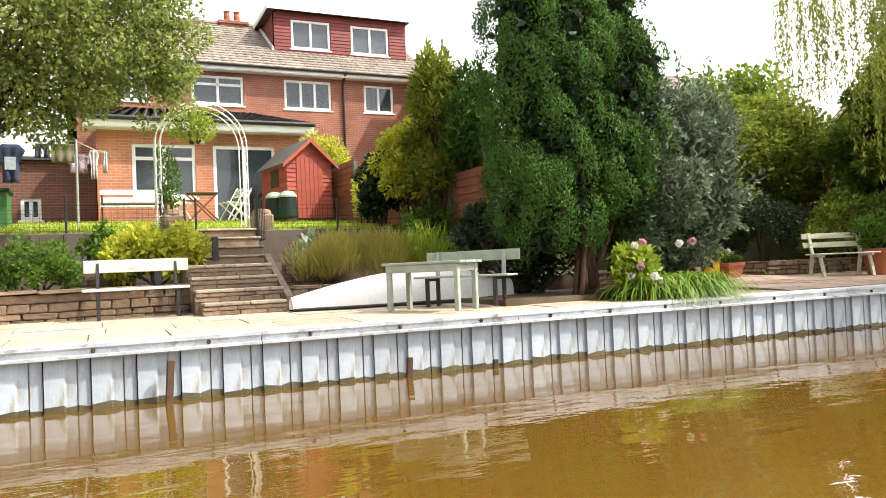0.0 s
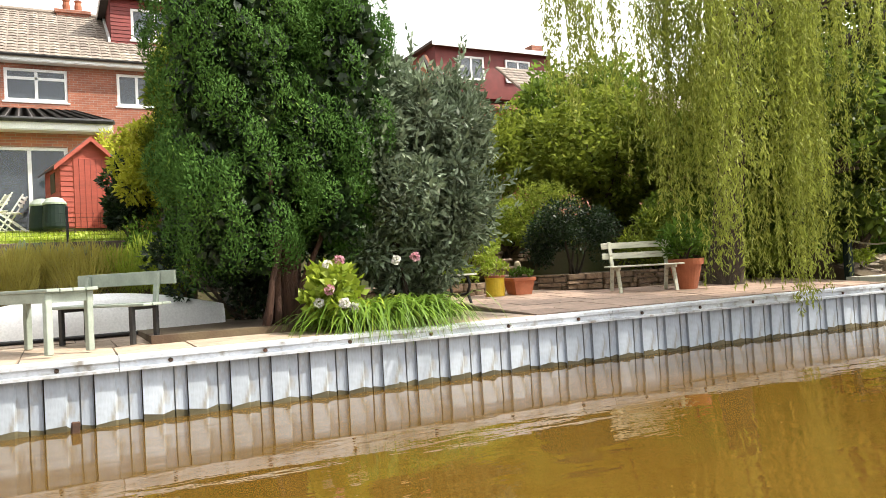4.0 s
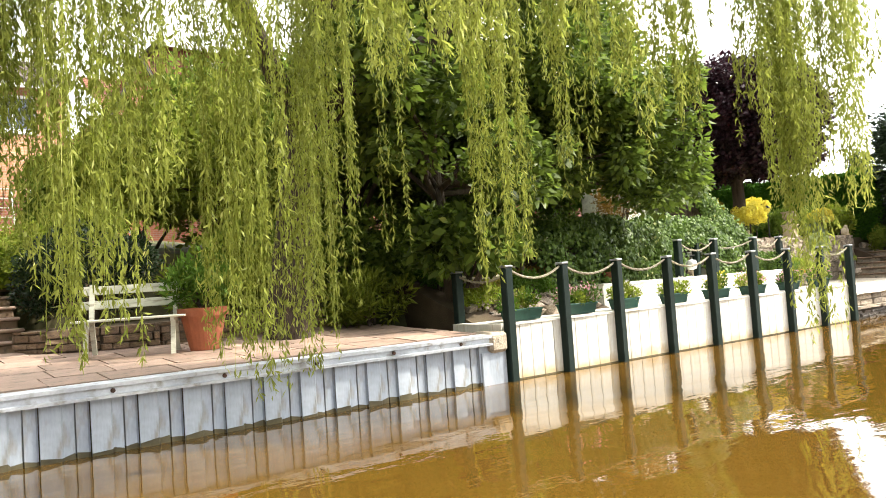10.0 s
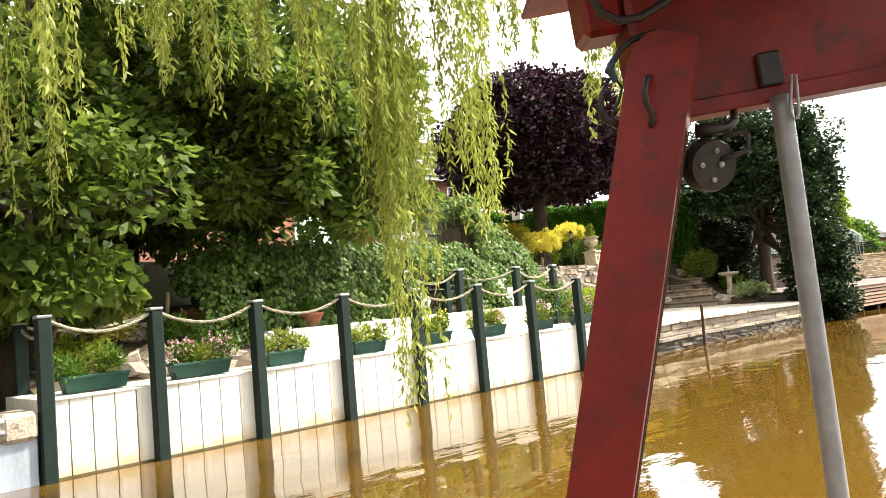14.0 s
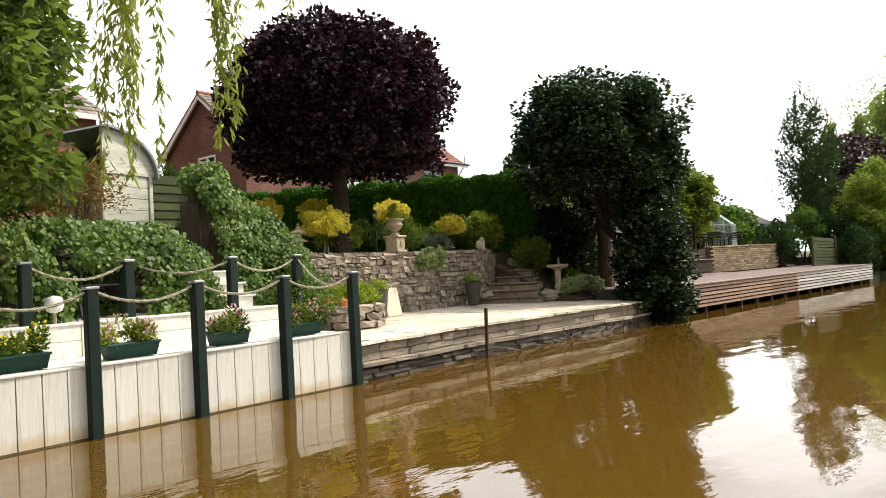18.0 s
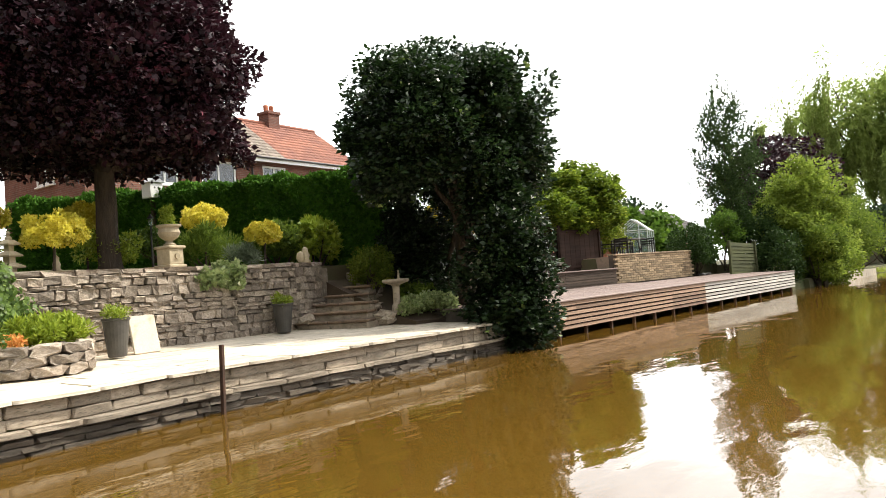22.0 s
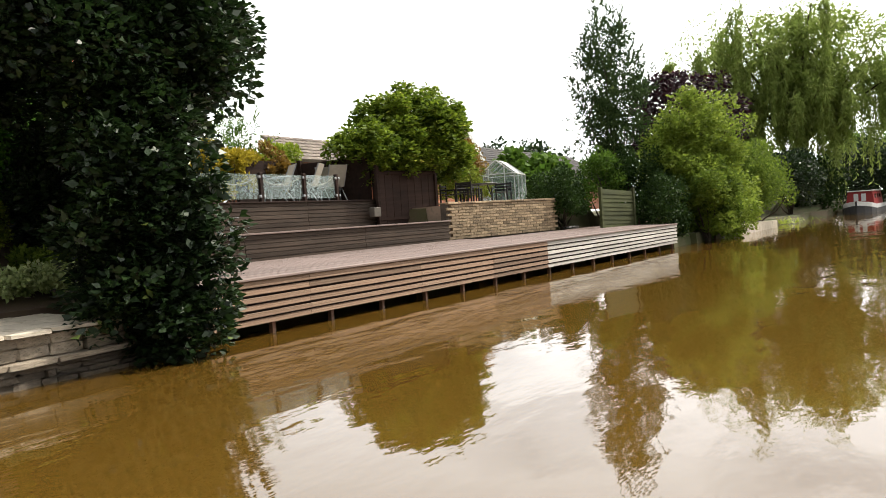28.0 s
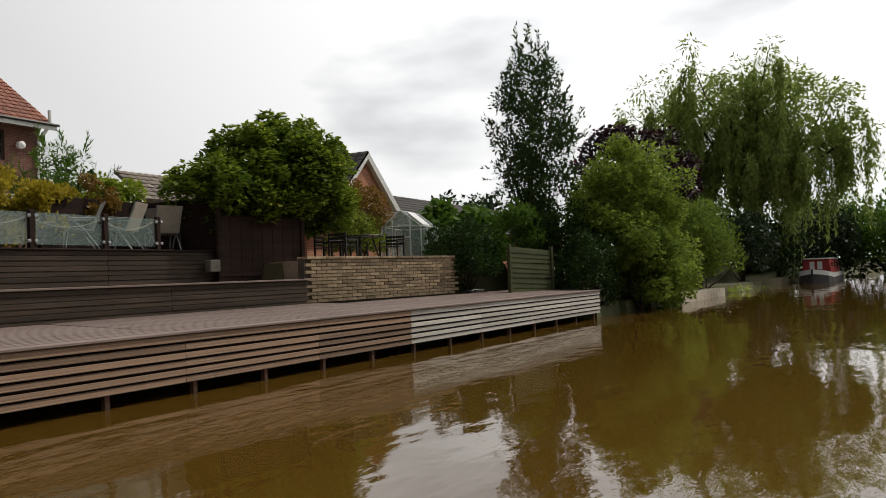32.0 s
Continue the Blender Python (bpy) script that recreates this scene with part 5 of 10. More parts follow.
# tall cypress group beside the paving
def cypress():
    rng = np.random.default_rng(11)
    ob = thing("cypress_tree", "tall dense dark green cypress with reddish bare lower stems", "tree", (6.2, 9.3, 0.6))
    # upright columns: x, y, foot, top, half widths
    columns = [(-0.12, 0.15, 0.75, 8.6, 0.95, 0.92), (1.2, 0.55, 0.95, 8.9, 0.80, 0.78), (0.5, 0.75, 1.3, 9.2, 0.9, 0.85), (0.98, -0.35, 1.05, 1.85, 0.40, 0.36), (0.72, -0.12, 1.5, 3.3, 0.48, 0.45), (1.3, -0.1, 1.55, 4.4, 0.5, 0.45)]
    cc, cr, cd, inner = [], [], [], []
    for x, y, zb, zt, a, b in columns:
        k = int(20 * (a + b) * (zt - zb))
        u, th = rng.random(k), rng.uniform(0, 2 * math.pi, k)
        z = zb + (zt - zb) * u

        def wide(z):
            return np.minimum(1.0, np.sqrt(np.maximum(z - zb, 0.0) / (0.55 * a + 0.2))) * np.minimum(1.0, np.sqrt(np.maximum(zt - z, 0.0) / (1.6 * a))) * (0.93 + 0.07 * np.sin(z * 2.3 + x * 5))
        w = wide(z)
        out = np.stack([np.cos(th), np.sin(th), np.zeros(k)], axis=1)
        rad = rng.uniform(0.84, 1.0, k)
        cc.append(np.stack([x + a * w * rad * out[:, 0], y + b * w * rad * out[:, 1], z], axis=1))
        cd.append(out)
        r = rng.uniform(0.13, 0.25, k) * (0.7 + 0.3 * min(1, a))
        cr.append(np.stack([r, r, r * rng.uniform(1.3, 1.9, k)], axis=1))
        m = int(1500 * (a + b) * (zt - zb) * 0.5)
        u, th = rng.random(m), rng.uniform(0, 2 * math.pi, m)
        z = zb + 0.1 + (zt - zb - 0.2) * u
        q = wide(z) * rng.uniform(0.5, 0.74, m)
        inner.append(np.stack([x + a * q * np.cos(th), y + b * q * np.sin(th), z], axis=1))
    cc, cr, cd, inner = np.concatenate(cc), np.concatenate(cr), np.concatenate(cd), np.concatenate(inner)
    # sprays fan over the outer side of each plume
    n = 270000
    wgt = np.prod(cr, axis=1) ** (2 / 3)
    k = rng.choice(len(cc), n, p=wgt / wgt.sum())
    d = unit(rng.normal(0, 1, (n, 3)) + cd[k] * 0.9 + np.array([0, 0, 0.35]))
    p = cc[k] + d * cr[k] * rng.uniform(0.88, 1.05, (n, 1))
    quads("foliage", L_CYP, skin_quads(p, d, rng, 0.05, 0.018, 0.6, 0.35), ob)
    # darker inner leaves put the shade between the plumes into colour
    quads("shade_fill_foliage", L_DARK, leaf_quads(inner, rng.normal(0, 1, inner.shape), rng, 0.15, 0.10, 0.5), ob)
    runs = [limb(rng, (rng.normal(0.45, 0.22), rng.normal(-0.05, 0.1), -0.1), (rng.normal(0.5, 0.35), rng.normal(0.1, 0.2), 2.0), 0.045, 0.022, 5, 0.1) for _ in range(12)]
    runs += [limb(rng, (0.42, 0.0, -0.1), (0.45, 0.25, 4.5), 0.17, 0.04, 5, 0.02)]
    trunk_and_limbs(BARKRED, runs[::-1], ob)


cypress()
shrub("silver_shrub", "large silvery grey-green shrub with small pale leaves on branching stems", (8.45, 9.65, 0.68), (1.28, 1.05, 1.85), 46000, L_SILVER, 21, 0.115, 0.04, 130, (0.16, 0.32), 0.15, low=-1, top_twigs=260)


def willow(name, label, at, seed, limbs, strands, leaves_each, drop, material=L_WILLOW, length=0.105, width=0.024, trunk_r=0.3, lean=(0.1, -0.1), trunk_h=2.6, bundles=120, wide=1.0, limb_r=0.3, tufts=0):
    """A weeping willow. limbs: end points (x, y, z) from the foot; from them and along them strands hang down."""
    rng = np.random.default_rng(seed)
    ob = thing(name, label, "tree", at)
    top = np.array([lean[0] * trunk_h, lean[1] * trunk_h, trunk_h])
    runs = [[(0, 0, -0.2, trunk_r * 1.4), (0, 0, 0.1, trunk_r * 1.1), (top[0] * 0.5, top[1] * 0.5, trunk_h * 0.5, trunk_r * 0.9), (*top, trunk_r * 0.8)]]
    starts, outs, lens = [], [], []
    for e in limbs:
        e = np.array(e, float)
        run = limb(rng, top, e, trunk_r * limb_r, 0.012, 7, 0.14)
        runs.append(run)
        q = np.array([v[:3] for v in run])
        nb = max(3, bundles // len(limbs))
        bs = rng.uniform(0.35, 1.0, nb)
        bp = np.stack([np.interp(bs, np.linspace(0, 1, len(q)), q[:, k]) for k in range(3)], axis=1) + rng.normal(0, 0.3, (nb, 3)) * np.array([1, 1, 0.5]) * wide
        bo = unit(np.tile(e - top, (nb, 1)) * np.array([1, 1, 0]) + rng.normal(0, 1.2, (nb, 3)) * np.array([1, 1, 0]))
        bl = rng.uniform(drop[0], drop[1], nb)
        k = rng.integers(0, nb, strands // len(limbs))
        starts.append(bp[k] + rng.normal(0, 0.058, (len(k), 3)) * wide)
        outs.append(unit(bo[k] + rng.normal(0, 0.3, (len(k), 3)) * np.array([1, 1, 0])))
        lens.append(bl[k] * rng.uniform(0.6, 1.05, len(k)))
    if tufts:
        ends = np.concatenate([np.array([v[:3] for v in run])[3:] for run in runs[1:]])
        tp, td = clump_points(ends, rng.uniform(0.6, 1.5, len(ends)), tufts, rng, 0.2)
        quads("crown_foliage", material, leaf_quads(tp, td + np.array([0, 0, -0.8]), rng, length, width, 0.5), ob)
    s, o = np.concatenate(starts), np.concatenate(outs)
    n = len(s)
    ln = np.concatenate(lens)[:, None]
    ln = np.minimum(ln, np.maximum(s[:, 2:3] + at[2] - rng.uniform(0.15, 1.6, (n, 1)), 0.3))
    reach = rng.uniform(0.1, 0.55, (n, 1))
    t = np.sort(rng.random((n, leaves_each)), axis=1)[:, :, None]
    arch = 0.35 * np.sin(np.minimum(t * 3.0, 1.6)) * reach[:, None] * 1.2
    p = s[:, None, :] + o[:, None, :] * (reach[:, None] * np.minimum(t * 2.2, 1.0)) - np.array([0, 0, 1.0]) * (ln[:, None] * t) + np.array([0, 0, 1.0]) * arch
    sway = np.sin(t * 5 + rng.uniform(0, 6, (n, 1, 1))) * 0.035
    p = p + sway * np.array([1, 0.5, 0])
    p = p.reshape(-1, 3) + rng.normal(0, 0.02, (n * leaves_each, 3))
    d = np.tile(np.array([0, 0, -1.0]), (len(p), 1))
    quads("hanging_foliage", material, leaf_quads(p, d, rng, length, width, 0.5), ob)
    # the thin twigs that carry the leaves
    k = 7
    tt = np.linspace(0, 1, k)[None, :, None]
    q = s[:, None, :] + o[:, None, :] * (reach[:, None] * np.minimum(tt * 2.2, 1.0)) - np.array([0, 0, 1.0]) * (ln[:, None] * tt) + np.array([0, 0, 1.0]) * 0.35 * np.sin(np.minimum(tt * 3.0, 1.6)) * reach[:, None] * 1.2
    w = np.array([0.003, 0.002, 0])
    tw = np.stack([q[:, :-1] - w, q[:, :-1] + w, q[:, 1:] + w * 0.6, q[:, 1:] - w * 0.6], axis=2).reshape(-1, 4, 3)
    tagged(quads("twig_curtain", material, tw, ob), kind="stuff")
    trunk_and_limbs(BARK, runs, ob, 10)
    return ob


def bank_willow():
    """The weeping willow on the paving: a leaning forked trunk, long limbs, and curtains of strands hung from them."""
    rng = np.random.default_rng(31)
    at = np.array([14.65, 9.85, 0.6])
    ob = thing("weeping_willow", "weeping willow with long hanging olive green strands over the canal edge", "tree", at)
    # x0, x1, y0, y1, height of the limb, height of the hem, strands, bundles
    curtains = [
        (9.9, 10.7, 7.2, 8.2, 6.3, 3.2, 26, 7), (10.5, 11.2, 7.0, 7.8, 6.2, 2.2, 44, 7), (11.1, 11.5, 7.0, 7.6, 6.1, 1.5, 36, 5), (11.4, 11.8, 6.9, 7.5, 6.1, 0.72, 44, 4), (11.8, 12.4, 7.0, 8.0, 6.2, 1.6, 40, 6),
        (12.65, 13.2, 6.8, 7.5, 6.2, 0.36, 56, 5), (13.1, 14.0, 6.8, 7.6, 6.2, 0.45, 66, 7), (13.9, 14.5, 6.8, 7.6, 6.2, 1.25, 34, 5), (14.4, 16.2, 6.6, 7.8, 6.2, 3.3, 22, 8),
        (14.72, 15.02, 5.8, 6.2, 5.8, 0.92, 24, 2), (15.4, 15.7, 5.8, 6.2, 5.8, 1.32, 20, 2), (16.05, 16.25, 5.8, 6.2, 5.6, 2.0, 12, 2), (16.1, 16.3, 4.8, 5.2, 5.4, 2.2, 10, 2), (16.9, 17.1, 5.3, 5.7, 5.4, 2.55, 12, 2),
        (12.8, 13.6, 4.8, 5.4, 5.5, 2.7, 34, 6), (13.4, 15.2, 4.6, 5.4, 5.5, 2.95, 34, 8), (15.8, 18.0, 5.2, 6.2, 5.7, 3.1, 48, 12),
        (18.0, 18.5, 4.2, 4.8, 5.8, 0.42, 36, 3), (18.3, 19.3, 4.3, 5.1, 5.8, 1.65, 80, 8), (17.5, 18.1, 4.4, 5.0, 5.7, 2.5, 34, 5), (19.3, 20.3, 4.2, 5.0, 5.4, 3.1, 20, 6),
        (20.35, 20.55, 3.9, 4.1, 4.9, 2.45, 8, 1), (20.8, 21.0, 3.9, 4.1, 4.9, 2.05, 12, 2), (21.5, 21.7, 3.9, 4.1, 4.9, 2.35, 12, 2), (21.0, 22.2, 3.8, 4.4, 4.9, 3.2, 14, 6),
        (10.4, 11.3, 8.4, 9.2, 6.0, 3.2, 18, 5), (11.3, 15.5, 8.3, 10.6, 7.2, 3.3, 50, 16), (15.5, 18.5, 7.0, 9.0, 6.8, 3.9, 30, 10)]
    starts, lows, outs = [], [], []
    for x0, x1, y0, y1, zt, zl, n, nb in curtains:
        bx, by = rng.uniform(x0, x1, nb), rng.uniform(y0, y1, nb)
        bz = zl + np.abs(rng.normal(0, 0.45, nb))
        bz[rng.integers(0, nb)] = zl
        bt = zt + rng.uniform(-0.5, 0.7, nb)
        k = rng.integers(0, nb, n)
        starts.append(np.stack([bx[k] + rng.normal(0, 0.058, n), by[k] + rng.normal(0, 0.058, n), bt[k] + rng.normal(0, 0.15, n)], axis=1))
        # a bundle tapers: most strands end well above its tip
        lows.append(bz[k] + np.minimum(np.abs(rng.normal(0, 0.75, n)), 2.2))
        outs.append(rng.normal(0, 0.12, (n, 2)))
    s, low, o = np.concatenate(starts) - at, np.concatenate(lows) - at[2], np.concatenate(outs)
    n = len(s)
    ln = np.maximum(s[:, 2] - low, 0.5)
    per = 165
    t = np.sort(rng.random((n, per)) ** 0.9, axis=1)[:, :, None]
    ph, am = rng.uniform(0, 6.3, (n, 1, 1)), rng.uniform(0.01, 0.05, (n, 1, 1))

    def along(u):
        side = np.concatenate([o, np.zeros((n, 1))], axis=1)[:, None, :]
        return s[:, None, :] + side * np.sin(np.minimum(u * 2.5, 1.57)) - np.array([0, 0, 1.0]) * (ln[:, None, None] * u) + np.sin(u * 6 + ph) * am * np.array([1, 0.6, 0])
    p = along(t).reshape(-1, 3) + rng.normal(0, 0.016, (n * per, 3))
    d = np.tile(np.array([0, 0, -1.0]), (len(p), 1))
    quads("hanging_foliage", L_WILLOW, leaf_quads(p, d, rng, 0.08, 0.0195, 0.42), ob)
    tt = np.linspace(0, 1, 9)[None, :, None]
    q = along(np.broadcast_to(tt, (n, 9, 1)))
    w = np.array([0.0028, 0.002, 0])
    tw = np.stack([q[:, :-1] - w, q[:, :-1] + w, q[:, 1:] + w * 0.6, q[:, 1:] - w * 0.6], axis=2).reshape(-1, 4, 3)
    tagged(quads("twig_curtain", L_WILLOW, tw, ob), kind="stuff")
    fork, crest = np.array([0.35, -0.1, 2.9]), np.array([0.95, -0.4, 5.6])
    runs = [[(-0.05, 0, -0.25, 0.44), (0, 0, 0.1, 0.34), (0.12, -0.04, 1.2, 0.27), (*fork, 0.24), (0.6, -0.25, 4.2, 0.19), (*crest, 0.13), (1.05, -0.3, 7.2, 0.05)]]
    runs.append([(*(fork - np.array([0, 0, 0.25])), 0.19), (0.9, -0.3, 3.45, 0.16), (1.7, -0.7, 3.95, 0.13), (2.6, -1.6, 4.7, 0.09), (3.3, -3.2, 5.4, 0.05), (3.6, -5.0, 5.7, 0.03)])
    runs.append([(*fork, 0.17), (-0.5, -0.6, 4.0, 0.13), (-1.7, -1.6, 5.0, 0.09), (-2.8, -2.5, 5.6, 0.05), (-4.2, -2.6, 5.8, 0.025)])
    for e in ((-3.2, -2.9, 5.5), (-1.8, -3.0, 5.6), (-1.5, -5.1, 4.9), (-0.2, -5.0, 4.9), (0.5, -4.1, 5.2), (1.4, -4.6, 5.0), (4.3, -5.6, 5.2), (6.3, -6.1, 4.4), (2.6, -2.2, 6.2), (-1.6, -0.8, 6.6), (-3.0, -1.2, 6.2)):
        runs.append(limb(rng, crest * rng.uniform(0.75, 1.0), e, 0.045, 0.01, 7, 0.12))
    trunk_and_limbs(BARK, runs, ob, 10)


bank_willow()
tree("broadleaf_tree", "dark green broadleaf tree with spreading drooping branches behind the willow", (17.35, 9.7, 0.75), 2.3, 0.10, (2.1, 1.0, 4.3), (3.7, 2.4, 2.6), 68000, L_SHADE, 41, 0.165, 0.085, 170, (0.13, 0.26), limbs=26, up=-0.5, extra=[(-1.4, -0.6, 3.2, 1.3, 0.9, 0.9, 26), (0.4, -1.2, 2.2, 1.0, 0.6, 0.5, 14), (4.7, 0.9, 4.0, 1.4, 1.2, 1.6, 40), (3.0, -0.4, 3.0, 1.3, 0.9, 1.0, 20), (3.9, -1.1, 3.2, 1.25, 0.7, 1.4, 36), (4.4, -0.6, 2.1, 1.2, 0.7, 0.5, 18), (-0.5, -0.7, 1.3, 0.6, 0.4, 0.4, 9)])
tree("purple_maple", "clipped round purple-leaved maple on a single stem", (30.75, 12.6, 1.95), 2.2, 0.20, (0, 0, 3.5), (2.75, 2.7, 1.95), 104000, L_PURPLE, 51, 0.125, 0.085, 330, (0.16, 0.26), low=-0.8, limbs=8, fill=0.3, extra=[(0, 0, 2.3, 2.2, 2.2, 0.4, 110), (1.7, -0.6, 2.3, 0.9, 0.9, 0.4, 16)])
# last extra clump: dark leaves added for the shaded hollow behind the trunk
tree("dark_tree", "large dark green broadleaf tree overhanging the bank, thick with small leaves", (37.0, 9.2, 0.5), 2.6, 0.2, (-1.05, -0.35, 3.75), (2.5, 2.0, 2.1), 90000, L_DARK, 61, 0.12, 0.075, 230, (0.13, 0.24), low=-0.6, limbs=18, fill=0.35, flat=0.55,
     extra=[(-1.6, -1.65, 1.3, 0.6, 0.5, 1.5, 50), (-1.15, -1.95, 1.3, 0.55, 0.5, 1.4, 48), (-1.0, -2.2, 0.8, 0.45, 0.4, 0.9, 30), (-0.4, -1.7, 4.2, 0.8, 0.8, 1.2, 36), (-0.1, -1.4, 3.0, 0.6, 0.6, 1.0, 24), (-1.55, -1.9, 0.15, 0.65, 0.4, 0.5, 28), (-1.15, -2.2, 0.1, 0.5, 0.35, 0.5, 24), (0.3, 1.1, 1.6, 1.25, 0.6, 1.7, 80)])
tree("green_acer", "rounded yellow-green acer with layered leaves behind the decking", (48.4, 11.9, 1.75), 1.2, 0.09, (0.1, 0, 2.05), (2.1, 2.0, 1.45), 40000, L_ACER, 71, 0.14, 0.095, 150, (0.14, 0.28), low=-0.7, limbs=6, flat=0.75, fill=0.35, extra=[(-1.6, 0.0, 1.6, 1.2, 1.2, 0.65, 40), (1.35, 0.1, 1.7, 1.25, 1.2, 0.8, 36), (0.3, 0.0, 3.25, 0.9, 0.8, 0.35, 14)])
shrub("slender_conifer", "slender upright dark conifer above the shrubs", (57.5, 8.7, 1.2), (1.35, 1.35, 4.1), 15000, L_CONIF, 81, 0.15, 0.06, 170, (0.16, 0.34), 0.4, low=-1, top_twigs=200, category="tree")
tree("waterside_bush", "big bright yellow-green waterside bush overhanging the canal", (59.2, 6.4, 0.2), 0.8, 0.07, (0, 0, 2.5), (1.9, 1.7, 2.2), 38000, L_WATER, 82, 0.14, 0.08, 60, (0.2, 0.4), limbs=12, category="shrub",
     extra=[(1.6, -0.9, 1.5, 1.5, 1.1, 1.4, 26), (-1.4, 0.2, 2.3, 1.1, 1.0, 1.6, 22), (0.3, -1.2, 4.0, 1.1, 1.0, 1.1, 20), (2.0, -0.4, 3.3, 1.1, 1.0, 1.2, 18), (-0.4, -1.5, 0.9, 1.5, 0.8, 1.0, 24), (-1.0, -0.4, 4.3, 0.9, 0.8, 0.9, 14)])
shrub("waterside_bush", "dense green bush leaning over the canal edge", (58.2, 5.6, -0.1), (2.0, 1.1, 1.6), 16000, L_BROAD, 83, 0.11, 0.065, 40, (0.25, 0.4), 0.1, low=-1)
tree("copper_tree", "far copper-purple tree behind the green bushes", (76, 10, 1.0), 3.0, 0.25, (0, 0, 5.2), (4.0, 3.6, 3.2), 14000, L_PURPLE, 84, 0.26, 0.18, 90, (0.16, 0.3))
shrub("waterside_bush", "grey-green bush spreading over the bank", (68.3, 5.3, 0.05), (2.3, 1.7, 2.0), 14000, L_BROAD, 89, 0.14, 0.07, 80, (0.22, 0.38), top_twigs=40)
shrub("waterside_bush", "dark grey-green bush along the far bank", (72, 6.6, 0.4), (3.0, 1.8, 2.0), 12000, L_BROAD, 85, 0.18, 0.1, 70, (0.25, 0.4))
shrub("waterside_bush", "dark bush behind the moored boat", (95, 1.5, 0.2), (3.5, 3.0, 2.6), 9000, L_DARK, 79, 0.26, 0.13, 70, (0.25, 0.4))
shrub("waterside_bush", "dark bush overhanging the water by the moored boat", (80, 5.0, 0.3), (3.0, 1.8, 1.9), 10000, L_DARK, 86, 0.2, 0.1, 60, (0.25, 0.4))
willow("far_willow", "tall far willow with drooping pale green branches", (90, 5.5, 0.5), 87,
       [(-3, 7.5, 12), (-2, 4, 14), (0, 0, 14.5), (0, -3, 13.5), (0, -6, 11), (-3, 1, 11), (-2, -4, 9), (-2, 5, 9.5), (-3, -2, 8), (-1, -7.5, 9), (-3, 6, 13), (-1, -2, 15.5), (-2, 3, 16)], 1500, 32, (2.0, 6.5), material=L_FARW, length=0.36, width=0.10, trunk_r=0.5, trunk_h=5, bundles=160, wide=3.2, tufts=9000)
tree("tall_far_tree", "airy pale green tree above the far willow", (91, 5.0, 0.5), 6.0, 0.3, (0, 0, 10.5), (3.5, 7.5, 4.0), 9000, L_FARW, 88, 0.4, 0.16, 120, (0.16, 0.3), limbs=14, up=-0.5, flat=0.0)
# clipped hedge running back from the bank
def hedge():
    rng = np.random.default_rng(91)
    ob = thing("clipped_hedge", "tall clipped dark green hedge along the garden boundary", "hedge", (32.4, 19.2, 1.8))
    L, W, H = 9.2, 0.9, 2.2
    n = 42000
    u = rng.random(n)
    side = rng.choice(4, n, p=[0.5, 0.12, 0.28, 0.10])
    p = np.zeros((n, 3))
    d = np.zeros((n, 3))
    p[:, 0] = u * L
    v = rng.random(n)
    p[:, 1] = np.where(side == 0, -W / 2, np.where(side == 1, W / 2, (v - 0.5) * W))
    p[:, 2] = np.where(side < 2, v * H, H)
    d[side == 0, 1], d[side == 1, 1], d[side >= 2, 2] = -1, 1, 1
    wob = 0.05 * np.sin(p[:, 0] * 3.1) + 0.04 * np.sin(p[:, 0] * 7.7 + p[:, 2] * 5)
    p += d * (wob[:, None] + rng.normal(0, 0.03, (n, 1)))
    a = math.atan2(11.0 - 19.2, 36.6 - 32.4)
    ob.rotation_euler = (0, 0, a)
    quads("foliage", L_HEDGE, leaf_quads(p, d, rng, 0.09, 0.055, 0.6), ob)
    MB().box(0.05, -W / 2 + 0.06, 0, L - 0.05, W / 2 - 0.06, H - 0.06).obj("twig_core", L_HEDGE, ob)


hedge()


# ---- first garden: paving, walls, steps ----
flags("pavement_flags", "pale sandstone flags behind the steel canal edge", FLAG, -7.5, 9.4, 3.7, 0.635, 0.70, 0.95, 0.92, 101)
flags("pavement_pink", "worn reddish paving slabs on the waterside terrace", FLAGPINK, 9.4, 16.4, 3.2, 0.65, 0.825, 0.62, 0.53, 103)


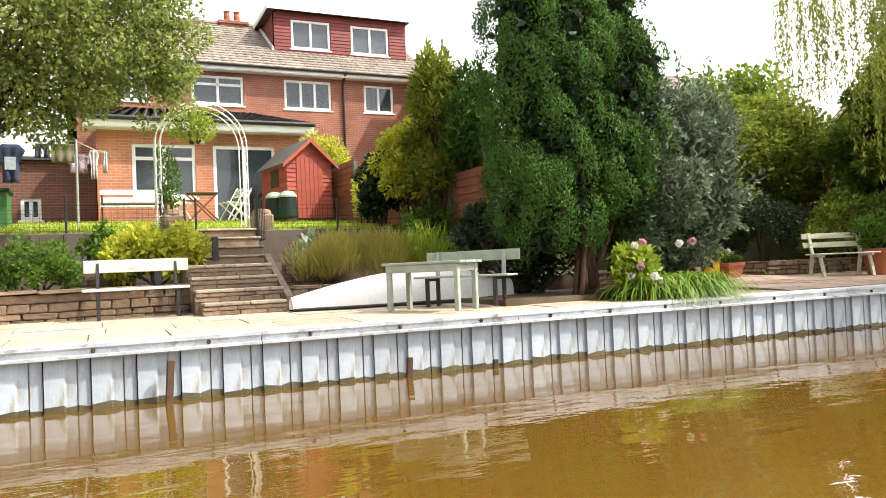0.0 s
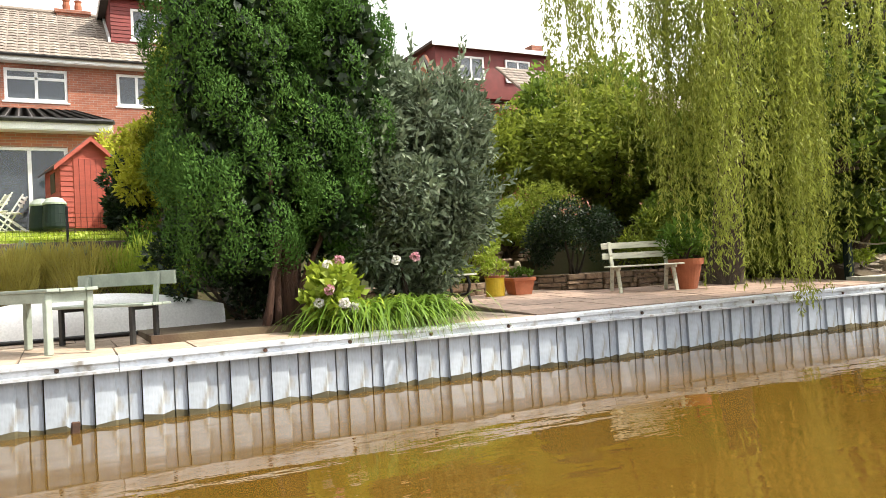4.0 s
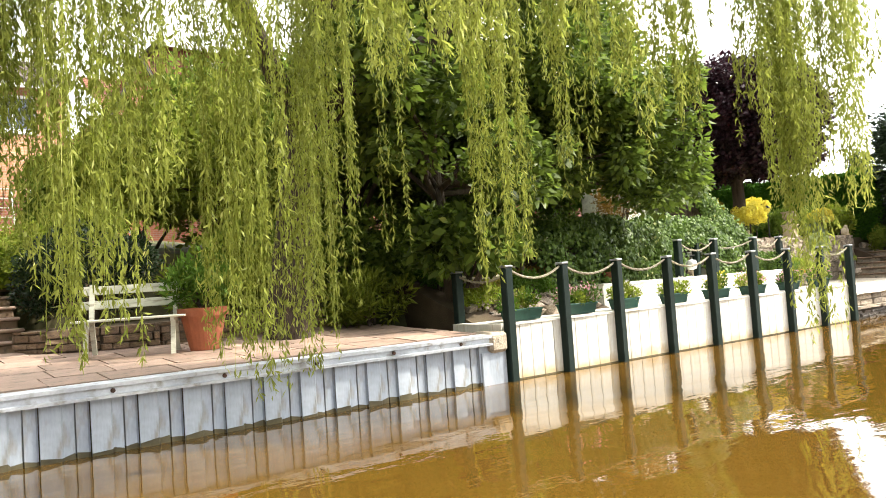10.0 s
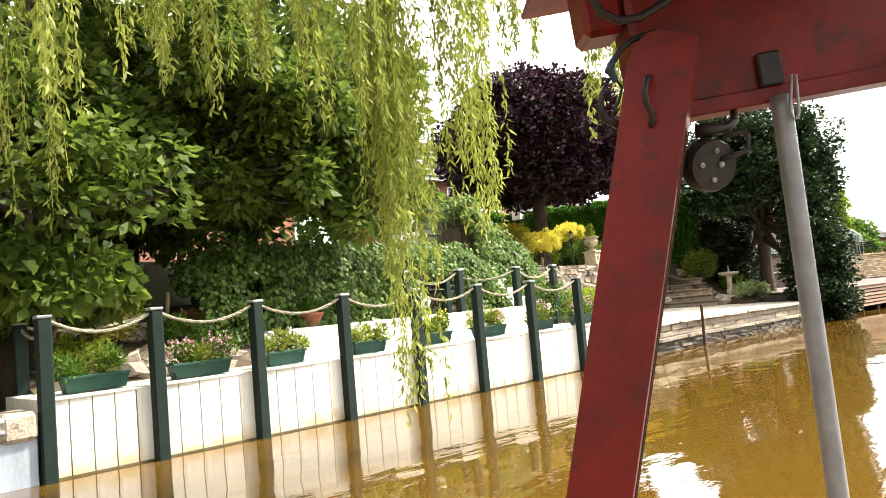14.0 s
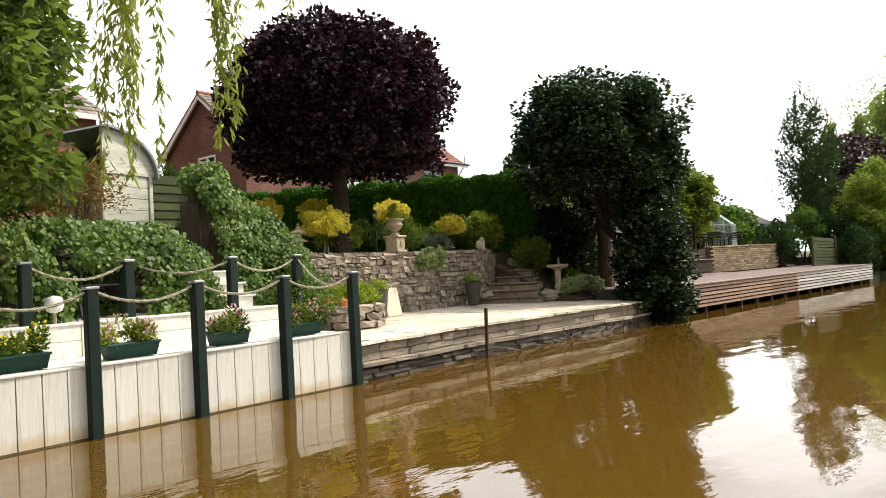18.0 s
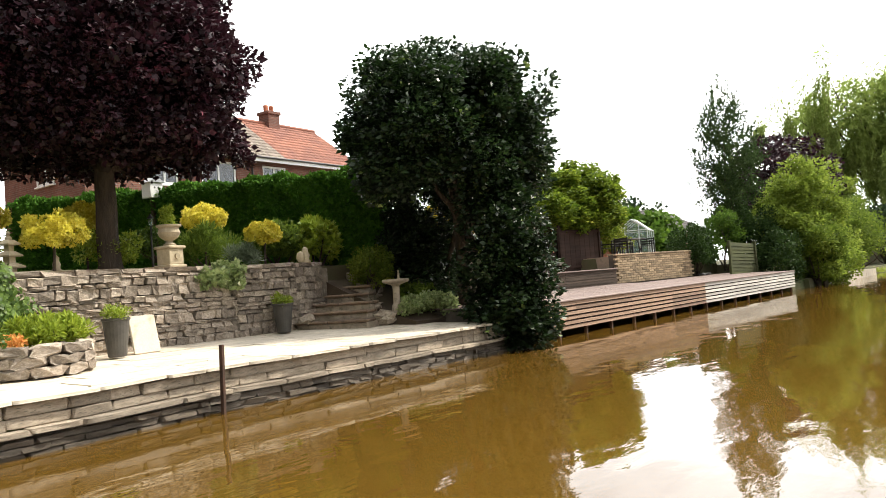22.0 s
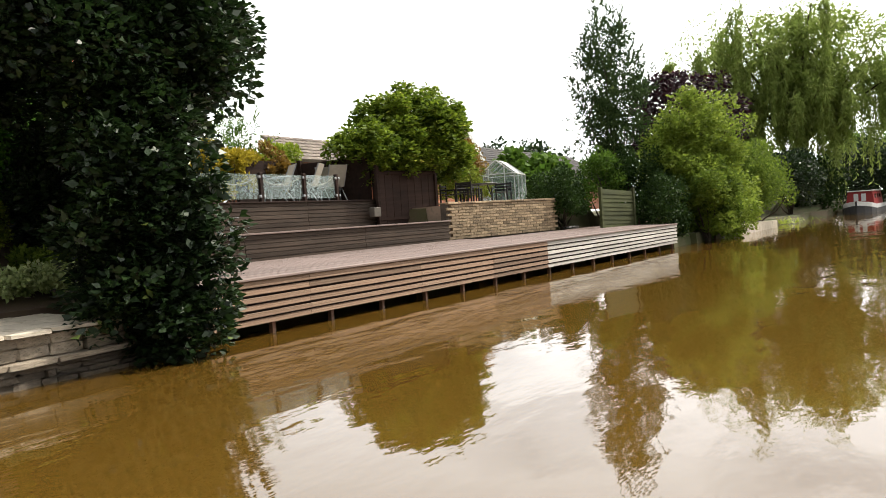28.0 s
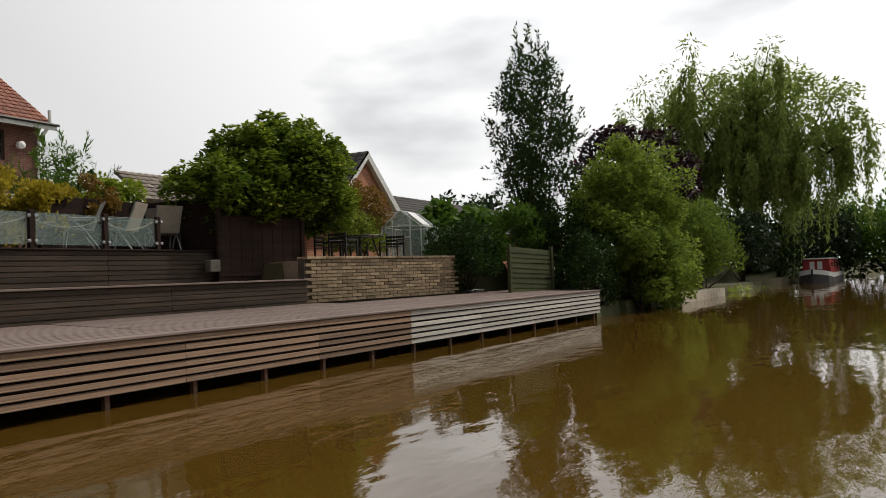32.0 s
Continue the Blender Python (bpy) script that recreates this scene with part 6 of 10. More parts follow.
def garden_walls_a():
    w = thing("wall_low_stone", "low buff stone retaining wall with flat coping", "wall", kind="structure")
    wall_core(w, -7.5, 1.25, 11.86, 11.86, 0.5, 1.08, 0.3)
    courses(w, STONE, -7.5, 1.25, 11.86, 11.86, 0.66, 1.09, 0.105, 0.34, 0.16, 201)
    courses(w, STONE, -7.5, 1.25, 11.9, 11.9, 1.09, 1.15, 0.06, 0.6, 0.34, 202, "coping_stone", 0.04, 0.02)
    wall_core(w, 2.56, 6.0, 11.72, 11.72, 0.5, 0.98, 0.3)
    courses(w, STONE, 2.56, 6.0, 11.72, 11.72, 0.68, 0.98, 0.10, 0.32, 0.16, 203)
    courses(w, STONE, 2.56, 6.0, 11.76, 11.76, 0.98, 1.04, 0.06, 0.45, 0.30, 204, "coping_stone", 0.04, 0.02)
    bed = MB().box(-7.5, 12.0, 0.5, 1.2, 14.55, 1.12).obj("planting_bed", SOIL)
    tagged(bed, "dark soil bed above the low stone wall", "soil", kind="structure")
    bed = MB().box(2.56, 11.9, 0.5, 6.2, 14.5, 1.0).box(2.8, 13.2, 0.9, 6.2, 14.5, 1.38).obj("planting_bed", SOIL)
    tagged(bed, "dark soil bed beside the garden steps", "soil", kind="structure")
    up = thing("wall_upper", "dark rendered retaining wall along the lawn edge", "wall", kind="structure")
    RENDER = mat("dark_render", (0.13, 0.10, 0.08), (0.09, 0.07, 0.06), rough=0.95, scale=2, bump=0.5, dirt=(0.06, 0.055, 0.05))
    for a, b in ((-7.5, -5.2), (-5.2, -2.9), (-2.9, -0.6), (-0.6, 1.55), (2.75, 4.4), (4.4, 6.1)):
        MB().box(a + 0.004, 14.5, 1.0, b - 0.004, 14.72, 2.10, ch=0.015).obj("wall_panel", RENDER, up)
    # brick planter edges beside the steps
    for x0, x1, y, z0, z1 in ((-0.45, 0.5, 13.3, 1.1, 1.34), (2.8, 3.75, 13.15, 1.0, 1.46)):
        p = thing("brick_planter", "low brown brick planter edge with stone coping", "planter", (0, 0, 0), group="planters by the steps")
        wall_core(p, x0, x1, y, y, z0, z1 - 0.03, 0.16)
        courses(p, STONE, x0, x1, y, y, z0, z1, 0.075, 0.215, 0.08, 215, "brick", 0.03, 0.02)
    # steps; treads are paler, so part of the risers' shade is in the colour
    st = thing("garden_steps", "worn stone garden steps rising between the beds", "steps", kind="structure")
    z, y = 0.68, 10.85
    for i in range(4):
        x0, x1 = (1.26, 2.42) if i == 0 else (1.22 - 0.02 * i, 2.46)
        MB().box(x0, y, z - 0.2, x1, y + 1.6 - i * 0.2, z + 0.135, ch=0.012).obj("riser", STONE, st)
        courses(st, STONE, x0, x1, y - 0.012, y - 0.012, z, z + 0.13, 0.065, 0.26, 0.05, 230 + i, "stone", 0.16, 0.2, gap=0.008)
        for k in range(2):
            xm = x0 + (x1 - x0) * (k * 0.55)
            xe = x0 + (x1 - x0) * (0.55 if k == 0 else 1.0)
            MB().box(xm + 0.005, y - 0.04, z + 0.135, xe - 0.005, y + 0.42, z + 0.185, ch=0.012).obj("tread", BANKST, st)
        z += 0.185
        y += 0.38
    MB().box(1.3, y, z - 0.2, 2.7, 13.7, z + 0.0, ch=0.01).obj("landing", STONE, st)
    y = 13.4
    for i in range(4):
        MB().box(1.62, y, z - 0.1, 2.68, y + 1.2, z + 0.14, ch=0.012).obj("riser", STONE, st)
        MB().box(1.60, y - 0.03, z + 0.14, 2.70, y + 0.38, z + 0.178, ch=0.01).obj("tread", BANKST, st)
        z += 0.178
        y += 0.34
    MB().prism([(11.0, 0.7), (11.0, 0.90), (12.6, 1.58), (12.6, 0.7)], 2.46, 2.56).obj("string_wall", STONE, st)
    for x in (1.5, 2.72):
        g = MB()
        g.box(-0.2, -0.2, 0, 0.2, 0.2, 0.34, ch=0.04).lathe([(0.2, 0.34), (0.17, 0.42), (0.06, 0.45)], 12)
        o = g.obj("gate_pier", STONE)
        o.location = (x - 0.25 if x < 2 else x + 0.2, 15.0, 2.1)
        tagged(o, "small weathered stone pier at the top of the steps", "pier", "piers at the steps")


garden_walls_a()


def lawn():
    ob = thing("lawn", "bright yellow-green mown lawn", "lawn", kind="structure")
    z0, z1 = 2.10, 2.72
    MB().add([(-7.5, 14.72, z0), (6.0, 14.72, z0), (5.9, 20.4, z1), (-7.5, 20.4, z1), (-7.5, 14.72, z0 - 0.3), (6.0, 14.72, z0 - 0.3)], [(0, 1, 2, 3), (4, 5, 1, 0)]).obj("turf", GRASS, ob)
    rng = np.random.default_rng(3)
    n = 16000
    p = np.stack([rng.uniform(-5, 5.9, n), 14.75 + 5.6 * rng.random(n) ** 1.6, np.zeros(n)], axis=1)
    p[:, 2] = z0 + (p[:, 1] - 14.72) / 5.68 * (z1 - z0)
    g = quads("grass_blades", L_LIME, leaf_quads(p, np.tile([0, 0, 1.0], (n, 1)), rng, 0.06, 0.02, 0.4), ob)
    tagged(g, kind="stuff")
    MB().box(-0.5, 20.3, 2.3, 5.5, 21.25, 2.735).obj("patio_slab", CREAM, ob)


lawn()


def wire_fence():
    f = thing("wire_fence", "thin black posts with green wire mesh along the lawn edge", "fence")
    xs = [-5.0, -2.6, -0.55, 1.42, 1.62, 2.72, 4.35, 5.9]
    for x in xs:
        MB().box(x - 0.02, 14.58, 1.7, x + 0.02, 14.62, 2.72, ch=0.006).obj("post", BLACKMETAL, f)
    for a, b in zip(xs, xs[1:]):
        if abs(a - 1.62) < 0.1 or b - a < 0.4:
            continue
        mb = MB()
        for i in range(7):
            z = 2.14 + i * 0.075
            mb.box(a, 14.598, z, b, 14.602, z + 0.004)
        k = int((b - a) / 0.1)
        for i in range(k):
            x = a + (b - a) * i / k
            mb.box(x, 14.5985, 2.12, x + 0.004, 14.6015, 2.6)
        mb.obj("wire_mesh", BLACKGREEN, f)
    # black rail and gate by the steps
    g = thing("iron_gate", "narrow black iron gate standing open at the steps", "gate", (2.72, 14.4, 1.75))
    MB().tube([(0, 0, 0), (0, 0, 1.2)], 0.022, 8).obj("gate_post", BLACKMETAL, g)
    for k in range(4):
        MB().tube([(0.03, -0.15 * k - 0.05, 0.12), (0.03, -0.15 * k - 0.05, 0.95)], 0.008, 6).obj("bar", BLACKMETAL, g)
    for z in (0.15, 0.9):
        MB().tube([(0.03, 0, z), (0.03, -0.55, z)], 0.012, 6).obj("rail", BLACKMETAL, g)
    for x, y, z in ((0.75, 11.9, 1.1), (1.72, 12.9, 1.5)):
        b = MB().box(-0.05, -0.05, 0, 0.05, 0.05, 0.4, ch=0.01).obj("short_post", BLACKMETAL)
        b.location = (x, y, z)
        tagged(b, "short black post beside the steps", "post")


wire_fence()


def rose_arch():
    a = thing("rose_arch", "white metal garden arch over the top of the steps", "arch", (1.85, 15.4, 2.12))
    w, h = 0.86, 1.7
    for y in (-0.2, 0.2):
        for off in (0, 0.09):
            ww = w - off
            pts = [(-ww, y, 0), (-ww, y, h)]
            pts += [(-ww * math.cos(t), y, h + ww * math.sin(t)) for t in [math.pi * k / 16 for k in range(1, 16)]]
            pts += [(ww, y, h), (ww, y, 0)]
            MB().tube(pts, 0.013, 6).obj("hoop", PVC, a)
    for k in range(22):
        t = k / 21
        if t < 0.3 or t > 0.7:
            z = h * (t / 0.3 if t < 0.3 else (1 - t) / 0.3)
            s = -1 if t < 0.5 else 1
            MB().tube([(s * w, -0.2, z), (s * w, 0.2, z)], 0.009, 5).obj("rung", PVC, a)
            MB().tube([(s * w, -0.2, z), (s * (w - 0.09), -0.2, z + 0.08)], 0.008, 5).obj("brace", PVC, a)
        else:
            u = math.pi * (t - 0.3) / 0.4
            MB().tube([(-w * math.cos(u), -0.2, h + w * math.sin(u)), (-w * math.cos(u), 0.2, h + w * math.sin(u))], 0.009, 5).obj("rung", PVC, a)


rose_arch()


# ---- benches, table and upturned boat on the paving ----
def plank_bench():
    b = thing("plank_bench", "cream plank bench with backrest on black steel posts", "bench", (0.46, 11.42, 0.69))
    MB().box(-0.72, -0.16, 0.40, 0.68, 0.12, 0.44, ch=0.008).obj("seat", CREAMBENCH, b)
    MB().box(-0.70, 0.24, 0.66, 0.70, 0.275, 0.84, ch=0.008).obj("backrest", CREAMBENCH, b)
    for x in (-0.52, 0.52):
        MB().box(x - 0.025, -0.14, 0, x + 0.025, -0.09, 0.40, ch=0.006).obj("leg", BLACKMETAL, b)
        MB().prism([(0.10, 0), (0.15, 0), (0.27, 0.80), (0.24, 0.80)], x - 0.02, x + 0.02).obj("back_post", BLACKMETAL, b)
        MB().box(x - 0.018, -0.12, 0.36, x + 0.018, 0.18, 0.40).obj("bracket", BLACKMETAL, b)


def garden_table():
    t = thing("garden_table", "grey-green painted wooden garden table", "table", (3.93, 9.02, 0.667), -58)
    for k in range(4):
        MB().box(-0.62, -0.27 + k * 0.137, 0.60, 0.62, -0.141 + k * 0.137, 0.635, ch=0.006).obj("top_board", GREYBENCH, t)
    for y in (-0.24, 0.24):
        MB().box(-0.56, y - 0.015, 0.50, 0.56, y + 0.015, 0.60, ch=0.005).obj("apron", GREYBENCH, t)
    for x in (-0.53, 0.53):
        MB().box(x - 0.018, -0.22, 0.50, x + 0.018, 0.22, 0.60, ch=0.005).obj("apron", GREYBENCH, t)
        for y in (-0.215, 0.215):
            MB().box(x - 0.032, y - 0.032, 0, x + 0.032, y + 0.032, 0.60, ch=0.006).obj("leg", GREYBENCH, t)
    b = thing("garden_bench", "grey-green painted bench with plank back on dark legs", "bench", (4.66, 9.44, 0.67), -50)
    for k in range(3):
        MB().box(-0.72, -0.26 + k * 0.14, 0.40, 0.70, -0.13 + k * 0.14, 0.43, ch=0.006).obj("seat_slat", GREYBENCH, b)
    MB().box(-0.72, 0.19, 0.62, 0.72, 0.225, 0.77, ch=0.006).obj("backrest", GREYBENCH, b)
    for x in (-0.52, 0.5):
        for y in (-0.22, 0.12):
            MB().box(x - 0.025, y - 0.025, 0, x + 0.025, y + 0.025, 0.40, ch=0.005).obj("leg", BLACKMETAL, b)
        MB().box(x - 0.02, -0.24, 0.36, x + 0.02, 0.14, 0.40).obj("rail", BLACKMETAL, b)
        MB().prism([(0.10, 0.38), (0.14, 0.38), (0.19, 0.75), (0.15, 0.75)], x - 0.025, x + 0.025).obj("back_post", GREYBENCH, b)


def dinghy():
    """A long white hull lying upside down."""
    k = thing("upturned_boat", "long smooth white boat hull lying upside down on the paving", "boat", (4.28, 10.72, 0.685), 3)
    mb = MB()
    n, m = 36, 14
    vs = []
    for i in range(n + 1):
        t = i / n
        w = 0.36 * (math.sin(math.pi * min(1.0, t * 0.92 + 0.04)) ** 0.62)
        h = 0.08 + 0.42 * (math.sin(math.pi * (0.08 + 0.74 * t)) ** 1.1) * (1 if t < 0.8 else 1 - 0.4 * (t - 0.8))
        for j in range(m + 1):
            a = math.pi * j / m
            vs.append((-1.85 + 3.7 * t, -w * math.cos(a) * (1 + 0.08 * math.sin(a) ** 2), 0.03 + h * math.sin(a) ** 0.8))
    fs = [(i * (m + 1) + j, (i + 1) * (m + 1) + j, (i + 1) * (m + 1) + j + 1, i * (m + 1) + j + 1) for i in range(n) for j in range(m)]
    fs += [tuple(range(m, -1, -1)), tuple(n * (m + 1) + j for j in range(m + 1))]
    mb.add(vs, fs).obj("hull", PVC, k, smooth=True)
    rim = MB()
    for s in (0, m):
        rim.tube([(vs[i * (m + 1) + s][0], vs[i * (m + 1) + s][1], 0.025) for i in range(n + 1)], 0.022, 6)
    rim.obj("gunwale", BLACKMETAL, k)


plank_bench()
garden_table()
dinghy()


# ---- by the house: shed, bins, furniture, washing ----
def shed():
    s = thing("garden_shed", "red-stained timber garden shed with pitched roof", "shed", (4.95, 19.0, 2.62), 10)
    w, d, h, pk = 0.62, 1.7, 1.5, 2.05
    for i in range(13):
        z = 0.06 + i * 0.115
        for x in (-w, w):
            MB().box(x - 0.015, 0, z, x + 0.015, d, z + 0.112, ch=0.004).obj("side_board", SHEDRED, s)
        for a, b in ((-w, -0.36), (0.36, w)):
            MB().prism([(-0.02, z), (-0.004, z + 0.112), (0.012, z + 0.112), (0.012, z)], a, b).obj("front_board", SHEDRED, s)
    MB().prism([(-w, h), (w, h), (0, pk)], -0.01, 0.02, "y").obj("gable_front", SHEDRED, s, fix=True)
    MB().prism([(-w, h), (w, h), (0, pk)], d - 0.02, d, "y").obj("gable_back", SHEDRED, s, fix=True)
    MB().box(-w, d - 0.02, 0, w, d, h).obj("back_wall", SHEDRED, s)
    dr = MB().box(-0.36, -0.03, 0.04, 0.36, 0.0, 1.62, ch=0.006).obj("door", SHEDRED, s)
    for x in (-0.24, -0.12, 0, 0.12, 0.24):
        MB().box(x - 0.004, -0.036, 0.06, x + 0.004, -0.029, 1.6).obj("board_joint", CLAD, dr)
    for sx in (-1, 1):
        m = [(0, pk + 0.06), (sx * (w + 0.14), h - 0.12 + 0.05), (sx * (w + 0.14), h - 0.12), (0, pk)]
        MB().prism(m, -0.14, d + 0.1, "y").obj("roof_panel", TILEDARK, s, fix=True)
        MB().prism([(0, pk + 0.05), (sx * (w + 0.15), h - 0.09), (sx * (w + 0.15), h - 0.19), (0, pk - 0.06)], -0.17, -0.14, "y").obj("barge_board", SHEDRED, s, fix=True)
    MB().box(-w - 0.03, 0.5, 0.9, -w - 0.012, 1.0, 1.35, ch=0.004).obj("window_board", FENCE, s)
    MB().box(-w, 0, -0.1, w, d, 0.05).obj("floor", FENCE, s)


def compost_bin(x, y):
    b = thing("compost_bin", "dark green plastic compost bin with domed lid", "bin", (x, y, 2.6), 0, "bins beside the shed")
    MB().lathe([(0.24, 0), (0.26, 0.05), (0.22, 0.5), (0.22, 0.52)], 20).obj("body", BLACKGREEN, b, smooth=False)
    MB().lathe([(0.235, 0.52), (0.235, 0.56), (0.15, 0.66), (0.03, 0.69)], 20).obj("lid", GREYBENCH, b)


def folding_table():
    t = thing("folding_table", "small dark wooden folding table on the patio", "table", (2.35, 19.6, 2.66))
    for k in range(6):
        MB().box(-0.38, -0.3 + k * 0.1, 0.68, 0.38, -0.21 + k * 0.1, 0.705, ch=0.004).obj("slat", FENCE, t)
    for y in (-0.25, 0.25):
        MB().tube([(-0.34, y, 0), (0.34, y, 0.68)], 0.02, 6).obj("leg", FENCERED, t)
        MB().tube([(0.34, y, 0), (-0.34, y, 0.68)], 0.02, 6).obj("leg", FENCERED, t)


def deck_chair(x, y, rz, m):
    c = thing("folding_chair", "pale wooden slatted folding garden chair", "chair", (x, y, 2.66), rz, "chairs on the patio")
    for s in (-0.22, 0.22):
        MB().tube([(s, -0.25, 0), (s, 0.28, 0.85)], 0.018, 6).obj("back_leg", m, c)
        MB().tube([(s, 0.3, 0), (s, -0.25, 0.45)], 0.018, 6).obj("front_leg", m, c)
    for k in range(5):
        MB().box(-0.22, -0.25 + k * 0.09, 0.43, 0.22, -0.18 + k * 0.09, 0.45, ch=0.003).obj("seat_slat", m, c)
    for k in range(3):
        MB().box(-0.22, 0.16 + k * 0.04, 0.58 + k * 0.085, 0.22, 0.18 + k * 0.04, 0.64 + k * 0.085, ch=0.003).obj("back_slat", m, c)


def patio_bench():
    b = thing("patio_bench", "white garden bench with dark cushions against the brick wall", "bench", (0.75, 20.5, 2.7), 0)
    for k in range(4):
        MB().box(-0.75, -0.22 + k * 0.11, 0.40, 0.75, -0.13 + k * 0.11, 0.43, ch=0.004).obj("seat_slat", PVC, b)
    for k in range(2):
        MB().box(-0.75, 0.26, 0.55 + k * 0.2, 0.75, 0.29, 0.68 + k * 0.2, ch=0.004).obj("back_slat", PVC, b)
    for x in (-0.7, 0.7):
        MB().tube([(x, -0.2, 0), (x, -0.16, 0.4), (x, -0.2, 0.6), (x, 0.26, 0.62)], 0.022, 6).obj("arm_frame", BLACKMETAL, b)
        MB().tube([(x, 0.22, 0), (x, 0.24, 0.4), (x, 0.3, 0.9)], 0.022, 6).obj("back_leg", BLACKMETAL, b)
    MB().box(-0.7, -0.2, 0.43, 0.7, 0.2, 0.50, ch=0.03).obj("cushion", FENCE, b)


shed()
compost_bin(3.95, 18.6)
compost_bin(4.2, 18.3)
folding_table()
deck_chair(1.75, 19.4, 60, PVC)
deck_chair(3.05, 19.4, -70, CREAMBENCH)
deck_chair(3.35, 19.9, -100, PVC)
patio_bench()


def washing_line():
    w = thing("washing_line", "rope clothes line on a metal pole with washing pegged out", "washing line", (0, 0, 0))
    MB().tube([(-0.42, 17.4, 2.35), (-0.42, 17.4, 4.25)], 0.025, 8).obj("pole", GALV, w)
    MB().tube([(-6, 17.2, 4.3), (-2.0, 17.3, 4.12), (-0.42, 17.4, 4.22)], 0.006, 5).obj("line", ROPE, w)
    MB().tube([(-0.42, 17.4, 4.22), (0.0, 18.5, 4.2), (0.2, 19.0, 4.25)], 0.006, 5).obj("line", ROPE, w)
    MB().tube([(-0.42, 17.4, 4.22), (-0.72, 18.6, 4.37), (-0.42, 19.2, 4.21), (0.3, 19.2, 4.3)], 0.006, 5).obj("line", ROPE, w)
    MB().tube([(-0.42, 17.4, 4.22), (-0.1, 18.9, 4.29), (0.14, 19.1, 4.29), (0.4, 21.1, 4.4)], 0.006, 5).obj("line", ROPE, w)
    CL1 = mat("navy_cloth", (0.03, 0.04, 0.09), (0.05, 0.06, 0.11), rough=0.95, scale=6, bump=0.2)
    CL2 = mat("white_cloth", (0.56, 0.54, 0.55), (0.42, 0.39, 0.42), rough=0.95, scale=9, bump=0.2)
    CL3 = mat("olive_cloth", (0.16, 0.14, 0.09), (0.12, 0.11, 0.07), rough=0.95, scale=6, bump=0.2)
    CL4 = mat("plaid_cloth", (0.40, 0.33, 0.38), (0.16, 0.09, 0.13), rough=0.95, scale=22, bump=0.2)
    CL5 = mat("pale_print", (0.45, 0.5, 0.58), (0.35, 0.38, 0.45), rough=0.95, scale=14, bump=0.1)

    def garment(x, y, z, w, h, m, kind, words):
        """A shirt (with sleeves), a pair of trousers (split below) or a plain towel, pegged by its upper edge."""
        nx, nz, vs = 12, 9, []
        for i in range(nx + 1):
            for k in range(nz + 1):
                u, v = i / nx - 0.5, k / nz
                ww = w * (1.0 if kind == "towel" else 1.5 - 0.5 * min(1.0, v * 3.2) if kind == "shirt" else 1.0 + 0.12 * v)
                drop = h * v + (0.16 * h * max(0.0, abs(u) - 0.3) * 5 * (1 - v) if kind == "shirt" else 0)
                vs.append((u * ww, 0.035 * math.sin(u * 16 + x * 7) * (0.25 + v) + 0.02 * math.sin(v * 7 + x), -drop))
        fs = []
        for i in range(nx):
            for k in range(nz):
                if kind == "trousers" and k > 2 and i in (5, 6):
                    continue
                if kind == "shirt" and k > 3 and i in (0, nx - 1):
                    continue
                fs.append((i * (nz + 1) + k, (i + 1) * (nz + 1) + k, (i + 1) * (nz + 1) + k + 1, i * (nz + 1) + k + 1))
        o = MB().add(vs, fs).obj("garment", m, None, smooth=True)
        o.location = (x, y, z)
        o.modifiers.new("thickness", "SOLIDIFY").thickness = 0.008
        tagged(o, words, "laundry", "washing on the line")
        return o

    garment(-3.3, 17.25, 4.14, 0.36, 0.45, CL2, "towel", "white towel pegged on the washing line")
    garment(-2.62, 17.28, 4.10, 0.34, 0.32, CL2, "shirt", "small white top pegged on the washing line")
    garment(-2.25, 17.3, 4.08, 0.26, 0.3, CL1, "trousers", "dark blue shorts pegged on the washing line")
    tee = garment(-1.62, 17.32, 4.10, 0.36, 0.78, CL1, "shirt", "navy t-shirt with a pale print on the line")
    MB().box(-0.10, -0.058, -0.52, 0.10, -0.052, -0.26).obj("chest_print", CL5, tee, "pale faded print")
    garment(-1.05, 17.36, 4.14, 0.24, 0.3, CL1, "trousers", "dark blue underwear pegged on the washing line")
    garment(-0.72, 18.6, 4.36, 0.46, 0.42, CL3, "towel", "khaki cloth folded over the washing line")
    garment(-0.42, 19.2, 4.20, 0.42, 0.42, CL4, "shirt", "plaid shirt in pink and grey on the line")
    garment(-0.1, 18.9, 4.28, 0.15, 0.66, CL2, "shirt", "white jacket hanging on the washing line")
    garment(0.14, 19.1, 4.28, 0.10, 0.5, CL2, "towel", "narrow white cloth hanging on the line")
    g = thing("green_shed", "green painted storage box with felt roof beside a red shed wall", "storage box", (-2.3, 17.8, 2.35))
    MB().box(-0.9, 0, 0, 0.55, 0.9, 0.85, ch=0.01).obj("body", mat("green_paint", (0.05, 0.16, 0.05), (0.04, 0.12, 0.04), rough=0.6), g)
    MB().box(-0.95, -0.06, 0.85, 0.6, 0.95, 0.92, ch=0.01).obj("lid", BLACKGREEN, g)
    r = thing("red_shed", "small red clad shed behind the washing line", "shed", (-3.2, 19.0, 2.5))
    for i in range(13):
        MB().box(-1.2, 0, 0.02 + i * 0.12, 1.0, 0.03, 0.135 + i * 0.12, ch=0.005).obj("board", SHEDRED, r)
    MB().box(-1.2, 0.03, 0, 1.0, 1.5, 1.6).obj("body", SHEDRED, r)
    MB().prism([(-0.15, 1.58), (1.6, 1.75), (1.6, 1.82), (-0.15, 1.66)], -1.35, 1.15).obj("roof", TILEDARK, r)


washing_line()


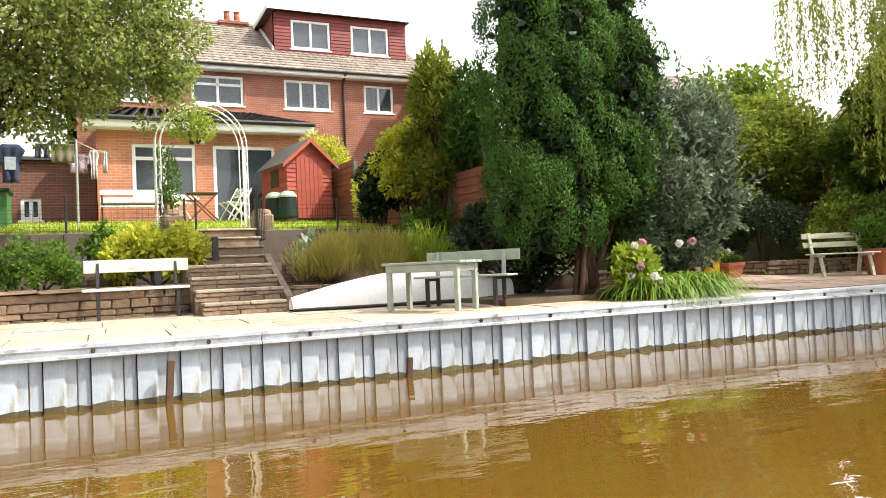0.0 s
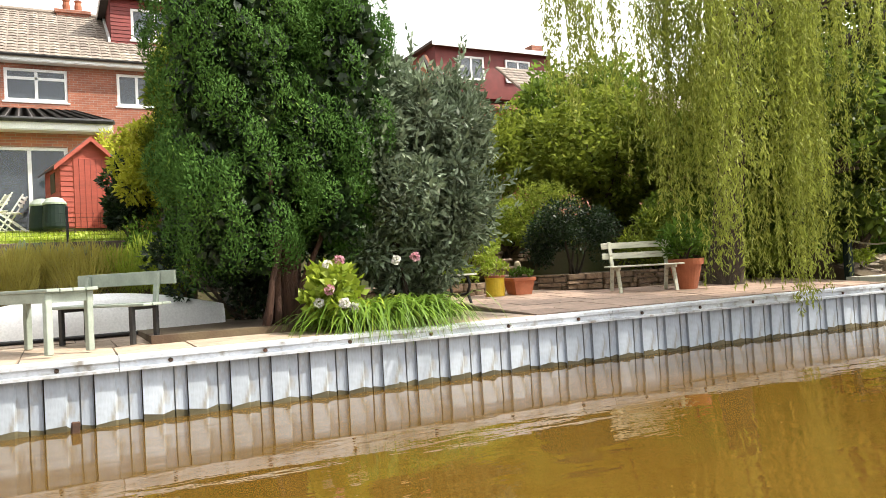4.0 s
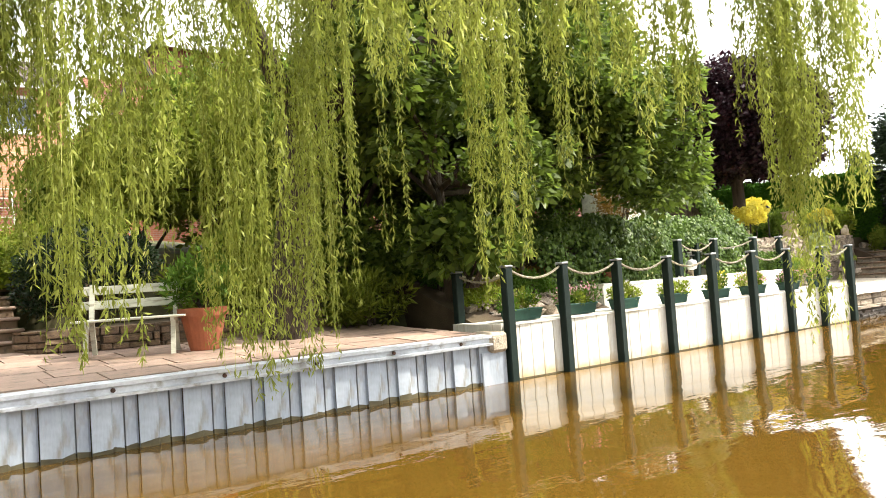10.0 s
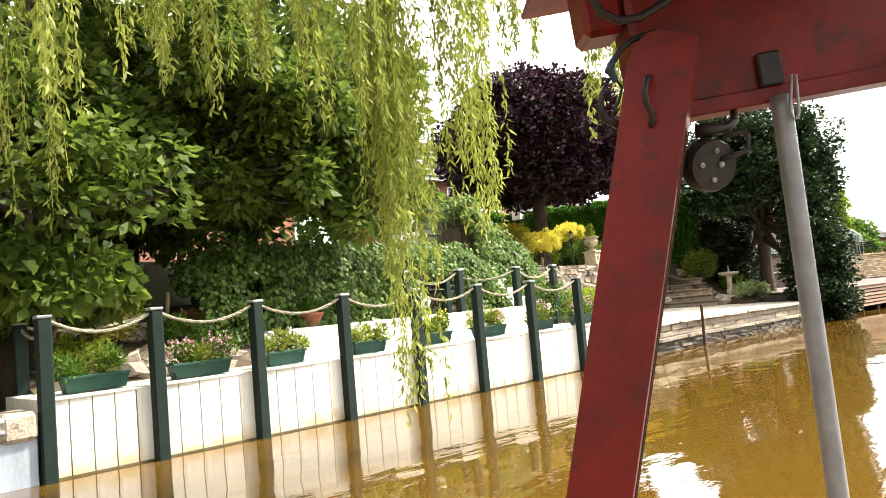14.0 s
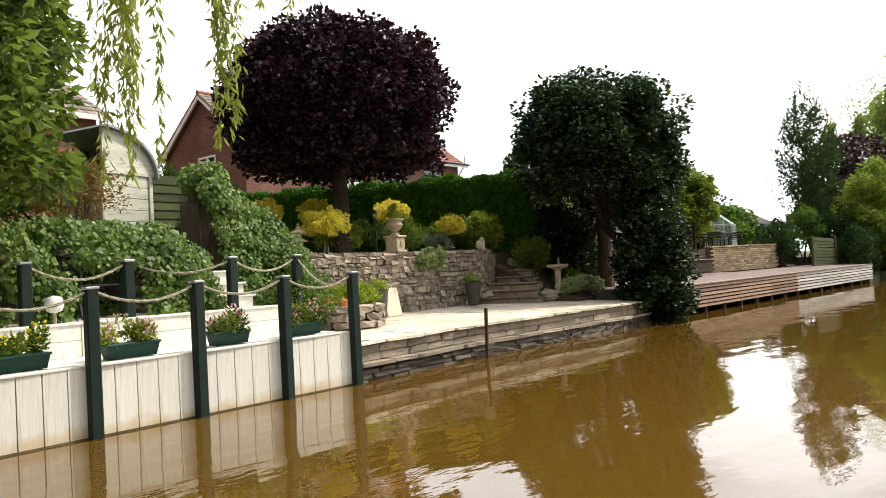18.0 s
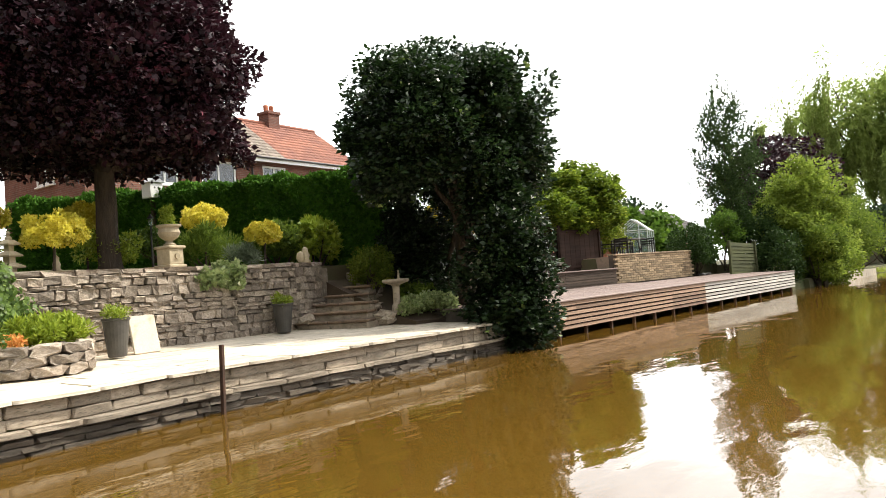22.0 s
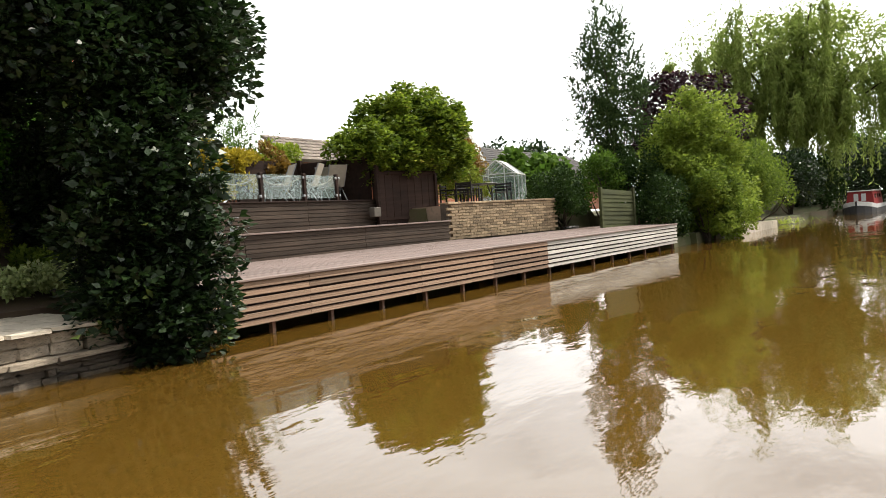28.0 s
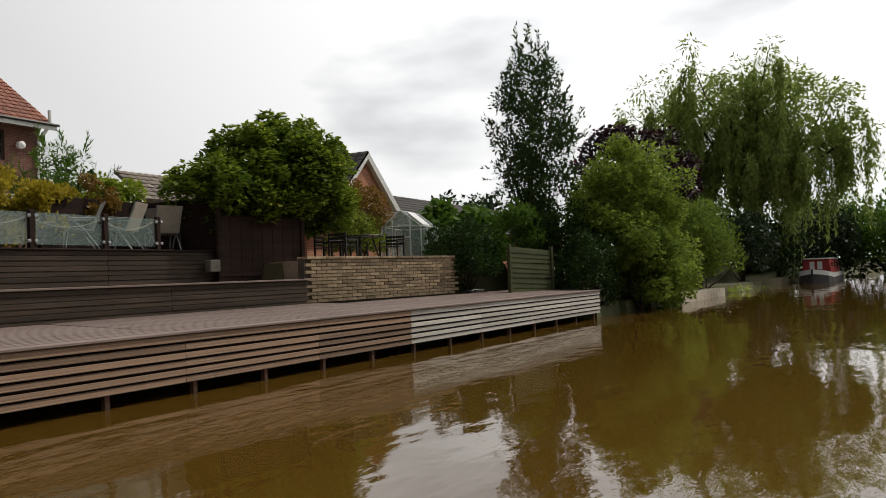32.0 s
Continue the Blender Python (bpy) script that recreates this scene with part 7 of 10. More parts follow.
def boundary_fence():
    f = thing("boundary_fence", "red-brown timber fence panels between concrete posts", "fence")
    a, b = np.array([5.75, 19.6]), np.array([6.35, 11.6])
    n = 5
    for i in range(n + 1):
        p = a + (b - a) * i / n
        zb = 2.6 - 1.3 * i / n
        MB().box(p[0] - 0.05, p[1] - 0.05, zb - 0.4, p[0] + 0.05, p[1] + 0.05, zb + 1.65, ch=0.008).obj("concrete_post", POSTGREY, f)
        if i == n:
            break
        q = a + (b - a) * (i + 1) / n
        zc = 2.6 - 1.3 * (i + 0.5) / n
        ln = np.linalg.norm(q - p)
        pan = new("panel")
        pan.parent = f
        pan.matrix_local = pose(p[0], p[1], zc, 0, 0, math.degrees(math.atan2(q[1] - p[1], q[0] - p[0])))
        for k in range(11):
            MB().prism([(-0.012, k * 0.145), (0.006, k * 0.145 + 0.15), (0.012, k * 0.145 + 0.15), (0.004, k * 0.145)], 0.05, ln - 0.05).obj("board", FENCERED, pan)
        MB().box(0.05, -0.02, -0.3, ln - 0.05, 0.02, 0.0).obj("gravel_board", POSTGREY, pan)


boundary_fence()


# ---- waterside terrace: benches, pots, little steps ----
def slat_bench(name, label, at, rz, length, slat_m, leg_m, iron=False):
    b = thing(name, label, "bench", at, rz)
    h = length / 2
    for k in range(3):
        MB().box(-h, -0.30 + k * 0.15, 0.41, h, -0.17 + k * 0.15, 0.435, ch=0.006).obj("seat_slat", slat_m, b)
    for k in range(2):
        o = MB().box(-h, -0.012, -0.05, h, 0.012, 0.05, ch=0.005).obj("back_slat", slat_m, b)
        o.location, o.rotation_euler = (0, 0.20 + 0.035 * k, 0.60 + 0.17 * k), (-0.2, 0, 0)
    for x in (-h + 0.14, h - 0.14):
        if iron:
            for pts in ([(x, -0.28, 0.0), (x, -0.22, 0.14), (x, -0.27, 0.28), (x, -0.22, 0.40)], [(x, 0.22, 0), (x, 0.10, 0.16), (x, 0.13, 0.38), (x, 0.20, 0.55), (x, 0.26, 0.82)], [(x, -0.25, 0.4), (x, 0.13, 0.4)], [(x, -0.24, 0.15), (x, 0.0, 0.10), (x, 0.12, 0.17)]):
                MB().tube(pts, 0.022, 7).obj("iron_leg", leg_m, b)
        else:
            MB().prism([(-0.30, 0), (-0.25, 0), (-0.12, 0.41), (-0.18, 0.41)], x - 0.025, x + 0.025).obj("front_leg", leg_m, b, fix=True)
            MB().prism([(0.22, 0), (0.27, 0), (0.16, 0.42), (0.27, 0.84), (0.23, 0.84), (0.10, 0.42)], x - 0.025, x + 0.025).obj("back_leg", leg_m, b, fix=True)
            MB().box(x - 0.02, -0.28, 0.365, x + 0.02, 0.16, 0.41).obj("seat_rail", leg_m, b)
    return b


slat_bench("slatted_bench", "white slatted wooden bench beside the willow trunk", (12.66, 9.75, 0.74), -24, 1.2, CREAMBENCH, CREAMBENCH)
slat_bench("iron_bench", "white slatted bench with curly black iron legs", (9.0, 10.1, 0.76), 20, 1.25, CREAMBENCH, BLACKMETAL, iron=True)


def pots():
    p = thing("yellow_pot", "bright yellow glazed pot with a terracotta rim", "pot", (10.45, 10.78, 0.795))
    MB().lathe([(0.15, 0), (0.155, 0.02), (0.155, 0.28), (0.165, 0.29), (0.165, 0.31), (0.14, 0.31)], 24).obj("body", YPOT, p)
    MB().lathe([(0.168, 0.30), (0.172, 0.31), (0.172, 0.335), (0.12, 0.335)], 24).obj("rim", TERRA, p)
    q = thing("square_pot", "square terracotta planter with sloping sides", "pot", (10.92, 10.78, 0.795))
    vs = [(-0.15, -0.13, 0), (0.15, -0.13, 0), (0.15, 0.13, 0), (-0.15, 0.13, 0), (-0.2, -0.17, 0.24), (0.2, -0.17, 0.24), (0.2, 0.17, 0.24), (-0.2, 0.17, 0.24)]
    MB().add(vs, [(3, 2, 1, 0), (0, 1, 5, 4), (1, 2, 6, 5), (2, 3, 7, 6), (3, 0, 4, 7)]).box(-0.22, -0.19, 0.22, 0.22, 0.19, 0.28, ch=0.008).obj("body", TERRA, q)
    MB().box(-0.19, -0.16, 0.26, 0.19, 0.16, 0.285).obj("compost", SOIL, q)
    s = MB().lathe([(0.06, 0), (0.075, 0.04), (0.06, 0.10), (0.045, 0.13), (0.05, 0.16), (0.06, 0.20), (0.04, 0.25), (0.01, 0.27)], 14).obj("figurine", CONC, None, smooth=True)
    s.location = (10.92, 10.80, 1.08)
    tagged(s, "small pale stone figurine in the terracotta planter", "figurine")
    r = thing("round_pot", "large terracotta flowerpot with a thick rim", "pot", (13.42, 9.55, 0.73))
    MB().lathe([(0.17, 0), (0.26, 0.40), (0.29, 0.40), (0.30, 0.50), (0.26, 0.50), (0.24, 0.44), (0.01, 0.44)], 26).obj("body", TERRA, r)
    b = thing("clay_pot", "brown clay bowl planter on the second terrace", "pot", (20.85, 9.45, 1.14))
    MB().lathe([(0.10, 0), (0.17, 0.14), (0.19, 0.15), (0.19, 0.19), (0.16, 0.19)], 20).obj("body", TERRA, b)


pots()
shrub("pot_plant", "leafy green plant in the yellow pot", (10.45, 10.78, 1.115), (0.22, 0.2, 0.13), 500, L_LIME, 301, 0.06, 0.03, 14, (0.4, 0.7), stems=False)
shrub("pot_plant", "trailing green plant in the square terracotta planter", (10.92, 10.74, 1.075), (0.24, 0.18, 0.07), 350, L_GREEN, 302, 0.05, 0.03, 12, (0.4, 0.7), stems=False)
shrub("pot_plant", "green fern-like plant in the big terracotta pot", (13.42, 9.55, 1.17), (0.35, 0.35, 0.34), 1100, L_GREEN, 303, 0.12, 0.03, 20, (0.3, 0.6), up=0.6)
shrub("pot_plant", "small leafy plant in the clay bowl", (20.85, 9.45, 1.32), (0.16, 0.16, 0.1), 350, L_GREEN, 304, 0.05, 0.03, 12, (0.4, 0.7), stems=False)


def terrace_walls():
    w = thing("wall_terrace", "low curved brown stone bed wall at the back of the terrace", "wall", kind="structure")
    pts = [(8.2, 11.35), (9.6, 11.2), (10.3, 11.25), (11.2, 11.6)]
    for (xa, ya), (xb, yb) in zip(pts, pts[1:]):
        wall_core(w, xa, xb, ya, yb, 0.5, 1.0, 0.3)
        courses(w, STONE, xa, xb, ya, yb, 0.7, 1.02, 0.10, 0.36, 0.16, int(xa * 10) + 3, rough=0.14)
    pts = [(11.72, 11.35), (11.95, 10.85), (12.5, 10.6), (13.2, 10.55), (13.9, 10.6), (16.6, 10.9)]
    for (xa, ya), (xb, yb) in zip(pts, pts[1:]):
        wall_core(w, xa, xb, ya, yb, 0.5, 1.06, 0.25)
        courses(w, STONE, xa, xb, ya, yb, 0.7, 1.08, 0.085, 0.26, 0.14, int(xa * 10) + 5, rough=0.1)
    bed = MB().box(12.05, 10.95, 0.5, 16.6, 13.7, 1.05).box(7.0, 11.5, 0.5, 11.1, 14.6, 1.0).obj("planting_bed", SOIL)
    tagged(bed, "dark soil bed behind the terrace wall", "soil", kind="structure")
    # little steps up and the dry-stone wall behind
    s = thing("terrace_steps", "brown stone steps climbing to the upper garden", "steps", kind="structure")
    z = 0.80
    for i in range(5):
        MB().box(11.15, 11.55 + 0.30 * i, z - 0.2, 11.85, 13.6, z + 0.12, ch=0.015).obj("riser", STONE, s)
        MB().box(11.12, 11.52 + 0.30 * i, z + 0.12, 11.88, 11.92 + 0.30 * i, z + 0.165, ch=0.015).obj("tread", FLAGPINK, s)
        z += 0.15
    d = thing("wall_dry_stone", "dry-stone wall of thin flat brown slabs above the steps", "wall", kind="structure")
    wall_core(d, 11.2, 13.3, 13.72, 13.5, 0.9, 2.18, 0.3)
    courses(d, STONE, 11.2, 13.3, 13.7, 13.48, 1.35, 2.2, 0.075, 0.42, 0.2, 331, "slab", 0.1)
    c = thing("rough_boulder", "pale rough boulder under the slatted bench", "boulder", (8.75, 10.75, 0.79))
    o = MB().box(-0.5, -0.5, 0, 0.5, 0.5, 1, ch=0.22)
    rr = random.Random(4)
    o.v = [(x * 0.7 + rr.uniform(-.04, .04), y * 0.25, z * 0.22 + rr.uniform(-.02, .02)) for x, y, z in o.v]
    o.obj("boulder", RUBBLE, c)
    e = MB().box(6.5, 8.92, 0.69, 8.0, 8.97, 0.80, ch=0.008).box(6.5, 8.97, 0.69, 6.55, 9.4, 0.80, ch=0.008).obj("timber_edging", FENCE)
    tagged(e, "weathered timber board edging the cypress bed", "edging")
    b = MB().box(5.0, 8.98, 0.6, 8.2, 11.4, 0.735).obj("planting_bed", SOIL)
    tagged(b, "dry brown soil under the cypress", "soil", kind="structure")


terrace_walls()


# ---- white boarded frontage with posts and ropes ----
POSTS = [16.80, 17.83, 18.96, 20.15, 21.33, 22.52, 23.72, 24.94, 26.12]


def white_front():
    w = thing("canal_wall_white", "white painted vertical boards along the canal edge", "canal wall", kind="structure")
    me = MB().box(-0.5, -0.014, 0, 0.5, 0.014, 1.0, ch=0.0).mesh("board", WHITE)
    sl = MB().box(-0.5, -0.016, -0.1, 0.5, 0.0, 0.018).mesh("waterline_stain", SLIME)
    for a, b in zip(POSTS, POSTS[1:]):
        n = 5
        for i in range(n):
            x = a + (b - a) * (i + 0.5) / n
            y = bank(x) + 0.03
            rz = math.atan2(bank(b) - bank(a), b - a)
            piece("board", me, w, (x, y, -0.5), (0, 0, rz), ((b - a) / n - 0.012, 1, 1.215))
        xm = (a + b) / 2
        piece("waterline_stain", sl, w, (xm, bank(xm) + 0.03, 0), (0, 0, rz), (b - a, 1, 1))
        MB().box(a, bank(xm) + 0.05, -0.6, b, bank(xm) + 0.08, 0.69).obj("backing", MORTAR, w)
        MB().box(a + 0.04, bank(xm) - 0.0, 0.715, b - 0.04, bank(xm) + 0.14, 0.74, ch=0.005).obj("cap_rail", WHITE, w)
    MB().box(16.78, 8.0, -0.2, 26.1, 9.0, 0.735).obj("ledge_floor", WHITE, w)
    # second level
    up = thing("wall_second_level", "white painted raised terrace behind the ledge", "wall", kind="structure")
    for a, b in ((20.0, 21.5), (21.5, 23.0), (23.0, 24.5), (24.5, 25.9)):
        for k in range(2):
            MB().box(a + 0.003, 8.95, 0.737 + 0.19 * k, b - 0.003, 8.99, 0.737 + 0.185 * (k + 1), ch=0.005).obj("riser_board", WHITE, up)
    MB().box(20.0, 8.99, 0.5, 25.9, 11.0, 1.125).obj("terrace_floor", WHITE, up)
    MB().box(20.0, 8.93, 1.105, 25.9, 9.1, 1.135, ch=0.006).obj("nosing", WHITE, up)


def mooring_post(x, y, z0, z1, r=0.062, group="front posts"):
    p = thing("rope_post", "dark green timber post with a pale metal cap", "post", (x, y, z0), random.Random(int(x * 100)).uniform(-8, 8), group)
    h = z1 - z0
    MB().box(-r, -r, 0, r, r, h - 0.03, ch=0.012).obj("shaft", BLACKGREEN, p)
    MB().box(-r - 0.006, -r - 0.006, h - 0.03, r + 0.006, r + 0.006, h + 0.0, ch=0.008).obj("cap", GALV, p)
    return p


def rope(a, b, sag, group):
    pts = []
    n = 14
    for i in range(n + 1):
        t = i / n
        pts.append((a[0] + (b[0] - a[0]) * t, a[1] + (b[1] - a[1]) * t, a[2] + (b[2] - a[2]) * t - sag * 4 * t * (1 - t)))
    o = thing("rope", "pale twisted rope slung between two posts", "rope", (0, 0, 0), group=group)
    for k in range(3):
        q = []
        for i in range(3 * n + 1):
            t = i / (3 * n)
            j = min(int(t * n), n - 1)
            f = t * n - j
            p = [pts[j][c] * (1 - f) + pts[j + 1][c] * f for c in range(3)]
            ang = t * 60 + k * 2.094
            q.append((p[0], p[1] + 0.009 * math.cos(ang), p[2] + 0.009 * math.sin(ang)))
        MB().tube(q, 0.0105, 5).obj("strand", ROPE, o)


white_front()
tops = []
for x in POSTS:
    y = bank(x) - 0.03
    mooring_post(x, y, -0.6, 1.50 + 0.006 * (x - 17))
    tops.append((x, y - 0.0, 1.44 + 0.006 * (x - 17)))
for a, b in zip(tops, tops[1:]):
    rope((a[0] + 0.06, *a[1:]), (b[0] - 0.06, *b[1:]), 0.13, "front ropes")
BACKP = [(16.95, 9.05, 0.6, 1.48), (22.48, 9.15, 1.12, 1.86), (23.70, 9.15, 1.12, 1.86), (23.98, 9.75, 1.12, 1.92), (25.28, 9.2, 1.12, 1.87), (26.55, 9.3, 0.66, 1.88)]
for x, y, z0, z1 in BACKP:
    mooring_post(x, y, z0, z1, group="back posts")
for (a, b) in ((1, 2), (3, 4), (4, 5)):
    rope((BACKP[a][0] + 0.06, BACKP[a][1], BACKP[a][3] - 0.07), (BACKP[b][0] - 0.06, BACKP[b][1], BACKP[b][3] - 0.07), 0.16, "back ropes")
rope((16.86, 7.9, 1.40), (16.95, 9.0, 1.40), 0.1, "back ropes")
rope((26.12, 7.72, 1.44), (26.55, 9.25, 1.8), 0.2, "back ropes")
rope((17.0, 9.05, 1.42), (18.7, 9.6, 1.55), 0.12, "back ropes")
st = MB().box(-0.025, -0.025, 0, 0.025, 0.025, 1.0, ch=0.006).obj("wooden_stake", FENCE)
st.location, st.rotation_euler = (18.72, 9.62, 0.75), (0.05, 0.08, 0)
tagged(st, "pale thin wooden stake in the rockery", "stake")


def trough(x, y, z, w, flower, seed, green=L_GREEN):
    t = thing("plant_trough", "dark green plastic flower trough on the white ledge", "trough", (x, y, z), -1, "flower troughs")
    vs = [(-w * 0.45, -0.07, 0), (w * 0.45, -0.07, 0), (w * 0.45, 0.07, 0), (-w * 0.45, 0.07, 0), (-w / 2, -0.1, 0.15), (w / 2, -0.1, 0.15), (w / 2, 0.1, 0.15), (-w / 2, 0.1, 0.15)]
    MB().add(vs, [(3, 2, 1, 0), (0, 1, 5, 4), (1, 2, 6, 5), (2, 3, 7, 6), (3, 0, 4, 7)]).obj("body", TROUGH, t)
    MB().box(-w / 2 - 0.012, -0.112, 0.135, w / 2 + 0.012, 0.112, 0.16, ch=0.005).obj("rim", TROUGH, t)
    MB().box(-w / 2 + 0.01, -0.09, 0.13, w / 2 - 0.01, 0.09, 0.15).obj("compost", SOIL, t)
    rng = np.random.default_rng(seed)
    # three bedding plants in each trough, some taller, some in flower
    for j in range(3):
        tall = rng.uniform(0.10, 0.24)
        cc = np.stack([rng.normal(0, w * 0.09, 7), rng.normal(0, 0.05, 7), rng.uniform(0.02, tall, 7)], axis=1)
        p, d = clump_points(cc, rng.uniform(0.05, 0.11, 7), 320, rng, 0.2)
        p[:, 2] = np.maximum(p[:, 2], 0.0)
        o = quads("trough_plant", green if j != 1 else L_LEMON, leaf_quads(p, d + [0, 0, 0.6], rng, 0.06, 0.026, 0.5), None)
        o.location = (x + (j - 1) * w * 0.32, y, z + 0.145)
        tagged(o, "leafy bedding plant growing in the flower trough", "plant", "trough plants")
        if flower and j != 1:
            p, d = clump_points(cc + [0, 0, 0.06], np.full(7, 0.08), 110, rng, 0.6)
            f = quads("blossom", flower, leaf_quads(p, d + [0, 0, 0.3], rng, 0.034, 0.034, 0.8), o)
            tagged(f, kind="stuff")


for k, (x, w, f, g) in enumerate([(17.35, 0.62, None, L_GREEN), (18.45, 0.66, P_PINK, L_GREEN), (19.5, 0.5, P_WHITE, L_LIME), (20.75, 0.52, P_WHITE, L_LIME), (21.95, 0.55, L_YELLOW, L_GREEN), (23.1, 0.6, P_PINK, L_LIME), (24.35, 0.5, P_PINK, L_GREEN), (25.5, 0.55, P_PINK, L_GREEN)]):
    trough(x, bank(x) + 0.32, 0.745, w, f, 400 + k, g)


def white_stairs():
    s = thing("white_steps", "white painted wooden steps up through the ivy", "steps", kind="structure")
    for i in range(3):
        MB().box(25.3 + 0.04 * i, 9.5 + 0.27 * i, 1.12 + 0.19 * i, 25.85 + 0.04 * i, 11.2, 1.12 + 0.19 * (i + 1) - 0.03, ch=0.006).obj("riser", WHITE, s)
        MB().box(25.27 + 0.04 * i, 9.46 + 0.27 * i, 1.12 + 0.19 * (i + 1) - 0.03, 25.88 + 0.04 * i, 9.8 + 0.27 * i, 1.12 + 0.19 * (i + 1), ch=0.006).obj("tread", WHITE, s)


def iron_seat():
    b = thing("wrought_iron_seat", "black wrought-iron garden seat on the white terrace", "bench", (23.85, 9.95, 1.13), 4)
    for x in (-0.5, 0.5):
        MB().tube([(x, -0.25, 0), (x, -0.18, 0.2), (x, -0.22, 0.42), (x, 0.2, 0.42)], 0.02, 6).obj("leg", BLACKMETAL, b)
        MB().tube([(x, 0.3, 0), (x, 0.2, 0.22), (x, 0.24, 0.5), (x, 0.32, 0.85)], 0.02, 6).obj("back_leg", BLACKMETAL, b)
        MB().tube([(x, 0.27, 0.6), (x, 0.0, 0.66), (x, -0.24, 0.6), (x, -0.22, 0.45)], 0.018, 6).obj("arm", BLACKMETAL, b)
    for k in range(5):
        MB().box(-0.52, -0.22 + k * 0.085, 0.42, 0.52, -0.16 + k * 0.085, 0.44, ch=0.003).obj("seat_slat", BLACKMETAL, b)
    for k in range(11):
        x = -0.45 + 0.09 * k
        MB().tube([(x, 0.24, 0.45), (x, 0.31, 0.80 + 0.05 * math.cos(x * 3))], 0.008, 5).obj("back_bar", BLACKMETAL, b)
    MB().tube([(-0.5, 0.32, 0.83), (-0.25, 0.32, 0.88), (0, 0.32, 0.90), (0.25, 0.32, 0.88), (0.5, 0.32, 0.83)], 0.016, 6).obj("top_rail", BLACKMETAL, b)
    g = MB().lathe([(0.02, -0.1), (0.08, -0.08), (0.105, 0), (0.08, 0.08), (0.01, 0.1)], 18).obj("round_ornament", PVC, None, smooth=True)
    g.matrix_world = pose(22.75, 9.05, 1.36)
    tagged(g, "pale round glass garden ornament on the ledge", "ornament")
    stem = MB().tube([(22.75, 9.05, 1.125), (22.75, 9.05, 1.27)], 0.02, 8).obj("stem", CONC, g)
    stem.matrix_parent_inverse = g.matrix_world.inverted()


white_stairs()
iron_seat()


def rockery():
    r = random.Random(77)
    ms = [stone_mesh("rock", RUBBLE, 800 + k, 0.5, 0.2) for k in range(5)]
    for i in range(58):
        x = r.uniform(17.2, 19.9)
        t = r.random()
        y = 8.75 + 1.7 * t
        z = 0.72 + 0.75 * t * (1 - abs(x - 18.6) / 2.6)
        s = r.uniform(0.14, 0.34)
        o = new("rock", r.choice(ms))
        o.location, o.rotation_euler, o.scale = (x, y, z), (r.uniform(-.3, .3), r.uniform(-.3, .3), r.uniform(0, 6)), (s * 1.4, s, s * 0.7)
        tagged(o, "rough buff rockery stone half sunk in soil", "rock", "rockery stones")
    b = MB().prism([(8.7, 0.5), (8.7, 0.68), (10.4, 1.35), (11.2, 1.5), (11.2, 0.5)], 17.0, 20.0).obj("rockery_bed", SOIL)
    tagged(b, "brown earth slope of the rockery", "soil", kind="structure")


rockery()


def curved_shed():
    s = thing("curved_roof_shed", "pale wooden arbour shed with a curved grey felt roof", "shed", (25.55, 12.4, 2.2), 12)
    for k in range(6):
        MB().box(-0.5, -0.02, 0.05 + k * 0.2, 0.42, 0.0, 0.24 + k * 0.2, ch=0.004).obj("board", CREAMBENCH, s)
    for x in (-0.55, 0.44):
        MB().box(x - 0.04, -0.05, 0, x + 0.04, 0.03, 1.30, ch=0.008).obj("post", CREAMBENCH, s)
    MB().box(-0.5, 0.0, 0, 0.42, 1.2, 1.25).obj("body", CREAMBENCH, s)
    arc = [(0.5 * 1.1 - 1.1 * (1 - math.cos(a)), 1.25 + 0.8 * math.sin(a)) for a in [math.pi / 2 * k / 10 for k in range(11)]]
    inner = [(x - 0.03, z - 0.04) for x, z in reversed(arc)]
    MB().prism(arc + inner, -0.15, 1.3, "y").obj("curved_roof", GALV, s, fix=True)
    MB().prism(arc + [(-0.55, 1.25)], -0.05, 0.0, "y").obj("end_panel", CREAMBENCH, s, fix=True)
    f = thing("panel_fence", "olive-green overlapping timber fence panels behind the ivy", "fence", (25.98, 12.5, 2.1))
    for j in range(2):
        for k in range(9):
            MB().prism([(-0.015, k * 0.155), (0.004, k * 0.155 + 0.165), (0.012, k * 0.155 + 0.165), (0.0, k * 0.155)], 0.05 + j * 0.95, 0.95 + j * 0.95).obj("board", FENCEOLIVE, f)
        MB().box(-0.05 + j * 0.95, -0.04, -0.2, 0.05 + j * 0.95, 0.05, 1.55, ch=0.008).obj("post", FENCEOLIVE, f)
    h = thing("grey_roof_house", "far house with a grey tiled roof and white gutter", "house")
    MB().box(22.5, 25.2, 2.5, 31.5, 32, 7.4).obj("wall", BRICKR, h)
    tile_roof(h, (22.0, 24.8, 7.4), (31.9, 24.8, 7.4), (30.6, 28.5, 10.2), (22.0, 28.5, 10.2), TILE)
    MB().tube([(31.6, 25.1, 2.6), (31.6, 25.1, 7.4)], 0.05).obj("downpipe", PVC, h)
    MB().box(22.0, 24.74, 7.24, 31.9, 24.8, 7.42).obj("fascia", PVC, h)


curved_shed()


# ---- stone terrace ----
flags("pavement_cream", "sunlit cream stone flags on the low terrace", CREAM, 26.2, 35.3, 3.6, 0.555, 0.66, 0.75, 0.6, 501, front=0.22)


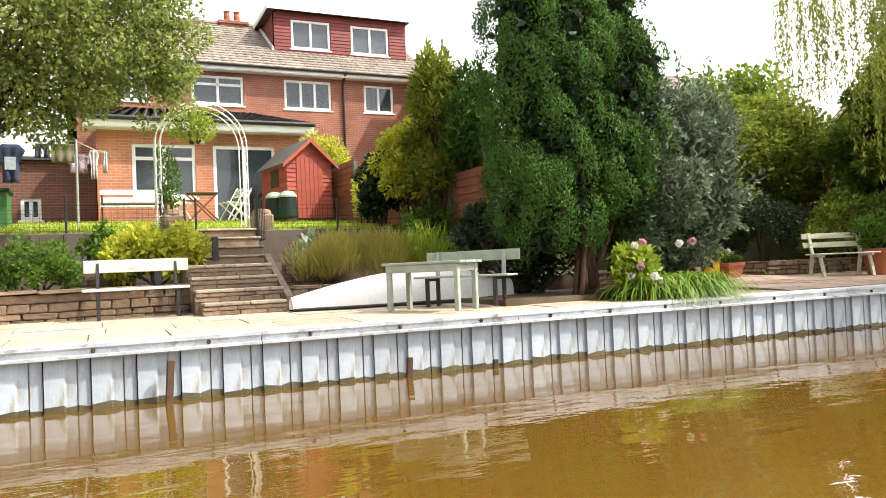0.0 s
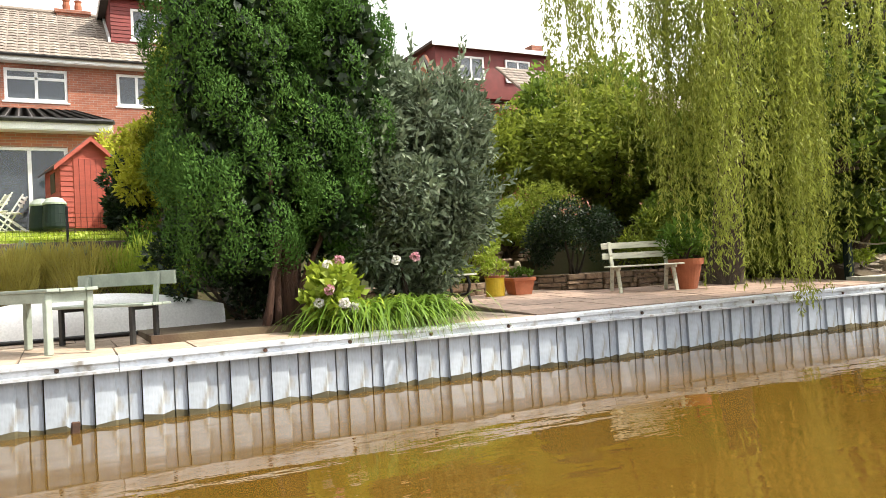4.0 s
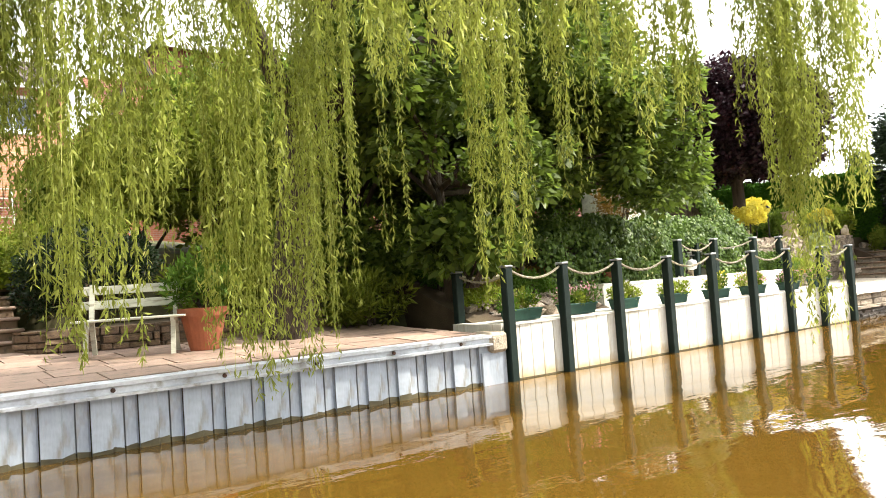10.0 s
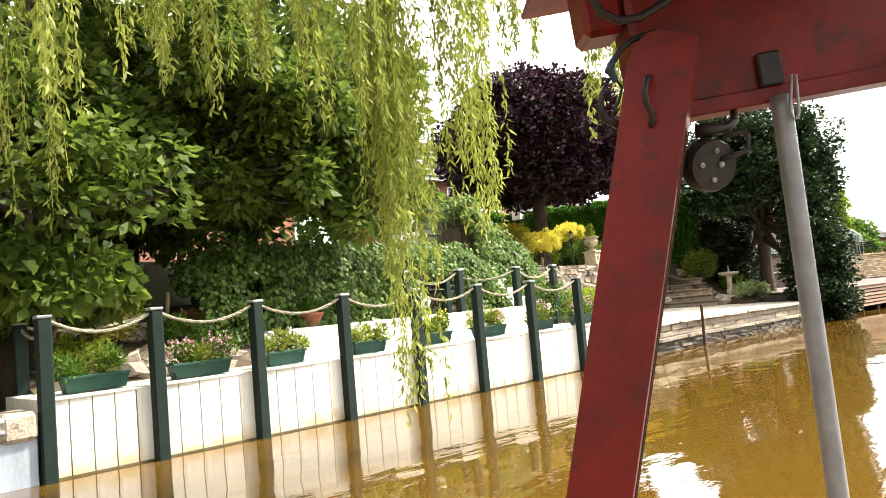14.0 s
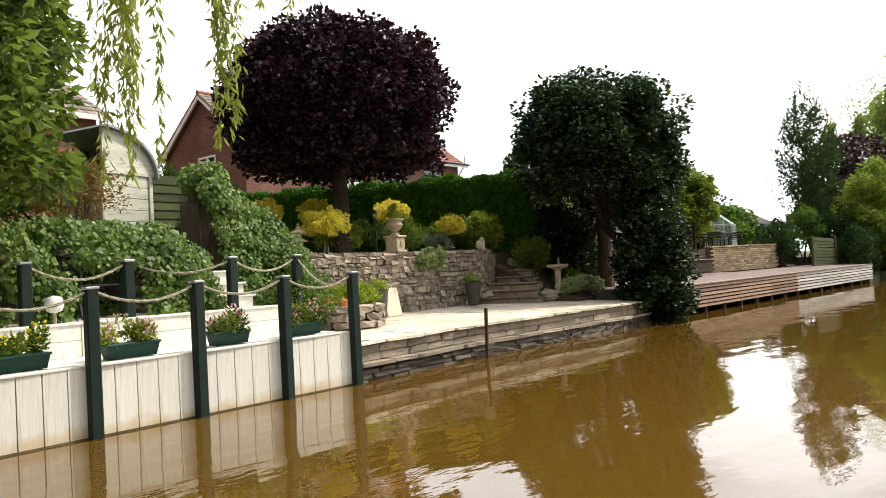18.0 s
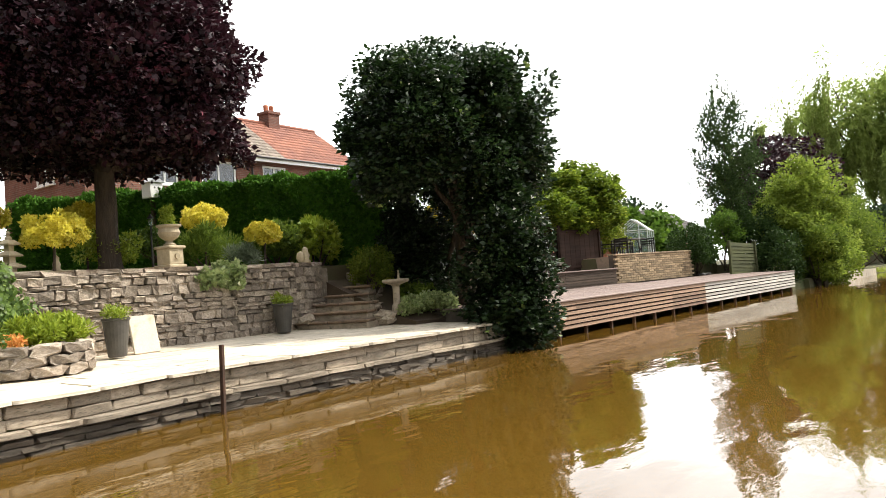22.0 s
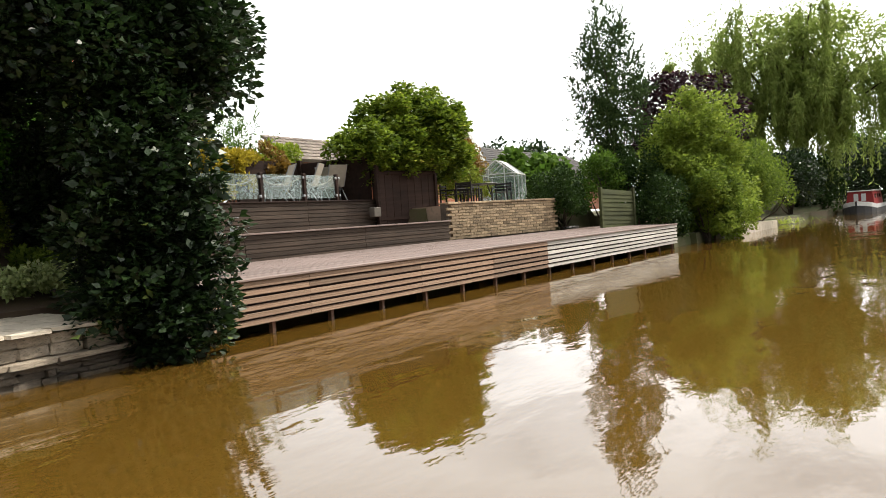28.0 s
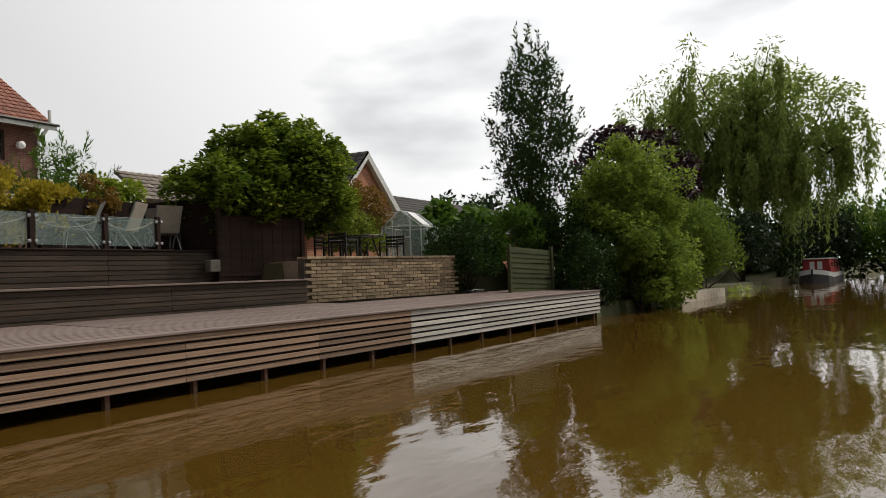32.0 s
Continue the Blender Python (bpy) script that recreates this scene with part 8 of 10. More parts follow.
def stone_bank():
    w = thing("canal_wall_stone", "weathered layered stone canal edge with a thin projecting coping", "canal wall", kind="structure")
    xs = [26.18, 29.0, 31.8, 34.5, 36.2]
    for a, b in zip(xs, xs[1:]):
        ya, yb = bank(a), bank(b)
        wall_core(w, a, b, ya + 0.155, yb + 0.155, -0.8, 0.5, 0.3, BANKST)
        courses(w, BANKST, a, b, ya + 0.14, yb + 0.14, 0.27, 0.505, 0.118, 0.52, 0.16, int(a * 7), rough=0.10, hvar=0.1, gap=0.005)
        courses(w, BANKST, a, b, ya + 0.06, yb + 0.06, 0.205, 0.27, 0.07, 0.85, 0.27, int(a * 7) + 1, rough=0.07, gap=0.006)
        # lowest courses in a darker stone, under the projecting ledge
        courses(w, DARKSTONE, a, b, ya + 0.10, yb + 0.10, -0.30, 0.205, 0.06, 0.36, 0.24, int(a * 7) + 2, rough=0.22, hvar=0.4, gap=0.006)
        courses(w, CREAM, a, b, ya + 0.13, yb + 0.13, 0.505, 0.56, 0.055, 0.9, 0.30, int(a * 7) + 3, "coping_slab", 0.03, 0.01)
    s = MB().box(-0.025, -0.025, 0, 0.025, 0.025, 1.25, ch=0.006).obj("mooring_stake", RUST)
    s.location, s.rotation_euler = (29.08, 7.56, -0.42), (0.02, 0.015, 0.2)
    tagged(s, "rusted iron mooring stake standing in the water", "stake")


stone_bank()


def rubble_wall():
    w = thing("wall_rubble", "rough random rubble retaining wall below the flower bed", "wall", kind="structure")
    pts = [(27.9, 11.25), (30.0, 11.15), (32.2, 11.1), (33.6, 11.05), (34.5, 11.2)]
    for (xa, ya), (xb, yb) in zip(pts, pts[1:]):
        wall_core(w, xa, xb, ya + 0.06, yb + 0.06, 0.4, 1.9, 0.35)
        courses(w, RUBBLE, xa, xb, ya + 0.02, yb + 0.02, 0.62, 1.88, 0.115, 0.185, 0.22, int(xa * 9), rough=0.32, hvar=0.55, gap=0.008)
        courses(w, RUBBLE, xa, xb, ya + 0.1, yb + 0.1, 1.88, 1.97, 0.09, 0.38, 0.36, int(xa * 9) + 4, "coping_stone", 0.25, 0.05)
    MB().box(34.3, 11.2, 0.4, 34.75, 13, 1.85).obj("wall_return", RUBBLE, w)
    b = MB().box(27.9, 11.4, 0.4, 34.6, 16, 1.95).obj("planting_bed", SOIL)
    tagged(b, "dark soil of the raised flower bed", "soil", kind="structure")
    st = thing("stone_steps", "dark stone steps curving up beside the rubble wall", "steps", kind="structure")
    # flat slab treads climbing between the wall's end and the boulders
    for i, (top, wide) in enumerate(((0.79, 1.5), (0.95, 1.32), (1.11, 1.25), (1.27, 0.95), (1.43, 0.8))):
        m = pose(33.72 + 0.30 * i, 10.2 + 0.13 * i, 0, 0, 0, 16)
        MB().box(0.04, -wide / 2, 0.3, 0.75, wide / 2, top - 0.055, m, ch=0.015).obj("riser", BANKST, st)
        MB().box(-0.02, -wide / 2 - 0.03, top - 0.055, 0.40, wide * 0.05, top, m, ch=0.018).obj("tread", STONE, st)
        MB().box(-0.03, wide * 0.05 + 0.008, top - 0.055, 0.40, wide / 2 + 0.03, top - 0.004, m, ch=0.018).obj("tread", STONE, st)
    r = random.Random(12)
    ms = [stone_mesh("rock", BANKST, 900 + k, 0.35, 0.28) for k in range(4)]
    for x, y, z, s in [(34.6, 9.55, 0.78, 0.42), (34.75, 9.95, 0.95, 0.3), (34.95, 10.3, 1.15, 0.32), (35.2, 10.65, 1.35, 0.4), (33.6, 10.7, 0.85, 0.34), (35.4, 9.4, 0.72, 0.25), (36.0, 9.2, 0.72, 0.3), (35.6, 11.2, 1.6, 0.4), (36.5, 9.1, 0.7, 0.28), (34.4, 11.5, 1.9, 0.3), (36.2, 9.6, 0.9, 0.3)]:
        o = new("rock", r.choice(ms))
        o.location, o.rotation_euler, o.scale = (x, y, z), (r.uniform(-.2, .2), r.uniform(-.2, .2), r.uniform(0, 6)), (s * 0.95, s * 0.75, s * 0.6)
        tagged(o, "rounded grey garden boulder beside the stone steps", "rock", "boulders by the steps")
    bed = MB().prism([(8.9, 0.5), (8.9, 0.66), (9.6, 0.85), (11.2, 1.55), (12.6, 1.9), (12.6, 0.5)], 34.7, 37.2).obj("planting_bed", SOIL)
    tagged(bed, "shaded soil bank under the dark tree", "soil", kind="structure")
    # round planter of stones
    p = thing("stone_planter", "low rounded planter built of rough pale stones", "planter", (27.95, 9.75, 0.62))
    MB().lathe([(0.55, -0.1), (0.55, 0.30), (0.01, 0.30)], 20).obj("fill", SOIL, p)
    for j in range(3):
        for i in range(11):
            a = 2 * math.pi * (i + 0.5 * (j % 2)) / 11 + r.uniform(-.05, .05)
            piece("stone", r.choice(RS), p, (0.6 * math.cos(a), 0.6 * math.sin(a), 0.06 + j * 0.125), (0, 0, a + math.pi / 2), (0.32 * r.uniform(.85, 1.1), 0.2, 0.125))


RS = [stone_mesh("stone", RUBBLE, 950 + k, 0.35, 0.15) for k in range(4)]
rubble_wall()


def tall_pot(x, y, z, h, seed, label):
    p = thing("tall_pot", label, "pot", (x, y, z), 0, "tall pots")
    MB().lathe([(0.12, 0), (0.13, 0.02), (0.185, h), (0.20, h + 0.01), (0.20, h + 0.04), (0.16, h + 0.04), (0.15, h - 0.03), (0.01, h - 0.03)], 22).obj("body", mat("slate_glaze", (0.07, 0.065, 0.055), (0.05, 0.045, 0.04), rough=0.5, scale=6, bump=0.1), p)
    shrub("clipped_ball", "small clipped golden-green ball in the tall pot", (x, y, z + h - 0.02), (0.19, 0.19, 0.13), 900, L_LIME, seed, 0.035, 0.02, 20, (0.4, 0.6), stems=False, group="potted balls")


tall_pot(29.42, 10.3, 0.65, 0.52, 511, "tall dark tapered pot beside the stone slab")
tall_pot(32.9, 10.6, 0.66, 0.5, 512, "tall dark tapered pot against the rubble wall")
sl = MB().box(-0.23, -0.02, 0, 0.23, 0.02, 0.58, ch=0.008).obj("stone_slab", CREAM)
sl.matrix_world = pose(29.98, 10.42, 0.64, -12, 0, 4)
tagged(sl, "pale rectangular stone slab leaning upright on the terrace", "slab")


def ornaments():
    u = thing("garden_urn", "buff cast-stone urn on a square pedestal", "urn", (31.09, 11.32, 1.965), 8)
    MB().box(-0.19, -0.19, 0, 0.19, 0.19, 0.05, ch=0.01).box(-0.155, -0.155, 0.05, 0.155, 0.155, 0.32, ch=0.01).box(-0.19, -0.19, 0.32, 0.19, 0.19, 0.37, ch=0.015).obj("pedestal", CONC, u)
    MB().lathe([(0.05, 0), (0.05, 0.03), (0.0, 0.032)], 10, pose(0, -0.156, 0.19, 90)).obj("rosette", CONC, u)
    MB().lathe([(0.11, 0.37), (0.11, 0.40), (0.06, 0.43), (0.06, 0.46), (0.15, 0.52), (0.19, 0.60), (0.165, 0.66), (0.165, 0.68), (0.21, 0.71), (0.21, 0.735), (0.16, 0.735), (0.14, 0.68), (0.0, 0.68)], 26).obj("bowl", CONC, u, smooth=False)
    g = thing("stone_pagoda", "pale cast-stone pagoda lantern with three tiers", "lantern", (28.6, 11.62, 1.96), 20)
    z = 0.0
    for k, w in enumerate((0.21, 0.18, 0.15)):
        MB().lathe([(w * 0.45, z), (w * 0.45, z + 0.09)], 4, pose(0, 0, 0, 0, 0, 45)).obj("tier_body", CONC, g)
        MB().lathe([(w, z + 0.09), (w * 1.05, z + 0.11), (w * 0.45, z + 0.17)], 4, pose(0, 0, 0, 0, 0, 45)).obj("tier_roof", CONC, g)
        z += 0.17
    MB().lathe([(0.05, z), (0.05, z + 0.03), (0.02, z + 0.06), (0.035, z + 0.09), (0.005, z + 0.13)], 12).obj("finial", CONC, g)
    l = thing("lamp_post", "slim black miniature lamp post in the flower bed", "lamp", (31.2, 12.0, 1.95))
    MB().tube([(0, 0, 0), (0, 0, 0.80)], [0.022, 0.014], 8).obj("post", BLACKMETAL, l)
    MB().lathe([(0.03, 0.80), (0.045, 0.83), (0.06, 0.93), (0.02, 0.94)], 6).obj("lantern", CLEAR, l)
    MB().lathe([(0.075, 0.94), (0.04, 0.98), (0.01, 1.02)], 6).obj("cap", BLACKMETAL, l)
    b = thing("bird_house", "white bird house on a grey pole", "bird house", (33.74, 15.7, 1.93))
    MB().tube([(0, 0, 0), (0, 0, 1.9)], 0.06, 8).obj("pole", FENCE, b)
    MB().box(-0.17, -0.17, 1.9, 0.17, 0.17, 2.28, ch=0.01).obj("box", PVC, b)
    MB().prism([(-0.22, 2.26), (0.22, 2.26), (0, 2.40)], -0.21, 0.21, "y").obj("roof", GALV, b, fix=True)
    # black discs stand in for the shade inside the entrance holes
    for x in (-0.05, 0.05):
        MB().lathe([(0.022, 0), (0.022, 0.006)], 10, pose(x, -0.17, 2.14, 90)).obj("entrance", BLACKMETAL, b)
    s = MB().lathe([(0.10, 0), (0.11, 0.03), (0.07, 0.08), (0.09, 0.16), (0.06, 0.24), (0.055, 0.29), (0.01, 0.33)], 14)
    s.lathe([(0.05, 0.02), (0.09, 0.1), (0.07, 0.2), (0.01, 0.24)], 10, at=(-0.13, 0, 0))
    o = s.obj("animal_statue", CONC, None, smooth=True)
    o.location = (34.05, 11.1, 1.96)
    tagged(o, "small grey stone animal statue on the wall top", "statue")
    for k, (x, y, z) in enumerate(((29.25, 11.55, 1.96), (35.0, 9.5, 1.50))):
        s = MB().lathe([(0.07, 0), (0.08, 0.03), (0.05, 0.07), (0.06, 0.13 + 0.1 * k), (0.035, 0.19 + 0.15 * k), (0.045, 0.23 + 0.17 * k), (0.01, 0.27 + 0.2 * k)], 12).obj("garden_statue", CONC, None, smooth=True)
        s.location, s.scale = (x, y, z), (1 - 0.6 * k,) * 3
        tagged(s, "small weathered pale stone garden statue", "statue", "small statues")
    d = thing("bird_bath", "grey stone bird bath on a squat pillar", "bird bath", (34.8, 9.42, 0.93), 0)
    MB().lathe([(0.11, -0.1), (0.10, 0.05), (0.07, 0.1), (0.07, 0.42), (0.10, 0.46)], 14).obj("pillar", BANKST, d)
    MB().lathe([(0.10, 0.46), (0.24, 0.50), (0.27, 0.53), (0.26, 0.57), (0.2, 0.56), (0.02, 0.53)], 20).obj("basin", BANKST, d)


ornaments()


def lollipop(x, y, z, h, r, seed, mat_l=L_YELLOW):
    t = shrub("standard_bush", "flat-headed golden standard bush on a thin stem", (x, y, z + h - r * 0.62), (r * 1.12, r * 1.12, r * 0.66), 6500, mat_l, seed, 0.05, 0.03, 60, (0.2, 0.32), low=-0.8, stems=False, category="bush", group="golden standards")
    MB().tube([(0, 0, -h + r * 0.62 - 0.05), (0.02, 0, 0.1)], 0.022, 7).obj("stem", BARK, t)


for x, y, h, r, s in [(29.15, 11.42, 0.62, 0.46, 521), (28.8, 13.0, 0.98, 0.40, 522), (33.65, 13.75, 1.18, 0.46, 524), (33.3, 11.45, 0.62, 0.34, 525), (30.95, 13.7, 1.12, 0.42, 526)]:
    lollipop(x, y, 1.95, h, r, s)
shrub("conifer_top", "tiny pointed conifer in the urn", (31.09, 11.32, 2.645), (0.13, 0.13, 0.19), 900, L_LIME, 531, 0.05, 0.02, 20, (0.3, 0.5), up=0.8, stems=False)
shrub("green_mound", "low rounded dark green bush in the flower bed", (28.3, 12.9, 1.95), (0.75, 0.6, 0.52), 5000, L_LIME, 532, 0.05, 0.03, 40, (0.25, 0.4))
shrub("green_bush", "feathery green bush behind the urn", (32.9, 12.6, 1.95), (0.55, 0.5, 0.45), 3200, L_BROAD, 533, 0.12, 0.02, 30, (0.25, 0.4), up=0.8)
shrub("green_bush", "dark green bush with pale shoots in the bed", (30.9, 12.9, 1.95), (0.7, 0.5, 0.45), 3000, L_LIME, 534, 0.06, 0.03, 30, (0.25, 0.4))
shrub("green_bush", "leafy evergreen at the head of the steps", (34.3, 12.2, 1.9), (0.6, 0.5, 0.5), 2600, L_BROAD, 535, 0.12, 0.05, 30, (0.25, 0.4))
shrub("green_bush", "upright leafy evergreen at the bed end", (35.1, 11.8, 1.85), (0.42, 0.4, 0.55), 2000, L_LIME, 536, 0.14, 0.06, 20, (0.3, 0.45), up=0.5)
shrub("lavender_clump", "spiky pale green clump spilling over the wall", (32.85, 11.5, 1.95), (0.4, 0.3, 0.18), 1800, L_SILVER, 537, 0.13, 0.012, 16, (0.4, 0.6), up=1.0, stems=False)
shrub("clipped_bush", "rounded clipped green bush beside the stone steps", (35.35, 10.5, 1.3), (0.5, 0.5, 0.5), 5000, L_LEMON, 539, 0.05, 0.03, 60, (0.2, 0.3), low=-0.8)
shrub("ivy_patch", "variegated ivy trailing over the rubble wall", (31.95, 11.0, 1.56), (0.58, 0.24, 0.21), 2600, L_PALE, 538, 0.085, 0.075, 30, (0.4, 0.7), up=-0.3, stems=False, low=-1)
shrub("box_ball", "clipped green box ball beside the steps", (35.35, 10.4, 1.4), (0.42, 0.42, 0.44), 5500, L_BROAD, 539, 0.04, 0.025, 60, (0.2, 0.3), low=-0.9)
shrub("variegated_bush", "round pale variegated bush on a short stem in the bed", (32.0, 13.1, 2.25), (0.42, 0.4, 0.3), 3000, L_IVY, 545, 0.045, 0.03, 40, (0.22, 0.34), low=-0.9)
shrub("ground_cover", "pale green mat of ground-cover plants", (35.45, 9.15, 0.72), (0.9, 0.42, 0.2), 4000, L_PALE, 540, 0.06, 0.045, 40, (0.5, 0.8), stems=False)
shrub("green_bush", "low glossy bush behind the ground cover", (36.0, 9.85, 0.95), (0.5, 0.35, 0.25), 1500, L_BROAD, 541, 0.09, 0.05, 20, (0.3, 0.5))
shrub("juniper", "bright green spreading juniper in the stone planter", (28.15, 9.85, 0.90), (0.62, 0.45, 0.20), 3500, L_LIME, 542, 0.09, 0.025, 34, (0.35, 0.6), up=0.5)
shrub("planter_flowers", "small orange and white flowers in the stone planter", (27.5, 9.55, 0.92), (0.3, 0.25, 0.12), 700, P_ORANGE, 543, 0.04, 0.03, 14, (0.4, 0.6), stems=False)
shrub("variegated_bush", "mixed variegated bush beside the last post", (26.75, 9.6, 0.66), (0.75, 0.5, 0.42), 3600, L_IVY, 544, 0.07, 0.04, 34, (0.3, 0.5))


# ---- decking ----
def deck():
    w = thing("deck_front", "weathered horizontal timber boards fronting the waterside deck", "deck", kind="structure")
    me_d = MB().prism([(-0.024, -0.5), (-0.016, 0.42), (-0.008, 0.5), (0.02, 0.5), (0.02, -0.5)], -0.5, 0.5).mesh("board", DECKF)
    me_p = MB().prism([(-0.024, -0.5), (-0.016, 0.42), (-0.008, 0.5), (0.02, 0.5), (0.02, -0.5)], -0.5, 0.5).mesh("board", DECKPALE)
    rows = [(0.668, 0.752), (0.565, 0.638), (0.461, 0.529), (0.364, 0.430), (0.264, 0.327), (0.167, 0.236)]
    xs = [35.6, 38.3, 41.0, 43.4, 45.78, 48.2, 50.6, 52.6, 54.6]
    for a, b in zip(xs, xs[1:]):
        ya, yb = bank(a), bank(b)
        ln, rz = math.hypot(b - a, yb - ya), math.atan2(yb - ya, b - a)
        for k, (z0, z1) in enumerate(rows):
            piece("board", me_p if a > 45 else me_d, w, ((a + b) / 2, (ya + yb) / 2 + 0.012 * (k % 2), (z0 + z1) / 2), (0, 0, rz), (ln - 0.006, 1, z1 - z0))
        # dark-coloured sheet added behind the boards stands in for shade in the gaps
        wall_core(w, a, b, ya + 0.06, yb + 0.06, 0.165, 0.74, 0.03, DECKDARK, "backing")
        o = MB().box(0, -0.05, 0.757, ln, 0.14, 0.79, ch=0.006).obj("edge_board", DECKTOP, w)
        o.matrix_local = pose(a, ya, 0, 0, 0, math.degrees(rz))
    x = 36.4
    while x < 54.5:
        mbp = MB().box(-0.035, -0.035, -0.9, 0.035, 0.035, 0.2, ch=0.005).obj("pile", RUST, w)
        mbp.location = (x, bank(x) + 0.06, 0)
        x += 1.19
    # deck boards run along the canal
    d = thing("deck_floor", "grooved grey-brown deck boards along the water", "deck", kind="structure")
    for a, b, depth in ((35.6, 41.0, 2.9), (41.0, 46.9, 3.1), (46.9, 54.6, 2.6)):
        ya, yb = bank(a) + 0.14, bank(b) + 0.14
        ln, rz = math.hypot(b - a, yb - ya), math.atan2(yb - ya, b - a)
        nb = int(depth / 0.145)
        me = MB().box(0, 0, 0, 1, 0.138, 0.028).mesh("deck_board", DECKTOP)
        for k in range(nb):
            piece("deck_board", me, d, (a - math.sin(rz) * 0.145 * k, ya + math.cos(rz) * 0.145 * k, 0.76 + 0.004 * k), (0, 0, rz), (ln - 0.004, 1, 1))
        wall_core(d, a, b, ya, yb, 0.3, 0.755, depth, MORTAR, "joists")
    # two raised tiers
    t1 = thing("deck_step", "lower brown ribbed timber riser of the raised deck", "deck", kind="structure")
    a, b = (36.5, 10.35), (46.95, 9.85)
    ln, rz = math.hypot(b[0] - a[0], b[1] - a[1]), math.degrees(math.atan2(b[1] - a[1], b[0] - a[0]))
    t1.matrix_world = pose(a[0], a[1], 0, 0, 0, rz)
    for k in range(6):
        for j in range(3):
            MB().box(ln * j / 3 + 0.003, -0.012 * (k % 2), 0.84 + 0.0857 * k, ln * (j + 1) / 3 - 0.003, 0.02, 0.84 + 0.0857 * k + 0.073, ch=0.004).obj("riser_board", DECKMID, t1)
    MB().box(0, -0.06, 1.355, ln, 1.6, 1.39, ch=0.006).obj("tread", DECKTOP, t1)
    MB().box(0, 0.02, 0.5, ln, 1.6, 1.355).obj("core", MORTAR, t1)
    t2 = thing("raised_deck", "dark brown upper deck tier", "deck", kind="structure")
    a, b = (36.5, 11.75), (46.9, 11.5)
    ln, rz = math.hypot(b[0] - a[0], b[1] - a[1]), math.degrees(math.atan2(b[1] - a[1], b[0] - a[0]))
    t2.matrix_world = pose(a[0], a[1], 0, 0, 0, rz)
    for k in range(7):
        for j in range(3):
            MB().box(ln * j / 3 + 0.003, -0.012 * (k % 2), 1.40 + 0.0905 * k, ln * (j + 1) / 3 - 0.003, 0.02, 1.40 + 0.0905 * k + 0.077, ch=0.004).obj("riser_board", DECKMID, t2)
    MB().box(0, -0.04, 2.03, ln, 4.0, 2.06, ch=0.006).obj("floor", DECKDARK, t2)
    MB().box(0, 0.02, 1.0, ln, 4.0, 2.03).obj("core", MORTAR, t2)
    # glass balustrade
    gb = thing("glass_balustrade", "clear glass balustrade panels between brown posts with steel clips", "balustrade", (0, 0, 0))
    px = [36.6, 38.0, 39.4, 40.78, 42.06, 43.44, 44.6]
    for i, x in enumerate(px):
        y = 11.82 - 0.024 * (x - 36.5)
        MB().box(x - 0.045, y - 0.045, 2.05, x + 0.045, y + 0.045, 2.70, ch=0.008).obj("post", DECKDARK, gb)
        for z in (2.18, 2.60):
            for s in (-1, 1):
                MB().lathe([(0.03, 0), (0.03, 0.03), (0.015, 0.035)], 10, pose(x + s * 0.06, y - 0.03, z, 90)).obj("clip", GALV, gb)
        if i:
            q = MB().box(px[i - 1] + 0.06, y - 0.006, 2.12, x - 0.06, y + 0.006, 2.66, ch=0.002).obj("pane", CLEAR, gb)
            q.visible_shadow = False
    for i in range(1, len(px)):
        y = 11.95 - 0.024 * (px[i] - 36.5)
        pts = [(px[i - 1] + (px[i] - px[i - 1]) * t / 8, y, 2.6 - 0.16 * 4 * (t / 8) * (1 - t / 8)) for t in range(9)]
        MB().tube(pts, 0.012, 6).obj("rope", ROPE, gb)
    # brown screen and pergola corner
    s = thing("timber_screen", "plain brown timber privacy screen on the deck", "screen", (45.95, 11.35, 1.95), -12)
    for k in range(8):
        MB().box(0.0 + 0.275 * k, 0, -0.55, 0.27 + 0.275 * k, 0.025, 0.85, ch=0.004).obj("board", DECKDARK, s)
    for x in (0.0, 2.2):
        MB().box(x - 0.05, -0.05, -0.9, x + 0.05, 0.06, 1.0, ch=0.008).obj("post", DECKDARK, s)
    for z in (-0.45, 0.75):
        MB().box(0, -0.03, z, 2.2, 0.0, z + 0.07, ch=0.004).obj("rail", DECKDARK, s)
    MB().box(-0.35, -0.2, -0.35, -0.1, 0.0, -0.1, ch=0.02).obj("utility_box", POSTGREY, s, "small grey outdoor box")
    p = thing("pergola", "dark timber pergola posts and beam over the seating", "pergola", (0, 0, 0))
    for x, y in ((46.35, 11.7), (46.3, 14.2), (44.0, 14.3)):
        MB().box(x - 0.06, y - 0.06, 2.05, x + 0.06, y + 0.06, 3.35, ch=0.008).obj("post", DECKDARK, p)
    MB().box(44.0, 14.25, 2.06, 46.35, 14.3, 3.3, ch=0.01).obj("back_screen", DECKDARK, p)
    MB().box(46.28, 11.8, 2.06, 46.33, 14.2, 3.25, ch=0.01).obj("side_screen", DECKDARK, p)


deck()


